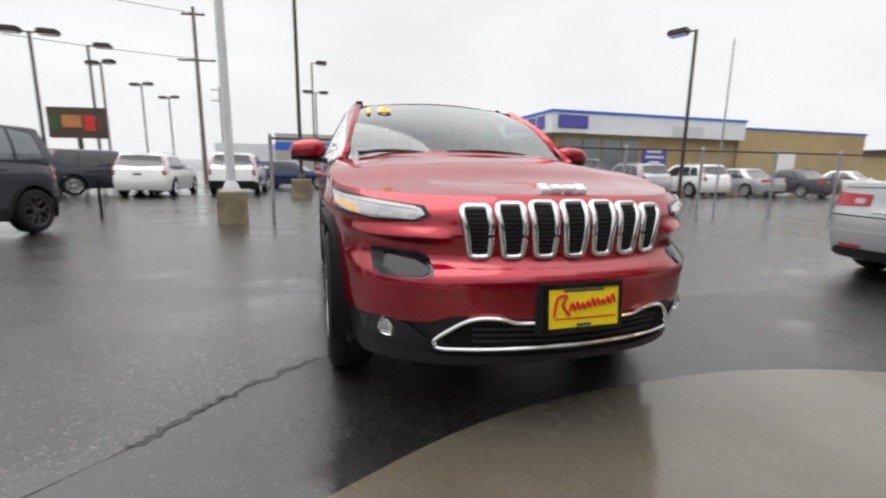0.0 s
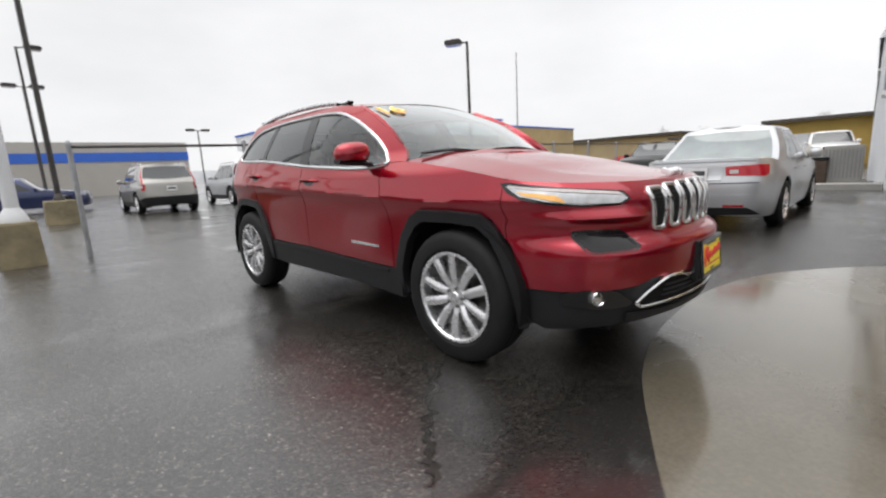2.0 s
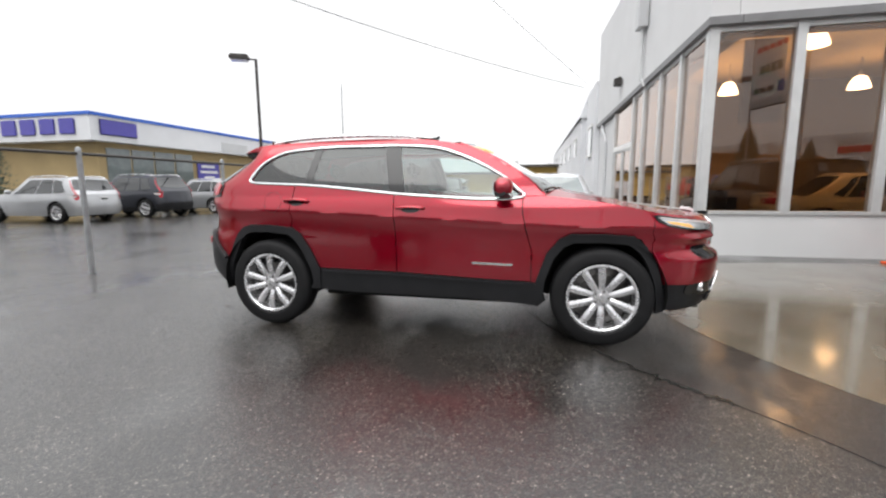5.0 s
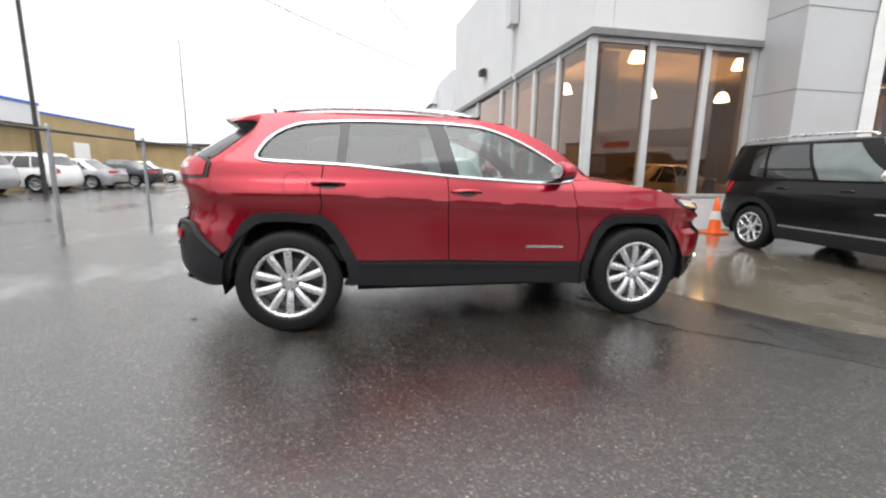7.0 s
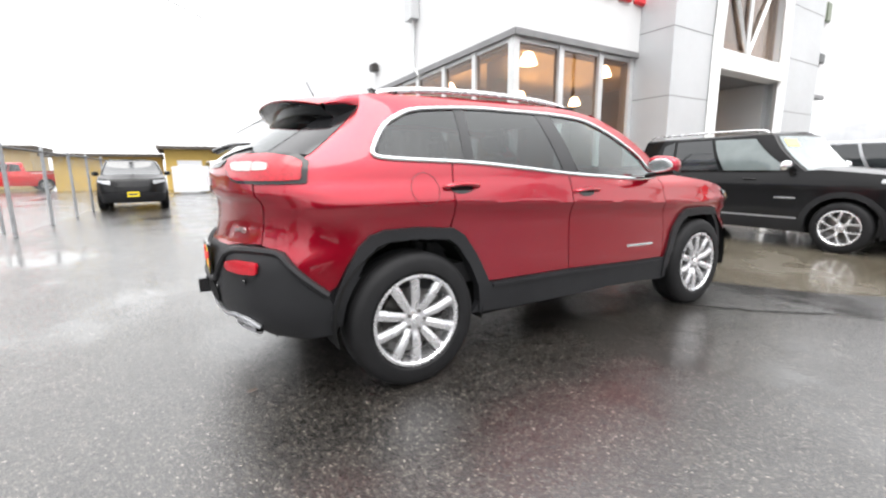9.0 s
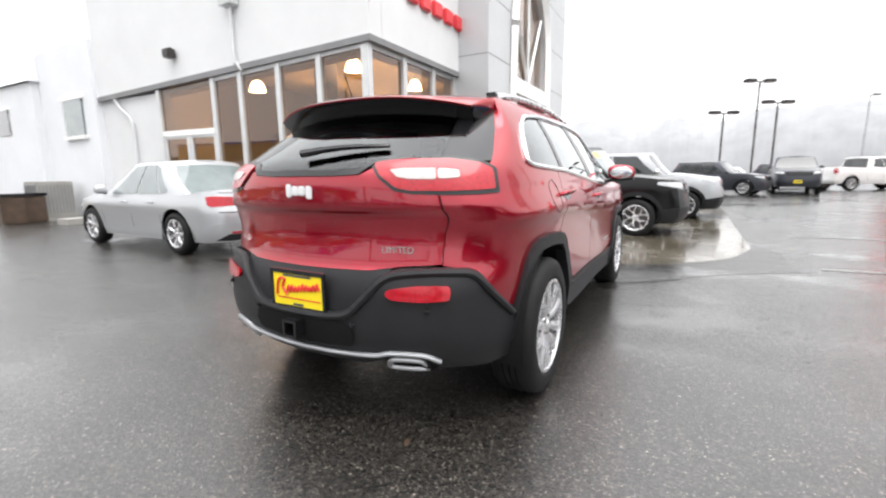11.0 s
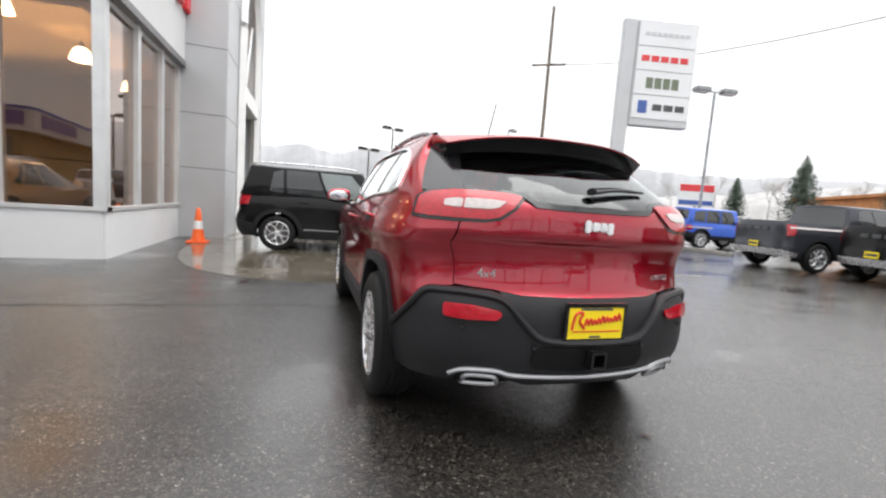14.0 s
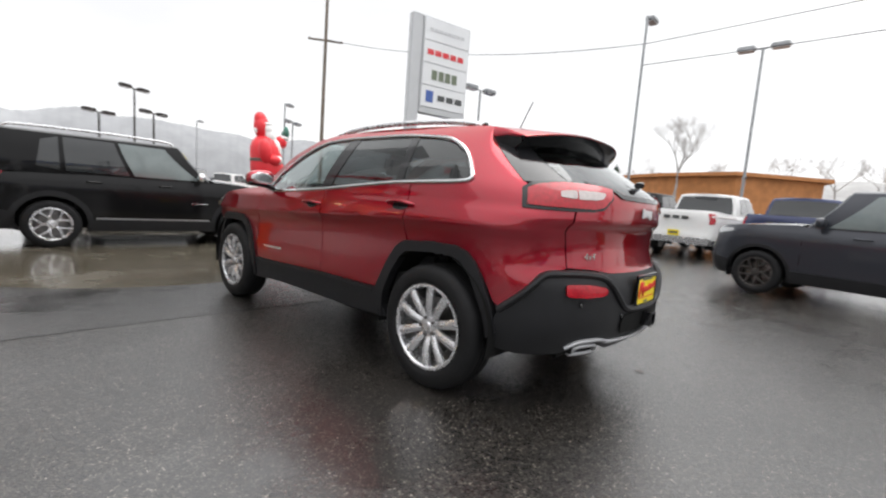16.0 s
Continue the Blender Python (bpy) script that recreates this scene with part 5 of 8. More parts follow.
        x = np.where(t <= 1, x0 - 0.10 * fx**3, np.where(t <= 2, (x0 - 0.10) + (x1 + 0.06 - x0 + 0.10) * sd_, x1 + 0.06 * (1 - rx_) ** 3))
        y = np.where(t <= 1, hw * fx, np.where(t <= 2, hw, hw * (1 - rx_)))
        y = y * (1 - 0.05 * np.exp(-((t - 1) / 0.06) ** 2) - 0.05 * np.exp(-((t - 2) / 0.06) ** 2))
        ox = np.where(t < 1, o, np.where(t > 2, -o, 0)) * 0.8
        oy = np.where((t >= 1) & (t <= 2), o, 0)
        return np.stack([x + ox, y + oy, z + np.where((t < 1) | (t > 2), 0.5 * o, 0.2 * o)], -1)
    us = np.r_[np.linspace(0, 0.9, 6), 0.96, 1.0, 1.03, np.linspace(1.1, 1.9, 7), 1.97, 2.0, 2.04, np.linspace(2.1, 3, 6)]
    bm = bmesh.new()
    for sd in (1, -1):
        rows = []
        for u in us:
            pr = house(np.full(7, u), np.linspace(0, 0.96, 7), 0)
            tp = house(np.array([u, u]), np.array([1.0, 1.0]), 0)
            rows.append(list(pr * [1, sd, 1]) + [tp[0] * [1, sd * 0.94, 1] + [0, 0, 0.0], tp[0] * [1, sd * 0.55, 1] + [0, 0, 0.028], tp[0] * [1, 0, 1] + [0, 0, 0.036]])
        for A, B in zip(rows, rows[1:]):
            VA, VB = [bm.verts.new(q) for q in A], [bm.verts.new(q) for q in B]
            for j in range(len(A) - 1):
                bm.faces.new((VA[j], VA[j + 1], VB[j + 1], VB[j]))
    bmesh.ops.remove_doubles(bm, verts=bm.verts[:], dist=0.002)
    cabin = part("cabin", bm, paint, car)
    if len([f for f in cabin.data.polygons]) == 0:
        raise ValueError
    def pane(name_, outline, mat, both, o=0.008):
        b_ = bmesh.new()
        for sd in ((1, -1) if both == "join" else (both,)):
            sheet_bm(b_, lambda u, v, oo: house(u, v, oo) * [1, sd, 1], outline, o, 0.006, 0.12, 0.2)
        if both == "join":
            bmesh.ops.remove_doubles(b_, verts=b_.verts[:], dist=0.001)
        return part(name_, b_, mat, cabin)
    pale = g.get("screen", glass)
    pane("windscreen", [(0, 0.06), (0.90, 0.06), (0.88, 0.92), (0, 0.94)], pale, "join")
    pane("rear_window", [(2.14, 0.30 if g["tail"] == "suv" else 0.10), (3, 0.22 if g["tail"] == "suv" else 0.10), (3, 0.92), (2.15, 0.88)], g.get("rear_glass", glass), "join")
    cuts = g.get("cuts", (1.07, 1.42, 1.70, 1.93))
    for sd in (1, -1):
        for i, (u0, u1) in enumerate(zip(cuts, cuts[1:])):
            o1, o2 = (u0 + 0.012, u1 - 0.012)
            if i == 0:
                out = [(o1 + 0.005, 0.07), (o2, 0.07), (o2, 0.90), (o1 + 0.06, 0.88)]
            elif i == len(cuts) - 2:
                out = [(o1, 0.09), (o2 - 0.02, 0.16), (o2 - 0.03, 0.80), (o1, 0.90)]
            else:
                out = [(o1, 0.07), (o2, 0.09), (o2, 0.90), (o1, 0.90)]
            pane("side_window", out, pale if i == 0 else glass, sd)
    if g.get("tall_lamp"):
        for sd in (1, -1):
            pane("pillar_lamp", [(2.02, 0.02), (2.13, 0.02), (2.10, 0.50), (2.08, 0.86), (2.03, 0.86), (2.01, 0.45)], REDLENS, sd, 0.014)
    if g.get("sticker"):
        pane("price_sticker", [(0.50, 0.66), (0.80, 0.66), (0.80, 0.84), (0.50, 0.84)], STICKERYEL, -1, 0.016)
    # Lamps, bumpers, plates.
    for sd in (-1, 1):
        zf = g["hood"] - 0.10
        hl = g.get("head", None) or [(sh.S("f", 0.58 * W), zf + 0.05), (sx(xf - 0.42), zf + 0.065), (sx(xf - 0.45), zf + 0.02), (sh.S("f", 0.58 * W), zf - 0.08)]
        skin("headlight", sh, hl, LAMPSILVER, car, sd, 0.008, 0.012, step)
        t0, t1 = g.get("tail_z", (rear_top - 0.30, rear_top - 0.08))
        ty = g.get("tail_y", 0.62)
        tl = [(sx(xr + 0.30), t1), (sh.S("r", 0.86 * W), t1 + 0.01), (sh.S("r", ty * W), t1 - 0.01), (sh.S("r", ty * W), t0 + 0.02), (sh.S("r", 0.86 * W), t0), (sx(xr + 0.26), t0 + 0.03)]
        lamp = skin("tail_light", sh, tl, REDLENS, car, sd, 0.010, 0.012, step)
        skin("reversing_lens", sh, [(sh.S("r", (ty + 0.05) * W), t1 - 0.05), (sh.S("r", (ty + 0.16) * W), t1 - 0.05), (sh.S("r", (ty + 0.16) * W), t1 - 0.10), (sh.S("r", (ty + 0.05) * W), t1 - 0.10)], WHITELENS, lamp, sd, 0.013, 0.004, step)
        for x0 in (a, -a):
            if cladding:
                q = [(sx(x0 + (ar + g.get("arch", 0.045)) * math.cos(t)), max(zb + 0.01, r + (ar + g.get("arch", 0.045)) * math.sin(t))) for t in np.linspace(-0.30, math.pi + 0.30, 13)] + [(sx(x), z) for x, z in arch(x0)[::-1]]
                skin("wheel_arch", sh, q, cladding, car, sd, 0.012, 0.05, step)
            wheel(car, x0, sd * (W - 0.115), r, r * 0.68, rim, style, sd, 0.22, 24)
            part("wheel_liner", grid_bm(bmesh.new(), [[(x0 + (ar + 0.02) * math.cos(t), sd * (W - 0.36), r + (ar + 0.02) * math.sin(t)), (x0 + (ar + 0.02) * math.cos(t), sd * (W - 0.03), r + (ar + 0.02) * math.sin(t))] for t in np.linspace(-0.3, math.pi + 0.3, 12)]), UNDER, car)
        if cladding:
            skin("sill_cladding", sh, [(sx(a - ar), zb + 0.17), (sx(-a + ar), zb + 0.17), (sx(-a + ar + 0.02), zb - 0.005), (sx(a - ar - 0.02), zb - 0.005)], cladding, car, sd, 0.010, 0.03, step)
        if g.get("sill_trim"):
            skin("sill_trim", sh, [(sx(a - ar - 0.09), zb + 0.200), (sx(-a + ar + 0.09), zb + 0.200), (sx(-a + ar + 0.09), zb + 0.178), (sx(a - ar - 0.09), zb + 0.178)], SATIN, car, sd, 0.012, 0.012, step)
        if g.get("badge"):
            c_ = sx(g["badge"])
            skin("name_badge", sh, [(c_ - 0.13, 0.735), (c_ + 0.13, 0.735), (c_ + 0.13, 0.712), (c_ - 0.13, 0.712)], CHROME, car, sd, 0.005, 0.004, 0.1)
        mc = mirrors or paint
        mb = bmesh.new()
        bmesh.ops.create_uvsphere(mb, u_segments=12, v_segments=8, radius=1)
        for v in mb.verts:
            x, y, z = (math.copysign(abs(q) ** 0.7, q) for q in v.co)
            v.co = (xa0 - 0.30 + x * 0.06, sd * (W + 0.055 + y * 0.10), belt + 0.085 + z * 0.075)
        part("door_mirror", mb, mc, car)
        for hx in g.get("handles", (0.12, -0.80)):
            c_ = sx(hx)
            part("door_handle", tube_bm(bmesh.new(), sh.at(np.array([c_ - 0.09, c_ - 0.07, c_ + 0.07, c_ + 0.09]), np.full(4, belt - 0.11), np.array([0, 0.025, 0.025, 0])[:, None], sd), 0.013, 6), g.get("handle_mat", paint), car)
        for hx in g.get("seams", (0.78, -0.22, -1.02)):
            c_ = sx(hx)
            skin("door_gap", sh, [(c_ - 0.005, belt - 0.02), (c_ + 0.005, belt - 0.02), (c_ + 0.005, zb + 0.18), (c_ - 0.005, zb + 0.18)], UNDER, car, sd, 0.0015, 0.0, 0.3)
        if rails:
            tube("roof_rail", spline([(xa1 - 0.15, sd * wt * 0.93, roof - 0.02), (xa1 - 0.32, sd * wt * 0.93, roof + 0.03), ((xa1 + xc1) / 2, sd * wt * 0.93, roof + 0.045), (xc1 + 0.25, sd * wt * 0.93, roof + 0.03), (xc1 + 0.1, sd * wt * 0.93, roof - 0.02)], 5), 0.018, rails, car)
    zl = zb + 0.24
    bum = g.get("bumper", cladding or paint)
    skin("front_bumper", sh, [(0, zl + 0.06), (sh.S("f", 0.8 * W), zl + 0.06), (sx(xf - 0.45), zl), (sx(xf - 0.42), zb + 0.01), (0, zb + 0.01)], bum, car, -1, 0.010, 0.02, step, join=True)
    rl = zl + g.get("rear_bumper", 0.10)
    skin("rear_bumper", sh, [(sh.end, rl), (sh.S("r", 0.8 * W), rl), (sx(xr + 0.45), rl - 0.08), (sx(xr + 0.40), zb + 0.02), (sh.end, zb + 0.05)], bum, car, -1, 0.012, 0.02, step, join=True)
    skin("grille", sh, [(0, g["hood"] - 0.05), (sh.S("f", 0.52 * W), g["hood"] - 0.06), (sh.S("f", 0.48 * W), g["hood"] - 0.24), (0, g["hood"] - 0.25)], g.get("grille", GLOSSBLACK), car, -1, 0.008, 0.012, step, join=True)
    if g["tail"] == "saloon":
        skin("rear_valance", sh, [(sh.end, zb + 0.15), (sh.S("r", 0.70 * W), zb + 0.15), (sh.S("r", 0.85 * W), zb + 0.06), (sh.end, zb + 0.04)], PLASTIC, car, -1, 0.020, 0.02, step, join=True)
        skin("plate_panel", sh, [(sh.end, 0.895), (sh.S("r", 0.38 * W), 0.895), (sh.S("r", 0.34 * W), 0.70), (sh.end, 0.695)], paint, car, -1, 0.016, 0.02, step, join=True)
        skin("boot_gap", sh, [(sh.end, 0.660), (sh.S("r", 0.80 * W), 0.668), (sh.S("r", 0.80 * W), 0.656), (sh.end, 0.648)], UNDER, car, -1, 0.003, 0.0, step, join=True)
        skin("boot_lip", sh, [(sh.end, rear_top + 0.012), (sh.S("r", 0.80 * W), rear_top + 0.004), (sh.S("r", 0.78 * W), rear_top - 0.030), (sh.end, rear_top - 0.028)], paint, car, -1, 0.022, 0.03, step, join=True)
        for sd in (-1, 1):
            skin("bumper_reflector", sh, [(sh.S("r", 0.66 * W), zb + 0.185), (sh.S("r", 0.40 * W), zb + 0.185), (sh.S("r", 0.40 * W), zb + 0.160), (sh.S("r", 0.66 * W), zb + 0.160)], REDLENS, car, sd, 0.018, 0.01, step)
    if front_plate:
        plate(car, frame_of(Vector((xf + 0.012, 0, zl + 0.02)), (0, 1, 0), (1, 0, 0)), front_plate, bars=(SIGNDARK, [(-0.4, 0.4, -0.2, 0.2)]))
    if rear_plate:
        zp = g.get("plate_z", 0.80)
        plate(car, frame_of(Vector((xr - 0.012 + (0.012 if g["tail"] == "saloon" else 0.05 if zp > 0.7 else 0), 0, zp)), (0, -1, 0), (-1, 0, 0)), rear_plate, bars=(SIGNDARK, [(-0.4, 0.4, -0.2, 0.2)]))
    part("underbody", box_bm(bmesh.new(), xr + 0.45, xf - 0.5, -(W - 0.3), W - 0.3, zb + 0.02, zb + 0.4), UNDER, car, smooth=False)
    return car


def at(x, y, heading):
    return pose(x, y, 0, 0, 0, heading)


SALOON = dict(xf=2.26, xr=-2.38, a=1.335, W=0.885, zb=0.19, belt=0.90, roof=1.455, hood=0.76, cowl=0.92, xa0=0.98, xa1=0.18, xc1=-0.95, xc0=-1.72, r=0.322, deck=0.975, tumble=0.70, tail="saloon",
              tail_z=(0.74, 0.885), tail_y=0.40, cuts=(1.10, 1.46, 1.74, 1.88), plate_z=0.80, rear_bumper=0.08, handles=(0.08, -0.72), seams=(0.85, -0.12, -0.98))
SMALLSUV = dict(xf=2.10, xr=-2.13, a=1.285, W=0.905, zb=0.25, belt=1.09, roof=1.685, hood=1.03, cowl=1.12, xa0=0.92, xa1=0.40, xc1=-1.87, xc0=-2.05, r=0.345, tumble=0.87, round=0.5, cuts=(1.035, 1.40, 1.70, 1.84), arch=0.075, sill_trim=True,
                tail_z=(0.86, 1.06), tail_y=0.72)
MIDSUV = dict(tall_lamp=True, xf=2.30, xr=-2.33, a=1.39, W=0.945, zb=0.25, belt=1.06, roof=1.70, hood=0.98, cowl=1.10, xa0=0.95, xa1=0.25, xc1=-1.75, xc0=-2.15, r=0.36, tumble=0.76, tail_z=(0.80, 1.02), tail_y=0.80, plate_z=0.86, rear_glass=FARGLASS)
WAGON = dict(tall_lamp=True, xf=2.38, xr=-2.44, a=1.40, W=0.925, zb=0.23, belt=0.98, roof=1.57, hood=0.86, cowl=1.0, xa0=0.85, xa1=0.12, xc1=-1.85, xc0=-2.25, r=0.345, tumble=0.76, tail_z=(0.78, 0.96), tail_y=0.80, plate_z=0.82)
BOXYSUV = dict(xf=2.20, xr=-2.08, a=1.317, W=0.90, zb=0.26, belt=1.10, roof=1.68, hood=1.05, cowl=1.13, xa0=0.88, xa1=0.42, xc1=-1.76, xc0=-1.95, r=0.345, tumble=0.82, round=0.8, tail_z=(0.80, 1.05), tail_y=0.74)
PICKUP = dict(xf=2.95, xr=-2.88, a=1.785, W=1.0, zb=0.38, belt=1.28, roof=1.93, hood=1.18, cowl=1.32, xa0=1.20, xa1=0.62, xc1=-0.80, xc0=-0.95, r=0.41, deck=1.36, tumble=0.80, tail="pickup", round=0.6, cuts=(1.10, 1.52, 1.90),
              tail_z=(0.98, 1.28), tail_y=0.84, plate_z=0.70, rear_bumper=-0.02, handles=(0.22, -0.62), seams=(1.05, -0.10, -0.92))
OPENROADER = dict(xf=2.0, xr=-1.98, a=1.21, W=0.86, zb=0.42, belt=1.14, roof=1.82, hood=1.10, cowl=1.14, xa0=0.78, xa1=0.60, xc1=-1.86, xc0=-1.92, r=0.40, tumble=0.88, round=0.35, cuts=(1.06, 1.38, 1.68, 1.95), tail_z=(0.80, 1.02), tail_y=0.84, plate_z=0.78)


def place_vehicles():
    vehicle("silver_saloon", "silver four-door saloon with red tail lamps, parked beside the showroom wall", "car", at(1.12, 6.62, 89), SILVER, dict(SALOON, screen=FARGLASSPALE, rear_glass=FARGLASSPALE), glass=FARGLASSPALE, step=0.07, style=(7, "I"), rear_plate=PLATEWHITE)
    vehicle("black_small_suv", "glossy black compact sport utility with chrome mirrors and roof rails", "car", at(6.09, 0.50, -93.5), BLACKPAINT, dict(SMALLSUV, screen=FARGLASSPALE, sticker=True, badge=0.62), step=0.07, style=(5, "Y"), cladding=PLASTIC, rails=ALLOY, mirrors=CHROME)
    vehicle("silver_suv", "silver sport utility parked beyond the black one", "car", at(9.9, -0.3, -94), SILVER, dict(SMALLSUV), step=0.12, cladding=PLASTIC, mirrors=CHROME)
    vehicle("graphite_boxy_suv", "dark graphite square-cut sport utility, wet, on steel wheels", "car", at(-3.62, -6.34, -13), DARKGREY, dict(BOXYSUV, screen=FARGLASSPALE), glass=FARGLASSPALE, step=0.08, rim=DARKSTEEL, style=(5, "Y"), cladding=PLASTIC)
    rows = [("white_wagon", "white estate car with tall red tail lamps", WHITEPAINT, WAGON, -14.0, -6.9), ("white_suv", "white sport utility with tall red tail lamps", WHITEPAINT, MIDSUV, -15.2, -4.1),
            ("bronze_suv", "pale bronze sport utility with red tail lamps", GREYPAINT, MIDSUV, -14.4, 1.55), ("silver_suv", "silver sport utility with tall red tail lamps", SILVER, MIDSUV, -15.0, 4.9),
            ("silver_wagon", "silver estate car with tall red lamps", SILVER, WAGON, -14.2, 8.4), ("dark_suv", "dark grey seven-seat sport utility", DARKGREY, MIDSUV, -13.8, 11.4), ("silver_wagon", "silver estate car with tall red lamps", SILVER, WAGON, -13.2, 14.6),
            ("white_hatchback", "white estate car with red lamps", WHITEPAINT, WAGON, -12.8, 17.8), ("silver_saloon", "silver saloon in the fenced row", SILVER, SALOON, -12.4, 20.9), ("dark_saloon", "dark green saloon in the fenced row", DARKGREY, SALOON, -12.0, 24.2)]
    for name, label, mat, p, x, y in rows:
        vehicle(name, label, "car", at(x + p["xr"], y, 180), mat, p, group="cars beyond the fence", cladding=PLASTIC if p is MIDSUV else None, rear_plate=PLATEWHITE if y < 10 else None, rails=ALLOY if p is not SALOON else None)
    vehicle("navy_hatchback", "dark blue car far across the lot", "car", at(-24, -2.0, 80), NAVYPAINT, WAGON, group="cars beyond the fence")
    vehicle("black_suv", "dark grey sport utility at the end of the far row", "car", at(-17.0, -8.9, 130), DARKGREY, MIDSUV, group="cars beyond the fence")
    vehicle("black_suv", "black sport utility facing the lane, yellow dealer plate", "car", at(-3.5, 16.0, -88), BLACKPAINT, dict(MIDSUV, roof=1.62), step=0.1, front_plate=YELLOW, cladding=PLASTIC)
    vehicle("red_pickup", "old red pickup behind the fence", "pickup truck", at(-11.6, 37.0, 200), BRIGHTRED, dict(PICKUP, bumper=SILVER), group="cars by the sheds")
    vehicle("white_saloon", "white saloon behind the fence", "car", at(-15.5, 31, 15), WHITEPAINT, SALOON, group="cars by the sheds")
    vehicle("white_pickup", "white pickup parked before the shed", "pickup truck", at(0.6, 29.5, -80), WHITEPAINT, PICKUP, group="cars by the sheds")
    # Across the forecourt.
    far = [("grey_suv", "grey sport utility in the far row", DARKGREY, MIDSUV, 23.5, -3.0, -110), ("dark_pickup", "dark pickup truck with yellow plate", DARKGREY, PICKUP, 26.5, -6.6, 175), ("white_pickup", "white pickup truck seen side-on", WHITEPAINT, PICKUP, 31.5, -11.0, -62),
           ("silver_saloon", "pale saloon in the far row", SILVER, SALOON, 33, -4.5, -80), ("white_pickup", "white pickup truck behind the inflatable", WHITEPAINT, PICKUP, 33.5, -16.5, -60), ("dark_suv", "dark sport utility in the far row", DARKGREY, MIDSUV, 36, -8.0, -100)]
    for name, label, mat, p, x, y, h in far:
        vehicle(name, label, "pickup truck" if p is PICKUP else "car", at(x, y, h), mat, p, group="cars across the forecourt", front_plate=YELLOW if p is PICKUP else None)
    up = vehicle("silver_suv", "silver sport utility displayed on a steel ramp", "car", pose(17.0, -13.6, 0.55, 0, 4, -50), SILVER, MIDSUV, group="display cars", cladding=PLASTIC, rear_plate=YELLOW)
    line = [("black_off_roader", "black open off-roader with tan seats", BLACKPAINT, OPENROADER, 14.2, -14.9, -100), ("blue_off_roader", "bright blue open off-roader on black wheels", BLUEPAINT, OPENROADER, 11.9, -17.0, -100), ("graphite_pickup", "graphite pickup truck with yellow dealer plate", DARKGREY, PICKUP, 5.0, -13.95, -98),
            ("graphite_pickup", "graphite pickup truck with chrome wheels", BLACKPAINT, PICKUP, 2.35, -14.2, -98), ("white_pickup", "white pickup truck with dark-lettered tailgate", WHITEPAINT, PICKUP, 0.05, -13.85, -98), ("dark_pickup", "dark pickup truck in the display row", NAVYPAINT, PICKUP, -2.35, -14.1, -98)]
    for name, label, mat, p, x, y, h in line:
        v = vehicle(name, label, "pickup truck" if p is PICKUP else "off-road car", at(x, y, h), mat, dict(p, bumper=ALLOY if p is PICKUP else PLASTIC), group="display row", cladding=PLASTIC, rear_plate=YELLOW, style=(5, "Y"), step=0.1)
        if p is OPENROADER:
            part("spare_wheel", lathe_bm(bmesh.new(), [(0.10, -2.16), (0.26, -2.17), (0.28, -2.20), (0.38, -2.21), (0.40, -2.14), (0.39, -2.02), (0.2, -2.0)], 28, "x", (0, 0, 0.98)), RUBBER, v)
        else:
            tg = skin_bars(v, p)
    vehicle("cream_saloon", "cream saloon displayed inside the showroom", "car", at(8.3, 7.6, -6), CREAM, SALOON, step=0.1)


def skin_bars(v, p):
    """The pressed maker's word on a tailgate, as plain bars."""
    bm = bmesh.new()
    for k in range(3):
        box_bm(bm, p["xr"] + 0.028, p["xr"] + 0.05, -0.34 + k * 0.25, -0.16 + k * 0.25, 1.10, 1.19, 0.006)
    return part("tailgate_bars", bm, SIGNDARK, v)


place_vehicles()


# ---- ground ----
def structure(ob, label, category="structure"):
    return tagged(ob, label, category, kind="structure")


bm = bmesh.new()
bmesh.ops.create_grid(bm, x_segments=1, y_segments=1, size=1500)
structure(part("ground", bm, ASPHALT, smooth=False), "wet dark asphalt lot with broad puddles", "ground")
edge = spline([(7.3, 3.42), (5.0, 3.42), (3.3, 3.0), (2.42, 2.25), (2.06, 1.35), (2.02, 0.45), (2.12, -0.25), (2.36, -0.85), (2.75, -1.52), (3.4, -2.1), (4.4, -2.45)], 7)
bm = prism_bm(bmesh.new(), [tuple(p) for p in edge] + [(13.5, -2.6), (16, -1.0), (16, 3.42)], -0.05, 0.006)
structure(part("pavement", bm, CONCRETE, smooth=False), "wet tan concrete apron with a curved edge", "pavement")
# Finer asphalt laid along the concrete, up to a sunken seam.
seam = spline([(0.86, 5.6), (0.80, 3.8), (0.80, 2.9), (0.79, 1.8), (0.76, 1.2), (0.72, 0.35), (0.92, -0.35), (1.32, -0.97), (1.55, -1.28), (1.80, -1.50), (2.05, -1.76), (2.32, -2.09), (2.75, -2.75)], 6)
bm = prism_bm(bmesh.new(), [tuple(p) for p in seam] + [(4.2, -2.75), (4.2, 1.0), (3.6, 3.9), (3.4, 5.6)], -0.04, 0.003)
structure(part("pavement_patch", bm, FINEASPHALT, smooth=False), "darker fine wet asphalt beside the concrete", "pavement")


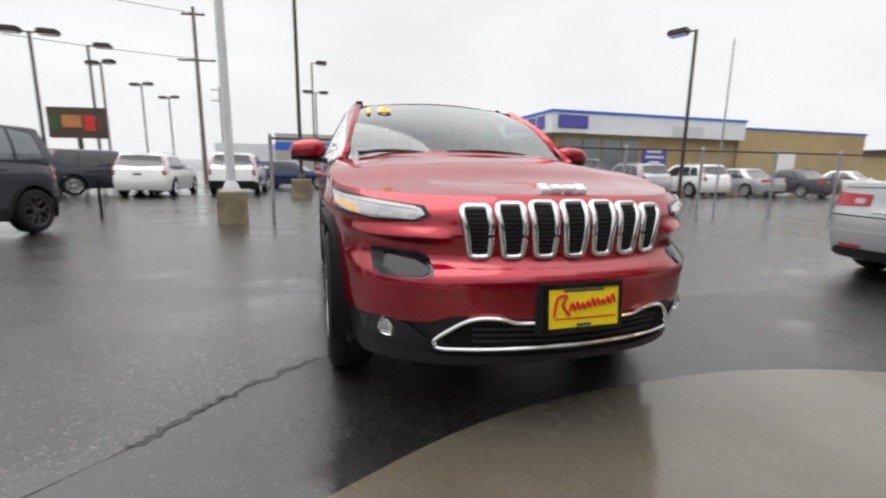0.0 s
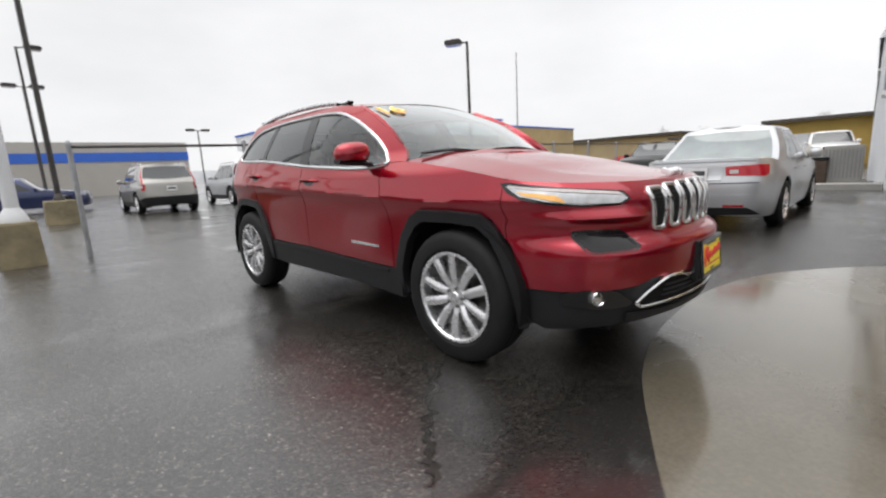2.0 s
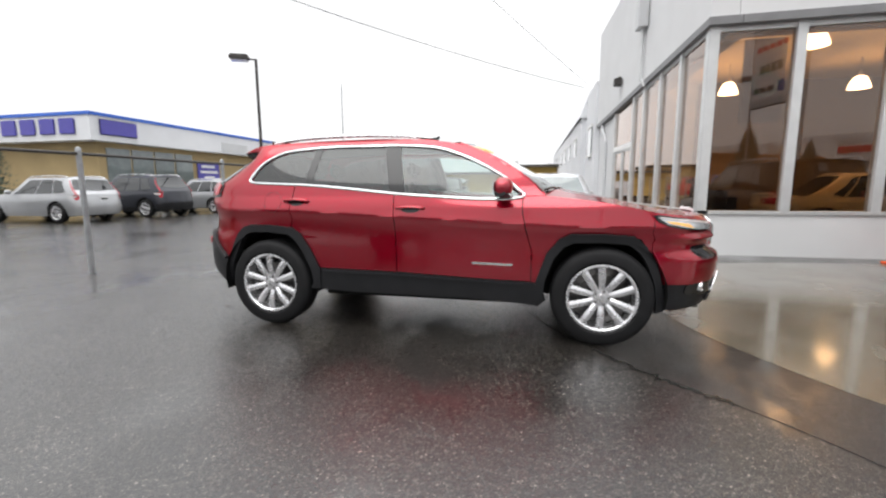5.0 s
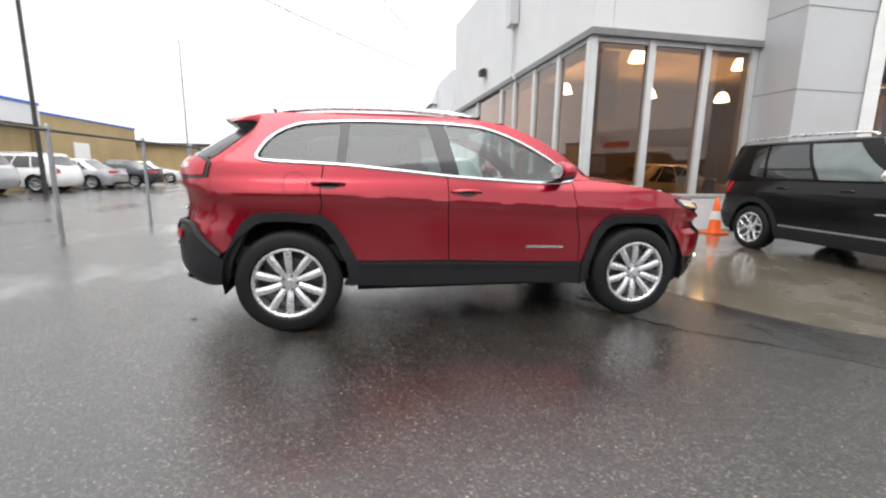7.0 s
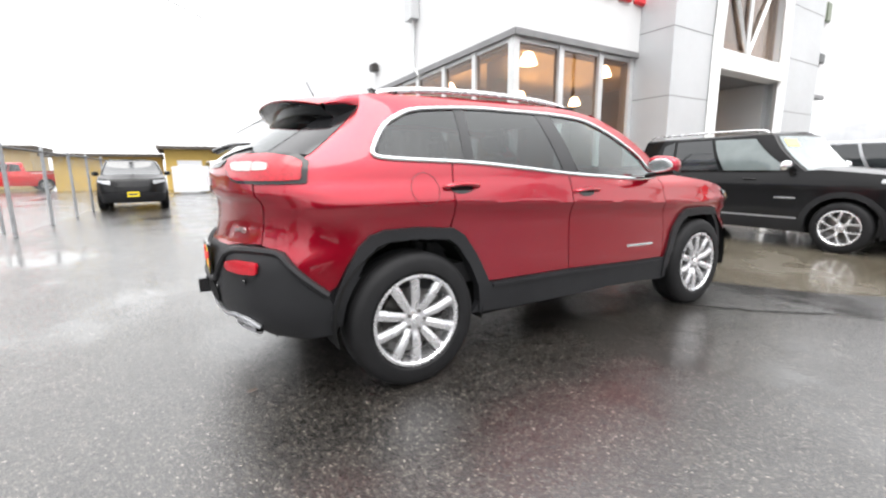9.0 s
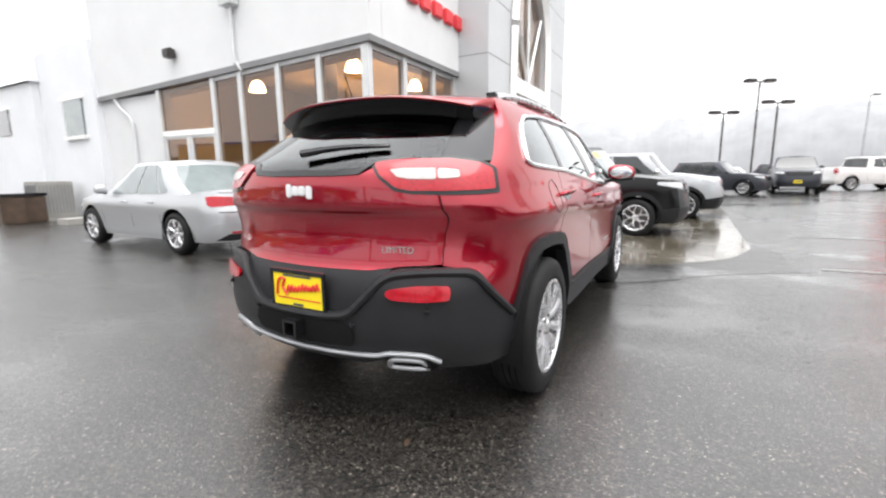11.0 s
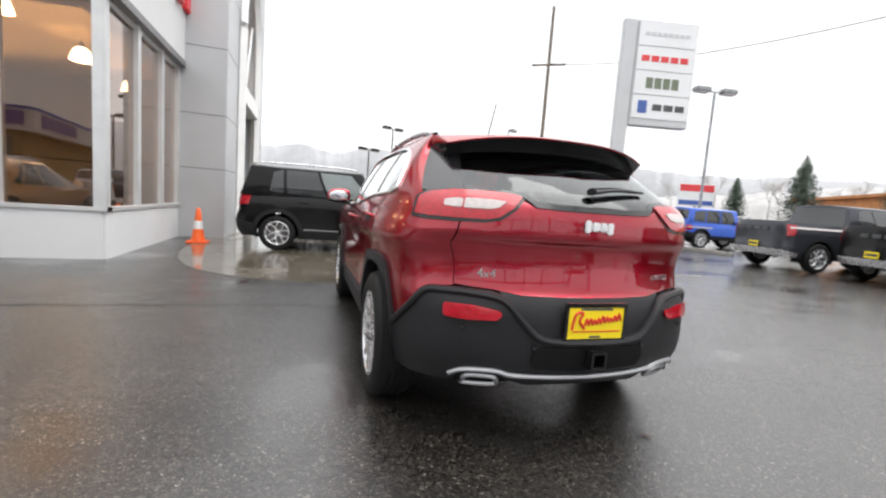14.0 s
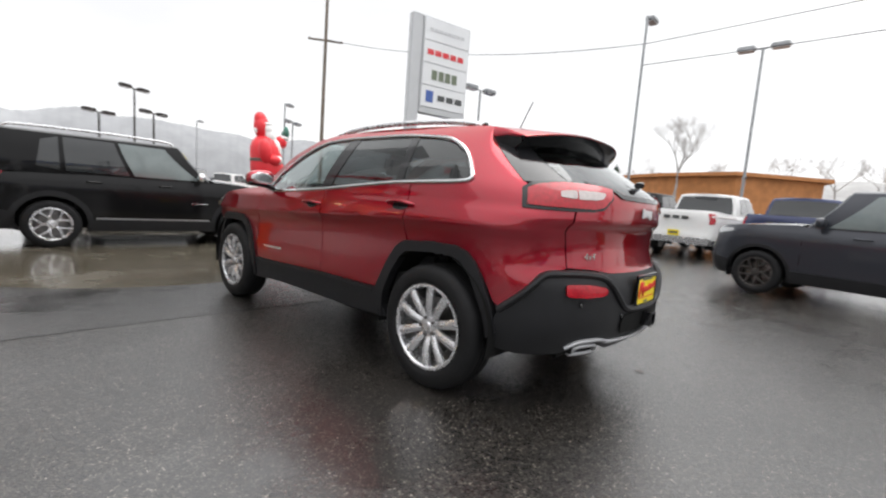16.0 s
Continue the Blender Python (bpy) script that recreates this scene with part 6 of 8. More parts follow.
def crack(pts, w):
    rng = random.Random(len(pts) * 7 + int(w * 1000))
    p = spline(pts, 9)
    bm_ = bmesh.new()
    lo, hi = [], []
    for i, (x, y) in enumerate(p):
        d = p[min(i + 1, len(p) - 1)] - p[max(i - 1, 0)]
        nx, ny = -d[1] / (np.hypot(*d) + 1e-9), d[0] / (np.hypot(*d) + 1e-9)
        k, j = w * rng.uniform(0.2, 1.0), rng.uniform(-w, w)
        lo.append(bm_.verts.new((x + nx * (j - k), y + ny * (j - k), 0.0045)))
        hi.append(bm_.verts.new((x + nx * (j + k), y + ny * (j + k), 0.0045)))
    for i in range(len(p) - 1):
        bm_.faces.new((lo[i], lo[i + 1], hi[i + 1], hi[i]))
    return bm_


for pts, w in (([tuple(p) for p in seam[3::3]], 0.003), ([(1.30, -0.97), (1.44, -1.16), (1.62, -1.36), (1.80, -1.52), (1.95, -1.66)], 0.026)):
    structure(part("asphalt_crack", crack(pts, w), CRACK, smooth=False), "dark crack in the wet asphalt", "ground")
bm = bmesh.new()
for x0, y0, x1, y1 in ((3.0, -3.0, 3.3, -7.0), (6.2, -3.2, 6.5, -7.2)):
    bm.faces.new([bm.verts.new(c) for c in ((x0, y0, 0.005), (x0 + 0.1, y0, 0.005), (x1 + 0.1, y1, 0.005), (x1, y1, 0.005))])
structure(part("parking_line", bm, LINEPAINT, smooth=False), "worn white parking lines", "road marking")

bm = bmesh.new()
grid_bm(bm, [[(-2.16 + 0.018 * i, -0.50 + 0.005 * i + j * 0.016 * math.sin(math.pi * (0.12 + 0.25 * i)), 0.004 + 0.004 * abs(j)) for j in (-1, 0, 1)] for i in (0, 1, 2, 3)])
tagged(part("fallen_leaf", bm, DARKWOOD), "wet brown fallen leaf on the asphalt", "leaf")

# ---- showroom ----
CX, CY = 3.55, 4.10
LEAN = -0.07


def side_x(y):
    return CX + LEAN * (y - CY)


def strip(name, y0, y1, z0, z1, mat, label, proud=0.0, deep=0.25, z0b=None, parent=None, z1b=None):
    """A length of the side wall, which leans off square; z0b, z1b: heights at its far end."""
    bm_ = bmesh.new()
    A = [(side_x(y0) - proud, y0), (side_x(y1) - proud, y1), (side_x(y1) + deep, y1), (side_x(y0) + deep, y0)]
    lo = [bm_.verts.new((x, y, z)) for (x, y), z in zip(A, (z0, z0b if z0b is not None else z0, z0b if z0b is not None else z0, z0))]
    hi = [bm_.verts.new((x, y, z)) for (x, y), z in zip(A, (z1, z1b if z1b is not None else z1, z1b if z1b is not None else z1, z1))]
    bm_.faces.new(lo[::-1])
    bm_.faces.new(hi)
    for i in range(4):
        bm_.faces.new((lo[i], lo[(i + 1) % 4], hi[(i + 1) % 4], hi[i]))
    ob = part(name, bm_, mat, parent, smooth=False)
    return structure(ob, label, "wall") if parent is None else ob


def head(y):
    return 3.69 - 0.052 * (y - CY)


TOP = 6.75
# Low walls under the glass.
box("wall_front_low", CX - 0.02, 7.25, CY - 0.06, CY + 0.16, 0, 0.70, STUCCO)
structure(bpy.data.objects["wall_front_low"], "white rendered low wall under the showroom glass", "wall")
strip("wall_side_low", CY, 8.4, 0, 0.70, STUCCO, "white rendered low wall under the showroom glass", 0.04, 0.18)
box("sill_front", CX - 0.06, 7.25, CY - 0.09, CY + 0.12, 0.70, 0.755, FRAMEALU)
structure(bpy.data.objects["sill_front"], "pale metal window sill", "sill")
strip("sill_side", CY - 0.09, 8.4, 0.70, 0.755, FRAMEALU, "pale metal window sill", 0.07, 0.1)
# Upper walls.
box("wall_front_upper", CX + 0.32, 7.62, CY - 0.16, CY + 0.2, 3.82, TOP, STUCCO)
structure(bpy.data.objects["wall_front_upper"], "white rendered upper wall over the showroom glass", "wall")
strip("wall_side_upper", CY - 0.16, 12.9, 3.82, TOP, STUCCO, "white rendered upper wall over the showroom glass", 0.10, 0.3, z0b=3.37, z1b=6.45)
box("soffit_front", CX + 0.37, 7.62, CY - 0.18, CY + 0.25, 3.70, 3.82, TRIMGREY)
structure(bpy.data.objects["soffit_front"], "grey soffit strip above the windows", "trim")
strip("soffit_side", CY - 0.18, 12.9, 3.70, 3.82, TRIMGREY, "grey soffit strip above the windows", 0.12, 0.35, z0b=3.25, z1b=3.37)
strip("wall_side_far", 10.45, 12.9, 0, 3.30, STUCCO, "white rendered wall with a downpipe", 0.0, 0.3, z1b=3.28)
strip("wall_side_end", 12.6, 12.9, 0, 6.4, STUCCO, "white rendered end wall", -0.02, 3.0)


def window(name, x0, x1, y0, y1, z0, z1, axis):
    """A framed pane; axis: the way that it runs."""
    w = structure(thing(name, "showroom window in a pale metal frame", "window", kind="structure"), "showroom window in a pale metal frame", "window")
    if axis == "x":
        box("window_frame", x0 - 0.07, x0 + 0.07, y0 - 0.075, y0 + 0.075, 0.755, 3.70, FRAMEALU, w)
        pane = box("pane", x0 + 0.07, x1 - 0.07, y0 - 0.006, y0 + 0.006, z0, z1, SHOWGLASS, w)
        box("head_rail", x0 + 0.07, x1 - 0.07, y0 - 0.04, y0 + 0.04, z1 - 0.06, z1 + 0.03, FRAMEALU, w)
    else:
        hz = head(y0)
        strip("window_frame", y0 - 0.06, y0 + 0.06, 0.755, hz, FRAMEALU, "", 0.06, 0.08, parent=w)
        pane = strip("pane", y0 + 0.06, y1 - 0.06, z0, z1, SHOWGLASS, "", 0.004, 0.008, parent=w, z1b=head(y1) - 0.01)
        strip("head_rail", y0 + 0.06, y1 - 0.06, z1 - 0.06, z1 + 0.02, FRAMEALU, "", 0.03, 0.05, parent=w, z0b=head(y1) - 0.07, z1b=head(y1) + 0.01)
    pane.visible_shadow = False
    return w


xs = [CX + 0.02, 4.80, 6.05, 7.14, 7.62]
for i in range(3):
    window(f"window_{i + 1}", xs[i], xs[i + 1], CY, CY, 0.755, 3.68, "x")
box("window_frame_end", 7.07, 7.21, CY - 0.075, CY + 0.075, 0.755, 3.70, FRAMEALU)
structure(bpy.data.objects["window_frame_end"], "pale metal window post", "window frame")
box("wall_front_return", 7.21, 7.75, CY - 0.05, CY + 0.2, 0, 3.70, PANELGREY)
structure(bpy.data.objects["wall_front_return"], "grey panel beside the window", "wall")
ys = [CY + 0.02, 5.24, 6.36, 7.50, 8.40, 10.40]
for i in range(4):
    window(f"window_{i + 4}", 0, 0, ys[i], ys[i + 1], 0.755, head(ys[i]) - 0.01, "y")
# Glass door bay with a transom.
dw = structure(thing("door_1", "glazed double doors with a transom pane", "door", kind="structure"), "glazed double doors with a transom pane", "door")
strip("jamb", 8.34, 8.46, 0, head(8.4), FRAMEALU, "", 0.06, 0.08, parent=dw)
strip("jamb", 10.36, 10.48, 0, head(10.4), FRAMEALU, "", 0.06, 0.08, parent=dw)
strip("transom_bar", 8.46, 10.36, 2.20, 2.34, WHITETRIM, "", 0.06, 0.08, parent=dw)
strip("transom_pane", 8.46, 10.36, 2.34, head(8.46), SHOWGLASS, "", 0.004, 0.008, parent=dw, z1b=head(10.36)).visible_shadow = False
for y0, y1 in ((8.46, 9.38), (9.44, 10.36)):
    lf = strip("door_leaf", y0 + 0.08, y1 - 0.08, 0.25, 2.16, SHOWGLASS, "", 0.004, 0.008, parent=dw)
    lf.visible_shadow = False
    for a, b, z0, z1 in ((y0, y0 + 0.08, 0.02, 2.20), (y1 - 0.08, y1, 0.02, 2.20), (y0 + 0.08, y1 - 0.08, 0.02, 0.25), (y0 + 0.08, y1 - 0.08, 2.14, 2.20)):
        strip("leaf_rail", a, b, z0, z1, FRAMEALU, "", 0.03, 0.05, parent=dw)
strip("centre_post", 9.38, 9.44, 0, 2.2, FRAMEALU, "", 0.05, 0.06, parent=dw)

# Pier, entrance portal and the far bay.
PX0, PX1, PY = 7.22, 8.80, 3.10
box("wall_pier", PX0, PX1, PY, 4.4, 0, 9.4, PANELGREY)
structure(bpy.data.objects["wall_pier"], "tall silver-grey panelled pier beside the entrance", "wall")
box("wall_pier_far", 12.55, 14.9, PY, 5.4, 0, 9.4, PANELGREY)
structure(bpy.data.objects["wall_pier_far"], "tall silver-grey panelled pier beyond the entrance", "wall")
bm = bmesh.new()
for z in (1.55, 2.75, 4.2, 5.6, 7.0):
    box_bm(bm, PX0 - 0.004, PX1 + 0.002, PY - 0.004, 4.39, z, z + 0.02)
    box_bm(bm, 12.6, 14.904, PY - 0.004, 5.0, z, z + 0.02)
structure(part("panel_joint", bm, TRIMGREY, smooth=False), "dark joints between the metal panels", "wall joint")
# The wall over the opening, with an arch cut out of it.
arch_c, arch_r, spring, lintel = 10.67, 1.60, 5.3, 3.95
ring = [(arch_c + arch_r * math.cos(t), spring + arch_r * 1.25 * math.sin(t)) for t in np.linspace(0, math.pi, 25)]
bm = bmesh.new()
outer = [(12.55, lintel + 0.1), (12.55, 9.4), (8.80, 9.4), (8.80, lintel + 0.1)]
loop = [(12.27, lintel + 0.1)] + ring + [(9.07, lintel + 0.1)]
front = [bm.verts.new((x, PY + 0.02, z)) for x, z in outer + loop[::-1]]
bm.faces.new(front)
back = [bm.verts.new((x, PY + 0.45, z)) for x, z in outer + loop[::-1]]
for i in range(len(front)):
    j = (i + 1) % len(front)
    bm.faces.new((front[i], front[j], back[j], back[i]))
structure(part("wall_portal", bm, PANELGREY, smooth=False), "grey panelled wall over the arched entrance", "wall")
portal = structure(thing("entrance_arch", "white arched entrance frame with radiating glazing bars", "door frame", kind="structure"), "white arched entrance frame with radiating glazing bars", "door frame")
path = [(12.42, PY - 0.03, 0.0), (12.42, PY - 0.03, lintel), (12.35, PY - 0.03, spring)] + [(arch_c + 1.68 * math.cos(t), PY - 0.03, spring + 2.1 * math.sin(t)) for t in np.linspace(0.06, math.pi - 0.06, 21)] + [(8.99, PY - 0.03, spring), (8.92, PY - 0.03, lintel), (8.92, PY - 0.03, 0.0)]
tube("arch_trim", path, 0.15, WHITETRIM, portal, sides=4)
box("lintel", 8.86, 12.48, PY - 0.12, PY + 0.3, 3.50, 3.95, WHITETRIM, portal, bevel=0.01)
for x1, z1 in ((9.35, 6.3), (arch_c, 7.2), (11.99, 6.3)):
    tube("glazing_bar", [(arch_c, PY + 0.10, lintel), (x1, PY + 0.10, z1)], 0.055, FRAMEALU, portal, sides=4)
box("arch_pane", 9.0, 12.35, PY + 0.16, PY + 0.18, lintel, 7.4, SHOWGLASS, portal)
box("wall_entrance_left", 8.80, 9.05, PY + 0.3, 5.4, 0, 3.6, PANELGREY)
structure(bpy.data.objects["wall_entrance_left"], "grey reveal of the entrance", "wall")
box("wall_entrance_right", 12.3, 12.55, PY + 0.3, 5.4, 0, 3.6, PANELGREY)
structure(bpy.data.objects["wall_entrance_right"], "grey reveal of the entrance", "wall")
box("ceiling_entrance", 8.80, 12.55, PY + 0.3, 5.4, 3.5, 3.6, TRIMGREY)
structure(bpy.data.objects["ceiling_entrance"], "grey entrance soffit", "ceiling")
ed = structure(thing("door_2", "glazed entrance doors set back in the portal", "door", kind="structure"), "glazed entrance doors set back in the portal", "door")
box("door_pane", 9.05, 12.3, 5.2, 5.22, 0.05, 3.2, SHOWGLASS, ed)
for x in (9.08, 10.1, 11.15, 12.2):
    box("door_post", x, x + 0.10, 5.1, 5.25, 0, 3.4, FRAMEALU, ed)
box("door_head", 9.05, 12.3, 5.1, 5.25, 3.2, 3.35, FRAMEALU, ed)
box("wall_far_bay", 14.9, 17.4, 3.7, 5.4, 3.6, 8.2, STUCCO)
structure(bpy.data.objects["wall_far_bay"], "white fascia bay carrying signs", "wall")
box("soffit_far", 14.9, 17.4, 3.66, 5.4, 3.48, 3.6, TRIMGREY)
structure(bpy.data.objects["soffit_far"], "grey soffit under the far bay", "trim")
box("wall_far_low", 14.9, 17.2, 5.4, 5.6, 0, 3.6, STUCCO)
structure(bpy.data.objects["wall_far_low"], "white wall under the far bay", "wall")


def bars_sign(name, label, m, mat, widths, h, gap, depth=0.10):
    """A channel-letter sign, its letters as plain blocks."""
    bm_ = bmesh.new()
    x = -(sum(widths) + gap * (len(widths) - 1)) / 2
    for w in widths:
        box_bm(bm_, x, x + w, -h / 2, h / 2, 0, depth, 0.03)
        x += w + gap
    bm_.transform(m)
    return tagged(part(name, bm_, mat), label, "sign")


bars_sign("wall_sign", "red raised block sign on the white fascia", frame_of(Vector((6.0, CY - 0.16, 4.98)), (1, 0, 0), (0, -1, 0)), SIGNRED, [0.42, 0.42, 0.42, 0.42, 0.38], 0.34, 0.12)
bars_sign("wall_sign", "olive raised block sign on the far fascia", frame_of(Vector((16.1, 3.7, 6.2)), (1, 0, 0), (0, -1, 0)), SIGNOLIVE, [0.30, 0.36, 0.36, 0.36], 0.60, 0.05)
bars_sign("wall_sign", "dark raised block sign on the far fascia", frame_of(Vector((16.1, 3.7, 4.75)), (1, 0, 0), (0, -1, 0)), SIGNDARK, [0.42, 0.42, 0.46], 0.32, 0.08)

# Inside the showroom.
box("floor_showroom", CX + 0.12, 17, CY + 0.2, 14.0, -0.05, 0.10, CARPET)
structure(bpy.data.objects["floor_showroom"], "dark polished showroom floor", "floor")
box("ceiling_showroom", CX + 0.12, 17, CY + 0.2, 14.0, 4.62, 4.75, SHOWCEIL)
structure(bpy.data.objects["ceiling_showroom"], "warm-lit showroom ceiling", "ceiling")
box("wall_showroom_back", CX - 0.3, 17, 13.0, 13.2, 0, 4.62, SHOWWALL)
structure(bpy.data.objects["wall_showroom_back"], "tan showroom back wall", "wall")
box("wall_showroom_end", 14.9, 15.1, 5.4, 13.0, 0, 4.62, SHOWWALL)
structure(bpy.data.objects["wall_showroom_end"], "tan showroom end wall", "wall")
box("roof_showroom", CX + 0.12, 17.2, CY, 13.2, 6.2, 6.4, ROOFDARK)
structure(bpy.data.objects["roof_showroom"], "dark flat roof behind the parapet", "roof")


def pendant(x, y, z):
    lamp = thing("pendant_lamp", "lit opal bell pendant lamp in the showroom", "lamp", pose(x, y, z), "showroom pendants")
    lathe("shade", [(0.02, 0.16), (0.06, 0.17), (0.13, 0.13), (0.19, 0.03), (0.235, -0.10), (0.25, -0.17), (0.235, -0.17), (0.18, 0.02), (0.05, 0.14)], LAMPGLOW, lamp, "glowing opal shade", 24, "z")
    lathe("cap", [(0.001, 0.27), (0.04, 0.27), (0.07, 0.20), (0.09, 0.155), (0.03, 0.15)], GALV, lamp, "", 16, "z")
    tube("rod", [(0, 0, 0.26), (0, 0, 4.62 - z)], 0.012, GALV, lamp, sides=6)
    return lamp


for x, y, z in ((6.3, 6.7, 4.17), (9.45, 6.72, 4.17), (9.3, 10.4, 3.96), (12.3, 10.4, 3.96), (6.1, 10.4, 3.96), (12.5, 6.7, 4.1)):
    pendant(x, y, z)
# Ochre bulkhead just inside the glass, its colour brightened in place of lamplight.
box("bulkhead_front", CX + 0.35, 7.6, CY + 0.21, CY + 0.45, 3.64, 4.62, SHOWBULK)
structure(bpy.data.objects["bulkhead_front"], "ochre bulkhead above the showroom glass, lamplight in its colour", "ceiling")
strip("bulkhead_side", CY + 0.46, 12.5, 3.62, 4.62, SHOWBULK, "ochre bulkhead above the showroom glass, lamplight in its colour", -0.36, 0.60, z0b=3.22)
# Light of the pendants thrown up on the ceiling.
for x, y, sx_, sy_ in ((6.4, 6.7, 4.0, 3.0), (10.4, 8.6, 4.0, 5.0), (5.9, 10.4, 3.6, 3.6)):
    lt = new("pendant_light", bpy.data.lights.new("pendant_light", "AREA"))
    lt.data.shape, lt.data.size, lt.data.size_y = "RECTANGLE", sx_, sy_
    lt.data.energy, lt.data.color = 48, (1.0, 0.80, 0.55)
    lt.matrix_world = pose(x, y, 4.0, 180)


def desk(x, y, heading):
    d = thing("sales_desk", "dark wood sales desk in the showroom", "desk", at(x, y, heading) @ Matrix.Translation((0, 0, 0.10)), "sales desks")
    box("top", -0.8, 0.8, -0.4, 0.4, 0.71, 0.75, DARKWOOD, d, bevel=0.008)
    box("modesty_panel", -0.75, 0.75, 0.30, 0.33, 0.1, 0.71, DARKWOOD, d)
    for sx_ in (-0.74, 0.70):
        box("leg", sx_, sx_ + 0.04, -0.36, 0.36, 0, 0.71, DARKWOOD, d)


def office_chair(x, y, heading):
    c = thing("visitor_chair", "black upholstered visitor chair", "chair", at(x, y, heading) @ Matrix.Translation((0, 0, 0.10)), "visitor chairs")
    box("seat", -0.24, 0.24, -0.24, 0.24, 0.42, 0.50, CLOTH, c, bevel=0.03)
    box("backrest", -0.24, 0.24, 0.20, 0.27, 0.52, 0.95, CLOTH, c, bevel=0.03)
    for a, b in ((-0.22, -0.22), (0.22, -0.22), (-0.22, 0.22), (0.22, 0.22)):
        tube("leg", [(a, b, 0), (a, b, 0.43)], 0.012, GLOSSBLACK, c, sides=6)


for x, y, h in ((4.4, 8.6, 90), (4.5, 11.0, 85), (6.2, 11.6, 10), (11.4, 11.6, 0)):
    desk(x, y, h)
for x, y, h in ((5.2, 8.4, -70), (5.3, 10.8, -90), (6.0, 10.6, 170), (7.2, 5.2, 200), (4.6, 7.2, 30)):
    office_chair(x, y, h)
for z0 in (0,):
    box("banner", 5.15, 5.95, 7.0, 7.06, 2.55, 4.3, DARKWOOD)
    tagged(bpy.data.objects["banner"], "dark hanging banner with green garland", "banner")
    bm = bmesh.new()
    rng = random.Random(4)
    for k in range(60):
        t = k / 60 * 2 * math.pi
        c = Vector((5.58 + 0.24 * math.cos(t), 6.97, 3.35 + 0.24 * math.sin(t)))
        for j in range(3):
            d = Vector((rng.uniform(-1, 1), rng.uniform(-0.6, 0.1), rng.uniform(-1, 1))).normalized()
            tube_bm(bm, [c, c + d * 0.07], 0.010, 4, r2=0.002)
    tagged(part("garland", bm, LEAFGREEN), "green holiday wreath hung on the banner", "wreath")

# Fixtures on the side wall.
def wall_box(y, z):
    b = thing("service_mast", "grey electrical box and conduit on the white wall", "electrical box")
    x = side_x(y) - 0.10
    box("cabinet", x - 0.22, x - 0.005, y - 0.20, y + 0.20, z - 0.02, z + 0.62, SIGNGREY, b, bevel=0.01)
    tube("conduit", spline([(x - 0.08, y, z), (x - 0.08, y, z - 1.1), (x - 0.05, y - 0.02, 3.66), (x + 0.02, y - 0.1, 3.50)], 6), 0.035, FRAMEALU, b)
    return b


wall_box(7.45, 4.85)
fl = thing("flood_light", "small dark wall flood light", "lamp")
yy = 9.55
box("lamp_head", side_x(yy) - 0.32, side_x(yy) - 0.12, yy - 0.13, yy + 0.13, 4.0, 4.2, DARKSTEEL, fl, bevel=0.02)
tube("bracket", [(side_x(yy) - 0.10, yy, 4.18), (side_x(yy) - 0.2, yy, 4.24)], 0.03, DARKSTEEL, fl)
dp = thing("downpipe", "white bent downpipe on the wall", "pipe")
tube("pipe", spline([(side_x(12.2) - 0.08, 12.2, 3.32), (side_x(12.0) - 0.08, 12.0, 3.05), (side_x(11.6) - 0.06, 11.6, 2.7), (side_x(11.55) - 0.06, 11.55, 2.2), (side_x(11.55) - 0.06, 11.55, 0.05)], 5), 0.04, WHITESTEEL, dp)
# The long wing behind, with its gable.
bm = bmesh.new()
wing = [(2.55, 16.2), (2.0, 40.0), (14, 40.0), (14, 16.2)]
prism_bm(bm, wing, 0, 4.1)
structure(part("wall_wing", bm, WHITEWALL, smooth=False), "white wing of the workshop behind", "wall")
bm = bmesh.new()
g = [(2.45, 16.1, 4.1), (2.0, 40.1, 4.1), (2.9, 16.1, 5.3), (2.4, 40.1, 5.3), (7.5, 16.1, 6.8), (7.5, 40.1, 6.8), (14, 16.1, 4.1), (14, 40.1, 4.1)]
v = [bm.verts.new(c) for c in g]
for q in ((0, 1, 3, 2), (2, 3, 5, 4), (4, 5, 7, 6)):
    bm.faces.new([v[i] for i in q])
bm.faces.new((v[0], v[2], v[4], v[6]))
bm.faces.new((v[1], v[7], v[5], v[3]))
structure(part("roof_wing", bm, WHITEWALL, smooth=False), "white gabled roof of the workshop wing", "roof")
box("wall_link", 2.75, 6, 12.9, 16.2, 0, 4.9, WHITEWALL)
structure(bpy.data.objects["wall_link"], "white link wall between showroom and workshop", "wall")
wd = structure(thing("window_8", "small workshop window in a white frame", "window", kind="structure"), "small workshop window in a white frame", "window")
box("pane", 2.70, 2.745, 13.6, 14.7, 2.4, 3.4, FARGLASSPALE, wd)
box("window_frame", 2.68, 2.74, 13.5, 14.8, 3.4, 3.5, WHITETRIM, wd)
box("window_sill", 2.66, 2.74, 13.5, 14.8, 2.3, 2.4, WHITETRIM, wd)
for k in range(6):
    w = structure(thing(f"window_{9 + k}", "workshop window high in the white wall", "window", kind="structure"), "workshop window high in the white wall", "window")
    y = 18 + 3.2 * k
    xw = 2.55 - 0.55 * (y - 16.2) / 23.8
    box("pane", xw - 0.03, xw + 0.02, y, y + 1.5, 2.6, 3.4, FARGLASS, w)
    box("window_frame", xw - 0.05, xw + 0.01, y - 0.08, y + 1.58, 3.4, 3.48, WHITETRIM, w)
ac = thing("air_conditioner", "grey slatted outdoor cooling unit", "air conditioner", pose(2.05, 14.6, 0))
box("casing", -0.42, 0.42, -0.42, 0.42, 0.12, 1.10, KERB, ac, bevel=0.02)
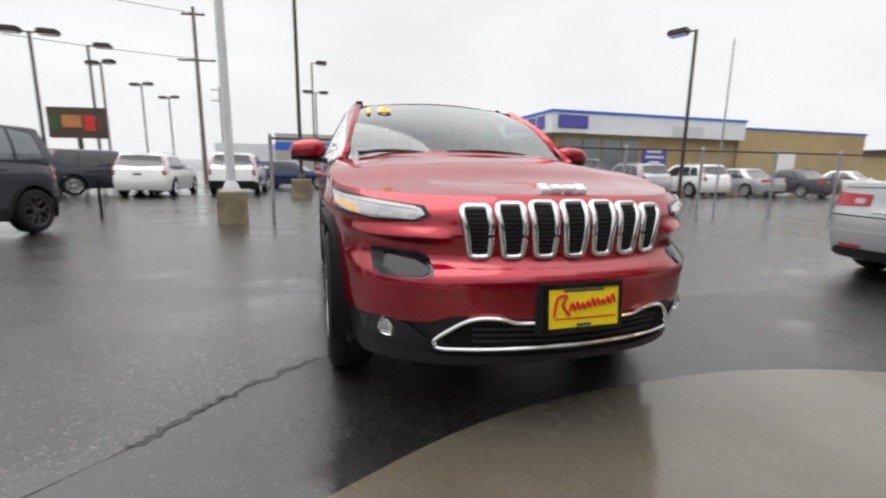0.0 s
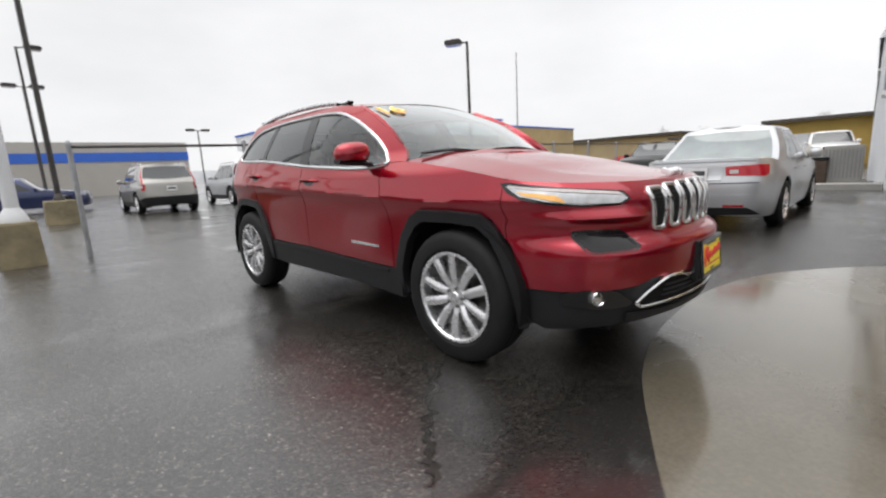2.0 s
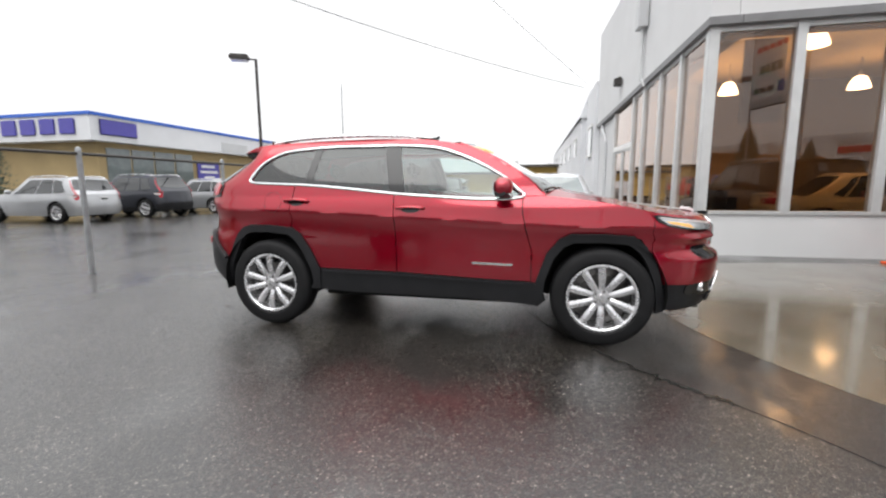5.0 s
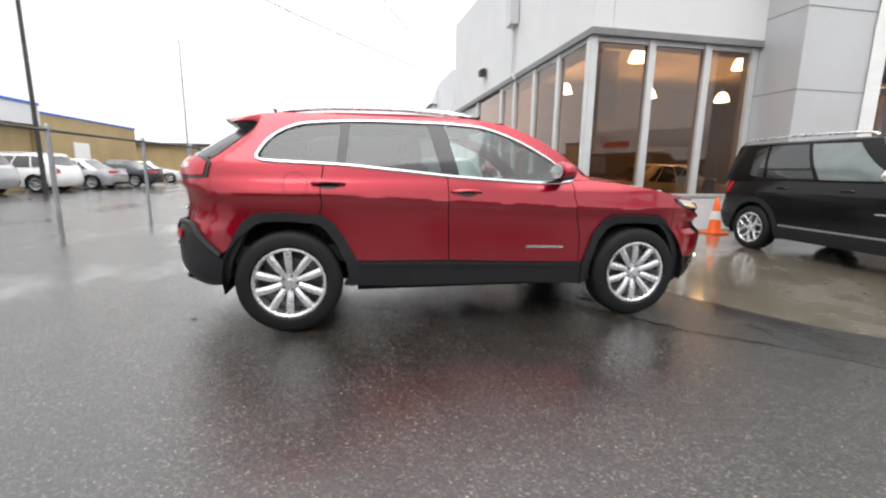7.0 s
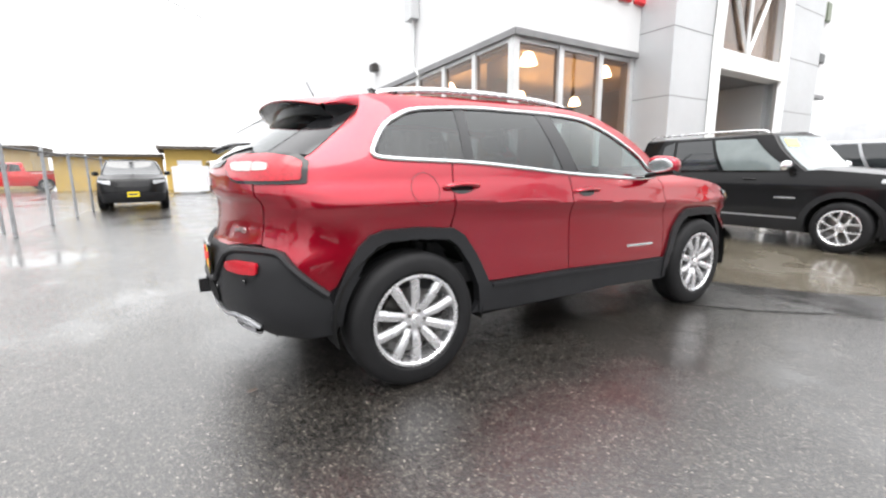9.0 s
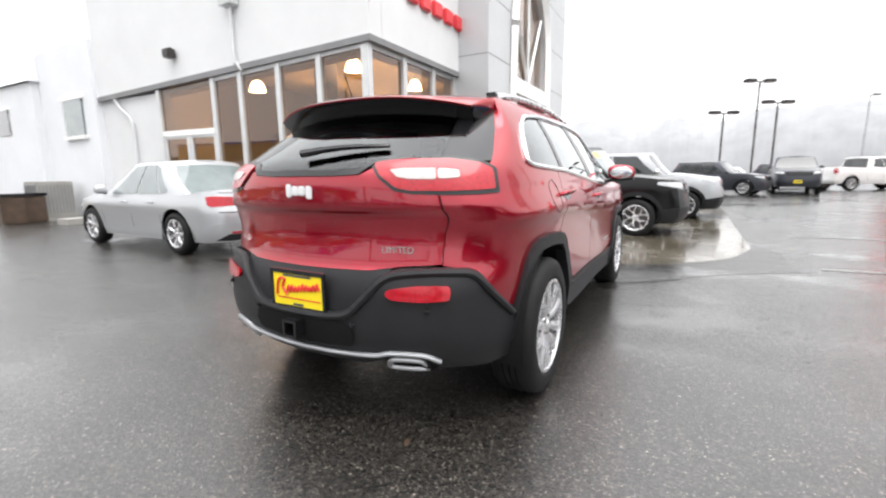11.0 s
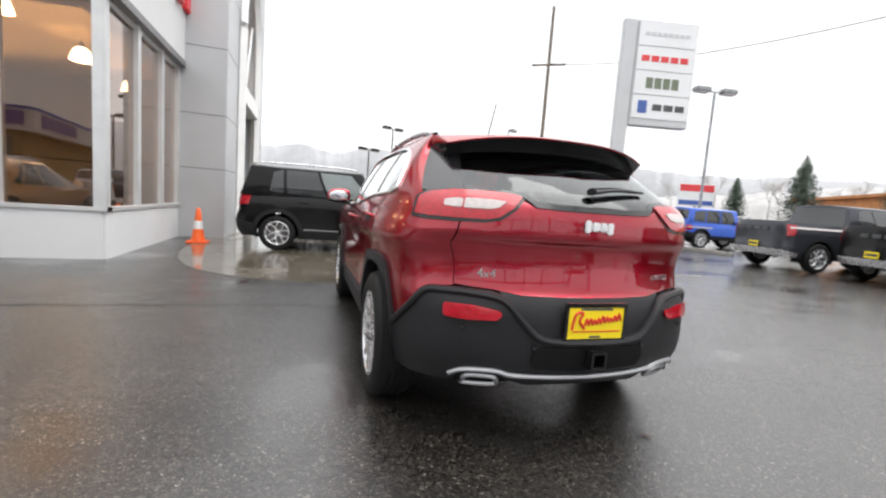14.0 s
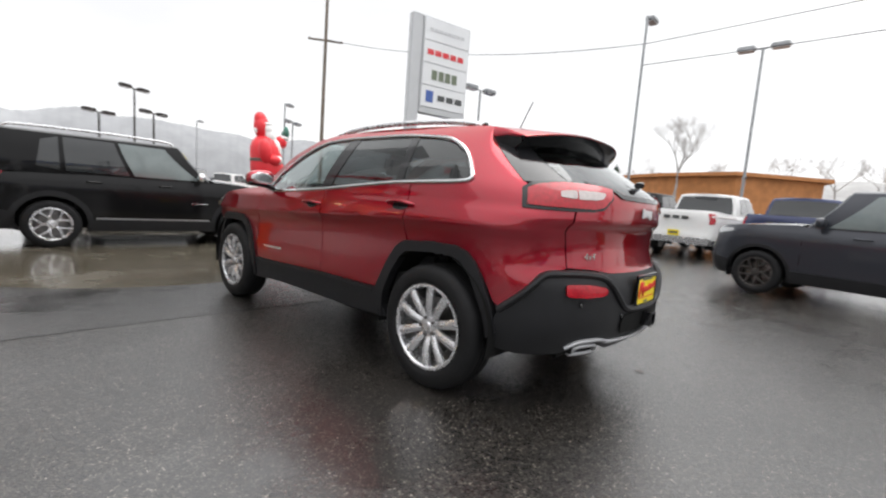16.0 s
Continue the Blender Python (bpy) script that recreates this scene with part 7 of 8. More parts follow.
for k in range(10):
    box("louvre", -0.435 - 0.004, -0.42, -0.38 + k * 0.08, -0.345 + k * 0.08, 0.2, 1.0, TRIMGREY, ac)
    box("louvre", -0.38 + k * 0.08, -0.345 + k * 0.08, -0.435, -0.42, 0.2, 1.0, TRIMGREY, ac)
box("plinth", -0.5, 0.5, -0.5, 0.5, 0, 0.12, KERB, ac)
box("kerb", 1.5, 2.9, 12.3, 12.9, 0, 0.14, KERB)
structure(bpy.data.objects["kerb"], "low concrete kerb by the wall", "kerb")
for k, (x, y) in enumerate(((1.9, 12.9), (2.4, 13.1))):
    tb = thing("waste_bin", "dark plastic bin beside the wall", "bin", pose(x - 0.9, y + 1.2, 0), "bins")
    box("tub", -0.25, 0.25, -0.25, 0.25, 0.0, 0.72, DARKWOOD, tb, bevel=0.03)
    box("lid", -0.28, 0.28, -0.28, 0.28, 0.72, 0.80, GLOSSBLACK, tb, bevel=0.02)

# ---- cone ----
cone = thing("traffic_cone", "orange traffic cone with a white collar", "cone", pose(6.1, 3.40, 0.006))
box("base", -0.19, 0.19, -0.19, 0.19, 0, 0.035, CONEORANGE, cone, bevel=0.01)
lathe("body", [(0.14, 0.035), (0.125, 0.07), (0.095, 0.28)], CONEORANGE, cone, "", 20, "z")
lathe("collar", [(0.097, 0.28), (0.072, 0.45)], CONEWHITE, cone, "white reflective collar", 20, "z")
lathe("tip", [(0.073, 0.45), (0.035, 0.70), (0.025, 0.71), (0.001, 0.71)], CONEORANGE, cone, "", 20, "z")

# ---- fence ----
fence = thing("fence", "galvanised pipe fence with chain-link mesh", "fence")
fy = [-1.76, 0.62, 3.35, 6.10, 8.15, 10.35, 12.4, 14.5, 17.0, 19.5, 22.0, 24.5, 27]
fx = [-5.55, -5.2, -5.2, -5.15, -4.95, -4.8, -4.65, -4.55, -4.45, -4.4, -4.35, -4.3, -4.25]
for x, y in zip(fx, fy):
    po = tube("post", [(x, y, 0), (x, y, 1.68)], 0.035, GALV, fence)
    lathe("post_cap", [(0.038, 1.66), (0.038, 1.70), (0.02, 1.73), (0.001, 1.735)], GALV, po, "", 10, "z", (x, y, 0))
tube("top_rail", [(x, y, 1.64) for x, y in zip(fx, fy)], 0.022, DARKSTEEL, fence)
bm = bmesh.new()
for i in range(4, len(fy) - 1):
    x0, y0, x1, y1 = fx[i], fy[i], fx[i + 1], fy[i + 1]
    L_ = math.hypot(x1 - x0, y1 - y0)
    st = 0.16
    for k in range(-int(1.6 / st), int(L_ / st) + 1):
        for sg in (1, -1):
            a0, z0, a1, z1 = k * st, 0.04, k * st + 1.58, 1.62
            if sg < 0:
                z0, z1 = z1, z0
            lo, hi = max(0, a0), min(L_, a1)
            if hi - lo < 0.05:
                continue
            zl = z0 + (z1 - z0) * (lo - a0) / (a1 - a0)
            zh = z0 + (z1 - z0) * (hi - a0) / (a1 - a0)
            tube_bm(bm, [(x0 + (x1 - x0) * lo / L_, y0 + (y1 - y0) * lo / L_, zl), (x0 + (x1 - x0) * hi / L_, y0 + (y1 - y0) * hi / L_, zh)], 0.0018, 3)
tagged(part("chain_link", bm, GALV, fence), kind="stuff")
tagged(tube("aerial_mast", [(-5.35, 9.15, 0), (-5.35, 9.15, 4.4)], 0.028, GALV, r2=0.015), "thin galvanised mast by the fence", "mast")


tagged(tube("barrier_post", [(-6.74, -5.15, 0), (-6.74, -5.15, 0.80)], 0.032, GLOSSBLACK), "short black steel post on the wet lot", "post")


# ---- poles and lamps ----
def planter_pole(x, y, w, h, top, mat, r):
    p = thing("light_pole", "tall steel pole set in a mossy concrete block", "light pole", pose(x, y, 0), "poles in concrete blocks")
    bm_ = bmesh.new()
    v_ = [[bm_.verts.new((sx_ * w / 2 * k, sy_ * w / 2 * k, z)) for sx_, sy_ in ((-1, -1), (1, -1), (1, 1), (-1, 1))] for z, k in ((0, 1.06), (h * 0.95, 0.97), (h, 0.92))]
    for A, B in zip(v_, v_[1:]):
        for i in range(4):
            bm_.faces.new((A[i], A[(i + 1) % 4], B[(i + 1) % 4], B[i]))
    bm_.faces.new(v_[-1])
    part("block", bm_, PLANTER, p, "stained concrete block", smooth=False)
    lathe("flange", [(r * 1.9, h), (r * 1.9, h + 0.03), (r * 1.5, h + 0.12), (r, h + 0.2)], mat, p, "", 16, "z")
    tube("pole", [(0, 0, h), (0, 0, top)], r, mat, p, sides=14, r2=r * 0.8)
    return p


planter_pole(-5.55, -2.50, 0.46, 0.62, 11, WHITESTEEL, 0.085)
planter_pole(-14.2, -1.45, 0.75, 0.70, 12, DARKSTEEL, 0.075)


def lot_lamp(x, y, h, heading, heads=1, mat=DARKSTEEL, arm=0.5, s=1.0, base=0.0):
    """A car-park lamp with one or two box heads."""
    p = thing("lot_lamp", "car-park lamp post with boxed lamp heads", "street lamp", at(x, y, heading), "car-park lamps")
    tube("pole", [(0, 0, 0), (0, 0, h)], 0.075 * s, mat, p, sides=10, r2=0.06 * s)
    for k in range(heads):
        sg = 1 if k == 0 else -1
        tube("arm", [(0, 0, h - 0.05), (sg * arm, 0, h + 0.02)], 0.035 * s, mat, p, sides=6)
        hd = box("lamp_head", *sorted((sg * arm * 0.6, sg * (arm * 0.6 + 0.75 * s))), -0.22 * s, 0.22 * s, h - 0.08 * s, h + 0.14 * s, mat, p, bevel=0.05)
        box("lens", *sorted((sg * (arm * 0.6 + 0.06), sg * (arm * 0.6 + 0.69 * s))), -0.17 * s, 0.17 * s, h - 0.11 * s, h - 0.078 * s, WHITELENS, hd)
    return p


lot_lamp(-12.2, 14.7, 7.1, 205, 1, s=1.1)
lot_lamp(-30.5, -0.9, 8.6, 90, 1)
lot_lamp(-36.8, -0.65, 7.6, 90, 2)
lot_lamp(-45, 11.7, 5.9, 90, 2)
for x, y, h, hd, n in ((-19.8, -12.2, 6.6, 90, 2), (-24.2, -11.9, 7.2, 90, 1), (-30, -13.6, 7.5, 60, 2), (-39.3, -14.4, 7.8, 60, 2), (-44.6, -13.9, 7.6, 60, 2), (12.5, -16.7, 7.3, -100, 2), (0.7, -23.05, 9.4, 180, 2), (34, -5.5, 7.2, -60, 2), (34.4, -3.6, 5.3, -60, 2), (33.8, -6.6, 5.7, -60, 2),
                    (30.7, -14.8, 7.8, -60, 1), (30.5, -15.4, 6.4, -60, 2), (60, -18, 9, -60, 1), (5.1, -19.9, 10.7, -90, 1)):
    lot_lamp(x, y, h, hd, n, GALV if x > 0 and y < -10 else DARKSTEEL)


def power_pole(x, y, h, heading, arms=((-0.6, 2.4),), mat=WOODPOLE):
    p = thing("power_pole", "weathered utility pole with a cross-arm", "utility pole", at(x, y, heading), "utility poles")
    tube("pole", [(0, 0, 0), (0, 0, h)], 0.17, mat, p, sides=10, r2=0.11)
    for dz, w in arms:
        a_ = box("cross_arm", -w / 2, w / 2, -0.06, 0.06, h + dz - 0.06, h + dz + 0.06, mat, p)
        for k in range(4):
            lathe("insulator", [(0.03, h + dz + 0.06), (0.05, h + dz + 0.1), (0.03, h + dz + 0.18), (0.001, h + dz + 0.19)], SIGNGREY, a_, "", 8, "z", (-w / 2 + 0.12 + k * (w - 0.24) / 3, 0, 0))


power_pole(-33.5, -8.9, 12.4, 80, ((-0.5, 1.6), (-3.6, 2.6)))
power_pole(-70, -14, 13, 80, ((-0.5, 2.4), (-2.0, 2.4)))
power_pole(27.8, -16.4, 17.0, 55, ((-4.4, 2.6),))


def wire(name, a, b, sag, r=0.012):
    pts = [(a[0] + (b[0] - a[0]) * t, a[1] + (b[1] - a[1]) * t, a[2] + (b[2] - a[2]) * t - sag * 4 * t * (1 - t)) for t in np.linspace(0, 1, 15)]
    return tagged(tube(name, pts, r, GLOSSBLACK, sides=5), "black overhead cable across the sky", "cable")


wire("overhead_cable", (2.6, 16.3, 5.4), (-16, 1.0, 9.5), 0.6)
wire("overhead_cable", (2.7, 15.0, 5.2), (-10, -6.0, 12.0), 0.5, 0.008)
wire("overhead_cable", (5.1, -19.9, 9.4), (-40, -26, 14.5), 0.5, 0.02)
wire("overhead_cable", (5.1, -19.9, 8.4), (-40, -26, 12.0), 0.5, 0.02)
wire("overhead_cable", (27.8, -16.4, 12.7), (5.1, -19.9, 9.4), 0.8, 0.02)
wire("overhead_cable", (-33.5, -8.9, 12), (-10, -30, 9), 0.6, 0.02)
wire("overhead_cable", (-33.5, -8.9, 8.9), (-10, -30, 7), 0.6, 0.02)

# ---- pylon sign ----
sg = thing("pylon_sign", "tall white dealer sign with four panels on a grey post", "sign", pose(12.3, -11.6, 0, 0, 0, -104))
box("footing", -0.6, 0.6, -0.5, 0.5, 0, 0.6, KERB, sg, bevel=0.03)
box("post", -0.42, 0.14, -0.16, 0.16, 0.6, 9.45, SIGNGREY, sg, "silver-grey sign post", bevel=0.02)
cab = box("cabinet", 0.14, 2.75, -0.22, 0.22, 5.12, 9.42, SIGNGREY, sg, bevel=0.02)
z0 = 5.42
SGN = ((SIGNBLUE, SIGNDARK), (SIGNOLIVE, None), (SIGNRED, None), (SIGNGREY, None))
for k, (ma, mb) in enumerate(SGN):
    z1 = z0 + 0.96
    for sd in (1, -1):
        fc = box("face_panel", 0.20, 2.70, *sorted((sd * 0.222, sd * 0.25)), z0, z1, SIGNWHITE, cab, bevel=0.008)
        zc = (z0 + z1) / 2
        y0, y1 = sorted((sd * 0.248, sd * 0.262))
        if k == 0:
            box("emblem", 0.45, 0.85, y0, y1, zc - 0.26, zc + 0.26, SIGNBLUE, fc)
            for j in range(3):
                box("word_bar", 1.10 + j * 0.5, 1.50 + j * 0.5, y0, y1, zc - 0.13, zc + 0.13, SIGNDARK, fc)
        else:
            nb, h_ = ((4, 0.22), (5, 0.12), (8, 0.07))[k - 1]
            wd_ = (1.5, 2.1, 2.0)[k - 1]
            for j in range(nb):
                x = 1.45 - wd_ / 2 + j * wd_ / nb
                box("word_bar", x, x + wd_ / nb * 0.8, y0, y1, zc - h_, zc + h_, ma, fc)
    z0 = z1 + 0.035

# ---- inflatable figure ----
def inflatable():
    m = Matrix.Translation((25.5, -11.1, 0)) @ Matrix.Rotation(radians(140), 4, "Z")
    bm_ = bmesh.new()
    made = []

    def ball(c, r, mat):
        g_ = bmesh.ops.create_uvsphere(bm_, u_segments=20, v_segments=12, radius=1.0)
        for v_ in g_["verts"]:
            v_.co = Vector((c[0] + v_.co.x * r[0], c[1] + v_.co.y * r[1], c[2] + v_.co.z * r[2]))
        for f_ in {f for v_ in g_["verts"] for f in v_.link_faces}:
            f_.material_index = mat
    # 0 red, 1 white, 2 brown, 3 green
    def turned(profile, mat, squash=0.9):
        g0 = set(bm_.faces)
        lathe_bm(bm_, profile, 24, "z")
        for f_ in set(bm_.faces) - g0:
            f_.material_index = mat
            f_.smooth = True
    ball((-0.45, 0.0, 1.05), (0.50, 0.52, 0.80), 0)
    ball((0.45, 0.0, 1.05), (0.50, 0.52, 0.80), 0)
    ball((-0.48, 0.16, 0.40), (0.46, 0.66, 0.44), 2)
    ball((0.48, 0.16, 0.40), (0.46, 0.66, 0.44), 2)
    turned([(0.2, 1.62), (1.0, 1.66), (1.20, 2.0), (1.19, 2.5), (1.12, 2.9), (1.12, 3.3), (1.06, 3.7), (0.86, 4.1), (0.55, 4.4), (0.2, 4.5)], 0)
    turned([(0.8, 1.52), (1.18, 1.56), (1.28, 1.72), (1.26, 1.92), (1.12, 1.98)], 1)
    turned([(1.10, 2.72), (1.17, 2.76), (1.18, 2.92), (1.10, 2.97)], 2)
    ball((0, 0.62, 3.65), (0.42, 0.55, 0.75), 1)
    ball((0, 0.36, 4.45), (0.48, 0.48, 0.55), 1)
    ball((0, 0.22, 4.85), (0.52, 0.52, 0.50), 1)
    ball((0.0, -0.10, 4.95), (0.64, 0.60, 0.80), 0)
    ball((0.0, -0.16, 5.45), (0.50, 0.46, 0.55), 0)
    ball((0.0, 0.30, 5.22), (0.50, 0.36, 0.13), 1)
    ball((0.34, -0.40, 4.75), (0.22, 0.22, 0.24), 1)
    ball((-0.75, 0.62, 3.95), (0.55, 0.42, 0.42), 0)
    ball((-0.84, 1.02, 4.22), (0.42, 0.40, 0.42), 0)
    ball((-0.90, 1.26, 4.50), (0.34, 0.34, 0.17), 1)
    ball((-0.92, 1.44, 4.90), (0.30, 0.22, 0.42), 3)
    ball((-0.92, 1.18, 4.80), (0.16, 0.12, 0.17), 3)
    ball((1.02, 0.22, 3.40), (0.44, 0.46, 0.80), 0)
    ball((0.85, 0.70, 2.90), (0.36, 0.55, 0.34), 0)
    ball((0.62, 1.05, 2.92), (0.26, 0.24, 0.28), 1)
    for v_ in bm_.verts:
        v_.co.y -= 0.13 * max(0.0, v_.co.z - 1.5)
    bm_.transform(m @ Matrix.Diagonal((0.88, 0.88, 1.0, 1.0)))
    ob = part("inflatable_figure", bm_, SUITRED)
    for mt in (SUITWHITE, SUITDARK, SUITGREEN):
        ob.data.materials.append(mt)
    return tagged(ob, "giant red and white inflatable holiday figure", "inflatable")


inflatable()
for k in range(4):
    tagged(lathe("weight_tub", [(0.001, 0.4), (0.22, 0.4), (0.26, 0.0), (0.001, 0.0)], SUITGREEN, None, "", 12, "z", (24.2 + k * 0.9, -12.6 - k * 0.5, 0)), "green weight tub at the inflatable's foot", "tub", "weight tubs")
# Steel ramp under the displayed car.
rp = thing("display_ramp", "black steel display ramp with rails", "ramp", pose(16.6, -12.6, 0, 0, 0, -50))
for y in (-0.75, 0.75):
    tube("runner", [(-3.6, y, 0.25), (-2.2, y, 0.45), (2.4, y, 0.62)], 0.06, GLOSSBLACK, rp, sides=4)
    for x in (-2.2, -0.6, 1.0, 2.4):
        tube("leg", [(x, y, 0), (x, y, 0.5)], 0.04, GLOSSBLACK, rp, sides=4)
for y in (-1.05, 1.05):
    tube("rail", [(-3.8, y, 0.78), (2.4, y, 0.78)], 0.035, GLOSSBLACK, rp, sides=6)
    for x in (-3.8, -2.2, -0.6, 1.0, 2.4):
        tube("rail_post", [(x, y, 0), (x, y, 0.78)], 0.035, GLOSSBLACK, rp, sides=6)
bm = box_bm(bmesh.new(), 8.2, 16.0, -13.95, -13.75, 0.0, 0.13, 0.02)
structure(part("kerb_display", bm, KERB), "low concrete kerb before the display row", "kerb")

# ---- other buildings ----
vb = structure(thing("building_rival", "low tan and white dealership with a blue roof edge", "building", kind="structure"), "low tan and white dealership with a blue roof edge", "building")
box("wall", -34, -19.4, 12.6, 26, 0, 3.4, TAN, vb)
box("wall", -34, -19.2, 26, 38, 0, 4.1, TAN, vb)
fa = box("fascia", -36, -18.8, 11.9, 26, 3.35, 4.45, WHITEWALL, vb)
box("roof_edge", -36.05, -18.75, 11.85, 26.05, 4.45, 4.60, BLUEBAND, fa)
box("roof_edge", -34.05, -19.15, 26.05, 38.05, 4.1, 4.22, BLUEBAND, vb)
for k in range(4):
    box("shop_window", -19.42, -19.36, 13.0 + k * 1.35, 14.25 + k * 1.35, 0.3, 3.1, FARGLASSPALE, vb)
box("door", -19.22, -19.14, 29.5, 31.2, 0, 2.6, WHITETRIM, vb)
box("wall_panel", -18.84, -18.78, 20.2, 22.6, 3.45, 4.0, SIGNGREY, vb)
for k in range(5):
    bm = box_bm(bmesh.new(), -20.5 - k * 1.15, -19.6 - k * 1.15, 11.82, 11.88, 3.62, 4.32, 0.03)
    part("sign_block", bm, PURPLE, fa, "indigo maker's sign block")
bm = box_bm(bmesh.new(), -18.78, -18.72, 12.3, 14.2, 3.62, 4.32, 0.03)
part("sign_block", bm, PURPLE, fa)
banner = thing("wall_banner", "indigo sales banner on the tan wall", "banner")
box("sheet", -19.36, -19.30, 18.6, 20.4, 1.5, 2.7, PURPLE, banner, bevel=0.01)
bm = bmesh.new()
for k, (y0, y1) in enumerate(((18.9, 20.0), (18.8, 20.2), (19.1, 19.9))):
    box_bm(bm, -19.30, -19.285, y0, y1, 2.40 - k * 0.33, 2.56 - k * 0.33)
part("word_bars", bm, PLATEWHITE, banner, smooth=False)
bb = structure(thing("building_warehouse", "long grey warehouse with a blue stripe", "building", kind="structure"), "long grey warehouse with a blue stripe", "building")
box("wall", -75, -55, -5.5, 13.2, 0, 5.5, BIGGREY, bb)
box("stripe", -75.05, -54.95, -5.55, 13.25, 3.5, 4.45, BLUEBAND, bb)
box("wall", -75, -56, -12.5, -5.5, 0, 4.2, WHITEWALL, bb)
sd_ = structure(thing("building_shed", "ochre sided shed with a flat dark roof", "building", kind="structure"), "ochre sided shed with a flat dark roof", "building")
box("wall", -2.6, 10.0, 33, 40, 0, 2.75, OCHRE, sd_)
box("roof", -3.0, 10.4, 32.4, 40.4, 2.75, 2.95, ROOFDARK, sd_)
box("wall", -9, -2.8, 36, 42, 0, 2.3, OCHRE, sd_)
box("roof", -9.6, -2.7, 35.5, 42.4, 2.3, 2.5, ROOFDARK, sd_)
box("door", -1.9, -0.4, 32.96, 33.02, 0, 2.0, WHITEWALL, sd_)
sd_ = structure(thing("building_far_shed", "long low tan shed behind the fence", "building", kind="structure"), "long low tan shed behind the fence", "building")
box("wall", -30, -12, 46, 52, 0, 3.2, TAN, sd_)
box("roof", -30.4, -11.6, 45.6, 52.4, 3.2, 3.45, ROOFDARK, sd_)
dm = thing("skip_container", "white waste container before the shed", "container", pose(-1.4, 26.0, 0))
box("box_body", -0.9, 0.9, -0.6, 0.6, 0.1, 1.5, WHITEWALL, dm, bevel=0.02)
for k in range(5):
    box("rib", -0.8 + k * 0.38, -0.74 + k * 0.38, -0.64, -0.6, 0.15, 1.45, WHITEWALL, dm)
ob_ = structure(thing("building_orange", "low orange-brown building beyond the street", "building", kind="structure"), "low orange-brown building beyond the street", "building")
bm = bmesh.new()
prism_bm(bm, [(44, -70), (12, -48), (4.5, -45.5), (-1.5, -52), (4, -75)], 0, 5.4)
part("wall", bm, ORANGEBRICK, ob_, smooth=False)
bm = bmesh.new()
prism_bm(bm, [(45, -70), (12, -47.4), (4.5, -44.9), (-2.2, -52), (4, -76)], 5.4, 5.75)
part("roof", bm, ORANGEBRICK, ob_, smooth=False)
box("window_band", 6.0, 11.5, -47.0, -46.2, 1.0, 2.4, FARGLASS, ob_)
bbd = thing("billboard", "dark roadside billboard with warm picture patches", "billboard", pose(-25.8, -13.4, 0, 0, 0, 80) @ Matrix.Diagonal((0.62, 0.62, 0.82, 1)))
box("board", -2.4, 2.4, -0.15, 0.15, 3.2, 5.2, DARKWOOD, bbd)
for k, (x0, x1, mt) in enumerate(((-2.2, -1.5, LEAFGREEN), (-1.2, 0.4, ORANGEBRICK), (0.6, 1.8, PLATERED))):
    box("patch", x0, x1, -0.17, -0.15, 3.7 + 0.2 * (k % 2), 4.7, mt, bbd)
tube("stem", [(0, 0, 0), (0, 0, 3.2)], 0.2, DARKSTEEL, bbd)
rs = thing("roadside_sign", "small red and blue roadside sign", "sign", pose(27, -32, 0, 0, 0, -120))
box("board", -1.5, 1.5, -0.1, 0.1, 2.6, 4.6, SIGNWHITE, rs)
box("band", -1.4, 1.4, -0.12, 0.12, 3.9, 4.5, SIGNRED, rs)
box("band", -1.4, 1.4, -0.12, 0.12, 2.7, 3.1, SIGNBLUE, rs)
tube("stem", [(0, 0, 0), (0, 0, 2.6)], 0.12, DARKSTEEL, rs)


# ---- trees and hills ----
def bare_tree(name, x, y, h, seed, mat=TWIG, label="leafless winter tree with fine twigs, haze in its grey", deep=6):
    rng = random.Random(seed)
    bm_ = bmesh.new()

    def grow(p_, d, length, r, depth):
        q = p_ + d * length
        mid = p_ + d * length * 0.5 + Vector((rng.uniform(-1, 1), rng.uniform(-1, 1), 0)) * length * 0.06
        tube_bm(bm_, [p_, mid, q], r, 5 if depth < 3 else 3, r2=r * 0.62)
        if depth >= deep:
            return
        for _ in range(3):
            nd = (d + Vector((rng.uniform(-1, 1), rng.uniform(-1, 1), rng.uniform(-0.1, 0.6))) * 0.95).normalized()
            grow(p_ + (q - p_) * rng.uniform(0.6, 1.0), nd, length * rng.uniform(0.60, 0.84), r * 0.60, depth + 1)
    t_ = thing(name, label, "tree", pose(x, y, 0), "bare trees")
    tube("trunk", [(0, 0, 0), (0.05, 0, h * 0.15), (0, 0.03, h * 0.28)], h * 0.016, mat, t_, r2=h * 0.011)
    grow(Vector((0, 0.03, h * 0.26)), Vector((0, 0, 1)), h * 0.19, h * 0.0085, 1)
    part("crown", bm_, mat, t_)


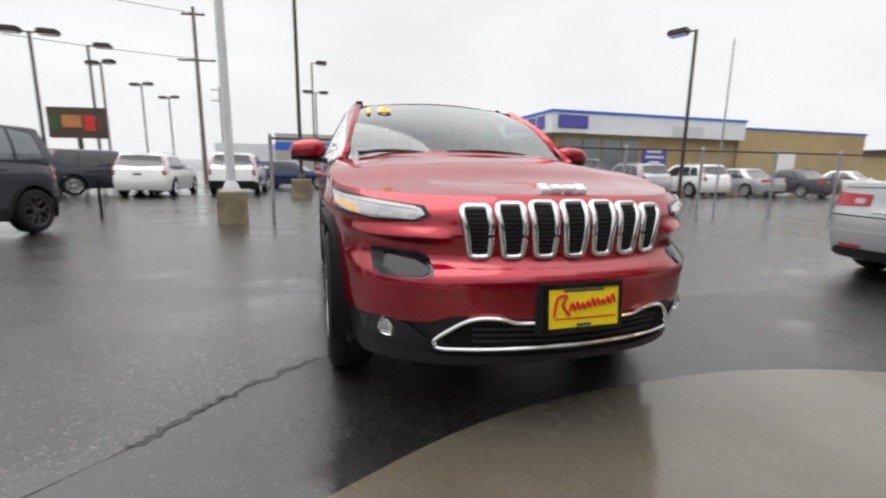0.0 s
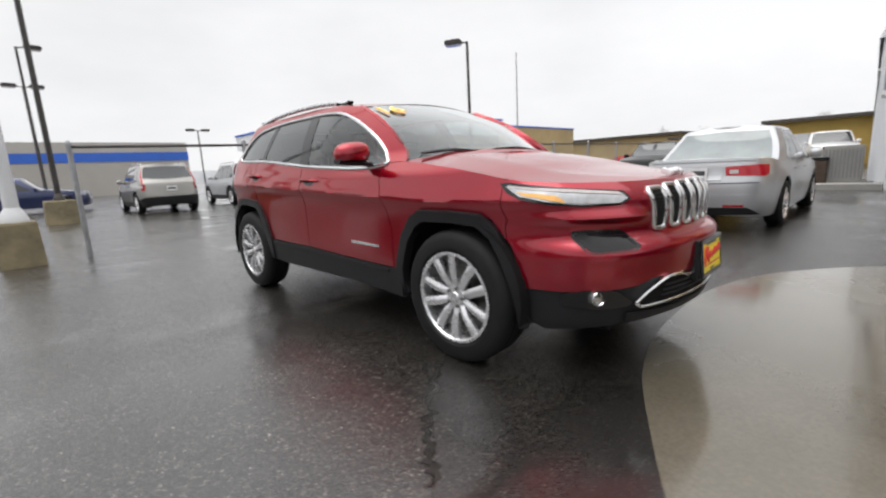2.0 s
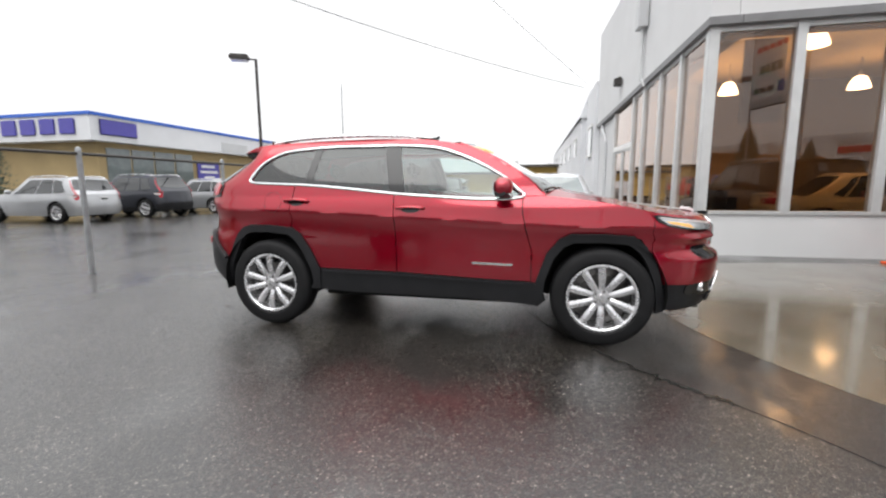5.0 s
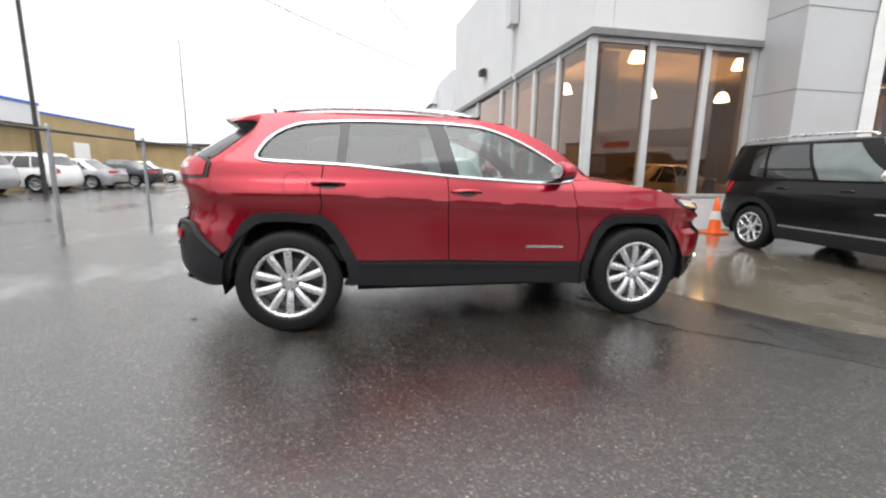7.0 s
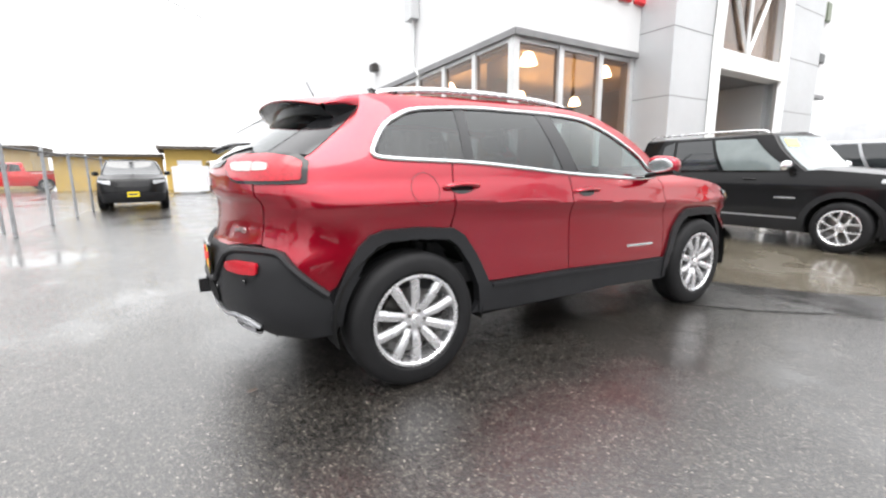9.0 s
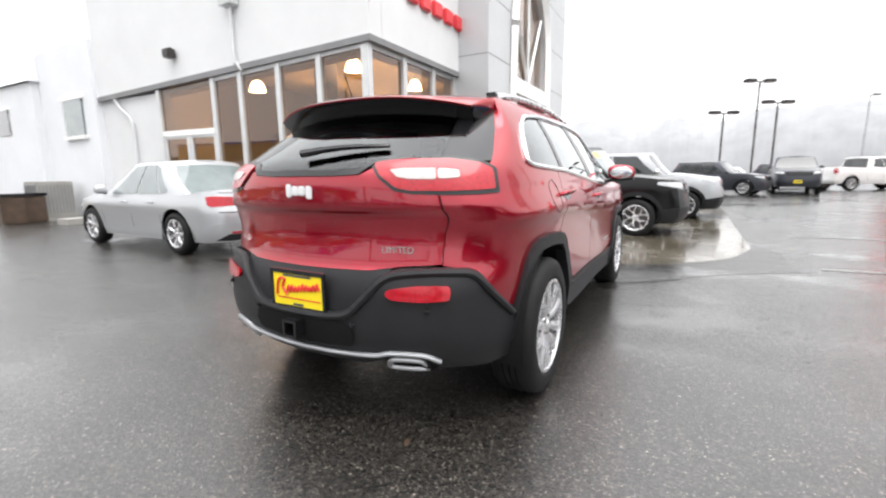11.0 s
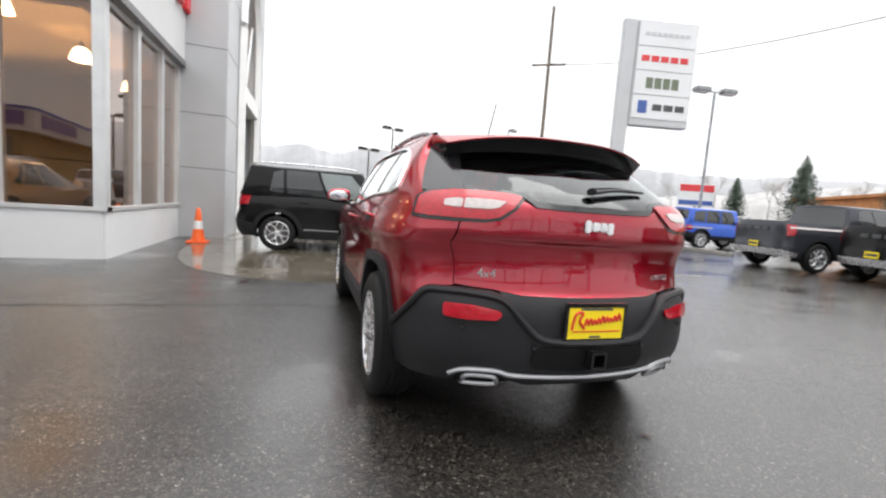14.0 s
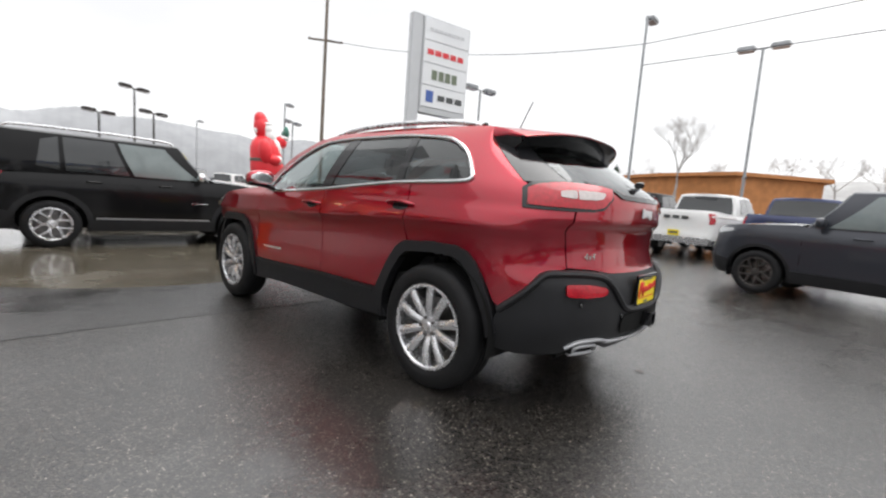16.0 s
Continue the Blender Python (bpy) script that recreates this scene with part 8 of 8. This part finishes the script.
def fir(name, x, y, h, seed):
    rng = random.Random(seed)
    t_ = thing(name, "dark evergreen conifer behind the lot", "tree", pose(x, y, 0), "conifers")
    tube("trunk", [(0, 0, 0), (0, 0, h * 0.9)], h * 0.02, BARK, t_, r2=h * 0.005)
    bm_ = bmesh.new()
    for k in range(1100):
        f_ = rng.random() ** 0.8
        z = h * (0.12 + 0.86 * f_)
        rad = h * 0.34 * (1 - f_) ** 0.8 * rng.uniform(0.35, 1.1) + 0.05
        a_ = rng.uniform(0, 2 * math.pi)
        tip = Vector((rad * math.cos(a_), rad * math.sin(a_), z - rad * 0.25))
        b_ = Vector((0.1 * rad * math.cos(a_), 0.1 * rad * math.sin(a_), z))
        s_ = Vector((-math.sin(a_), math.cos(a_), 0)) * min(rad * 0.28, h * 0.022)
        bm_.faces.new([bm_.verts.new(c) for c in (b_ + s_ * 0.3, tip + s_ * 0.4, tip * 1.08, tip - s_ * 0.4, b_ - s_ * 0.3)])
    part("crown", bm_, FIR, t_, smooth=False)


# These trees fade by their pale colour, in place of haze.
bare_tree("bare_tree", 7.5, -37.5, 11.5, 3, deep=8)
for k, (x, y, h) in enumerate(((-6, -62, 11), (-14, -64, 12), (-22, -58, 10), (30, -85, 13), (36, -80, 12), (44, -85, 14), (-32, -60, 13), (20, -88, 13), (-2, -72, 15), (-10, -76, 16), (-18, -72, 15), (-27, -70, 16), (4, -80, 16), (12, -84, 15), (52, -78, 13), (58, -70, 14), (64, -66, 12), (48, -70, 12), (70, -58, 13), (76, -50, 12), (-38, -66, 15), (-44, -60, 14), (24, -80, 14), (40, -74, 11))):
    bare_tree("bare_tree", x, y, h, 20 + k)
for k, (x, y, h) in enumerate(((19.5, -34, 6.5), (15.0, -36.5, 6.0), (12.6, -37.5, 5.4), (24, -33, 5.0))):
    fir("conifer", x, y, h, 50 + k)
fir("conifer", -21, 9.3, 3.6, 61)
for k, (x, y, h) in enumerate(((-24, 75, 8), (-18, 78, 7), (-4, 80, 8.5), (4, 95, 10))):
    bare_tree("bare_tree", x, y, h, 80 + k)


def hill(name, a0, a1, dist, base, amp, seed, mat, label):
    """A wooded ridge, as a ring-shaped bank with a ragged crest."""
    rng = random.Random(seed)
    bm_ = bmesh.new()
    n_ = 420
    rows = []
    for i in range(n_ + 1):
        a_ = radians(a0 + (a1 - a0) * i / n_)
        fade = math.sin(math.pi * min(1, max(0, i / n_))) ** 0.35
        z = (base + amp * (0.6 * noise.noise(Vector((i * 0.013, seed, 0))) + 0.25 * noise.noise(Vector((i * 0.06, seed, 3)))) + rng.uniform(-0.5, 0.5) * base * 0.025) * fade
        c, s_ = math.cos(a_), math.sin(a_)
        rows.append([(c * dist, s_ * dist, -0.5), (c * (dist + 6), s_ * (dist + 6), z * 0.55), (c * (dist + 25), s_ * (dist + 25), z), (c * (dist + 60), s_ * (dist + 60), z * 0.9)])
    grid_bm(bm_, rows)
    ob = part(name, bm_, mat)
    return tagged(ob, label, "backdrop", kind="structure")


# The mist over these ridges is in their base colours.
hill("backdrop_ridge", -75, 35, 260, 33, 14, 5, HILL, "distant wooded ridge, mist painted into its pale colour")
hill("backdrop_woods", -118, -40, 115, 13.5, 5, 9, HILLNEAR, "bare winter woods, haze painted into their grey-brown")
hill("backdrop_far", 85, 250, 380, 9, 6, 12, HILL, "skyline with mist painted into its pale colour")
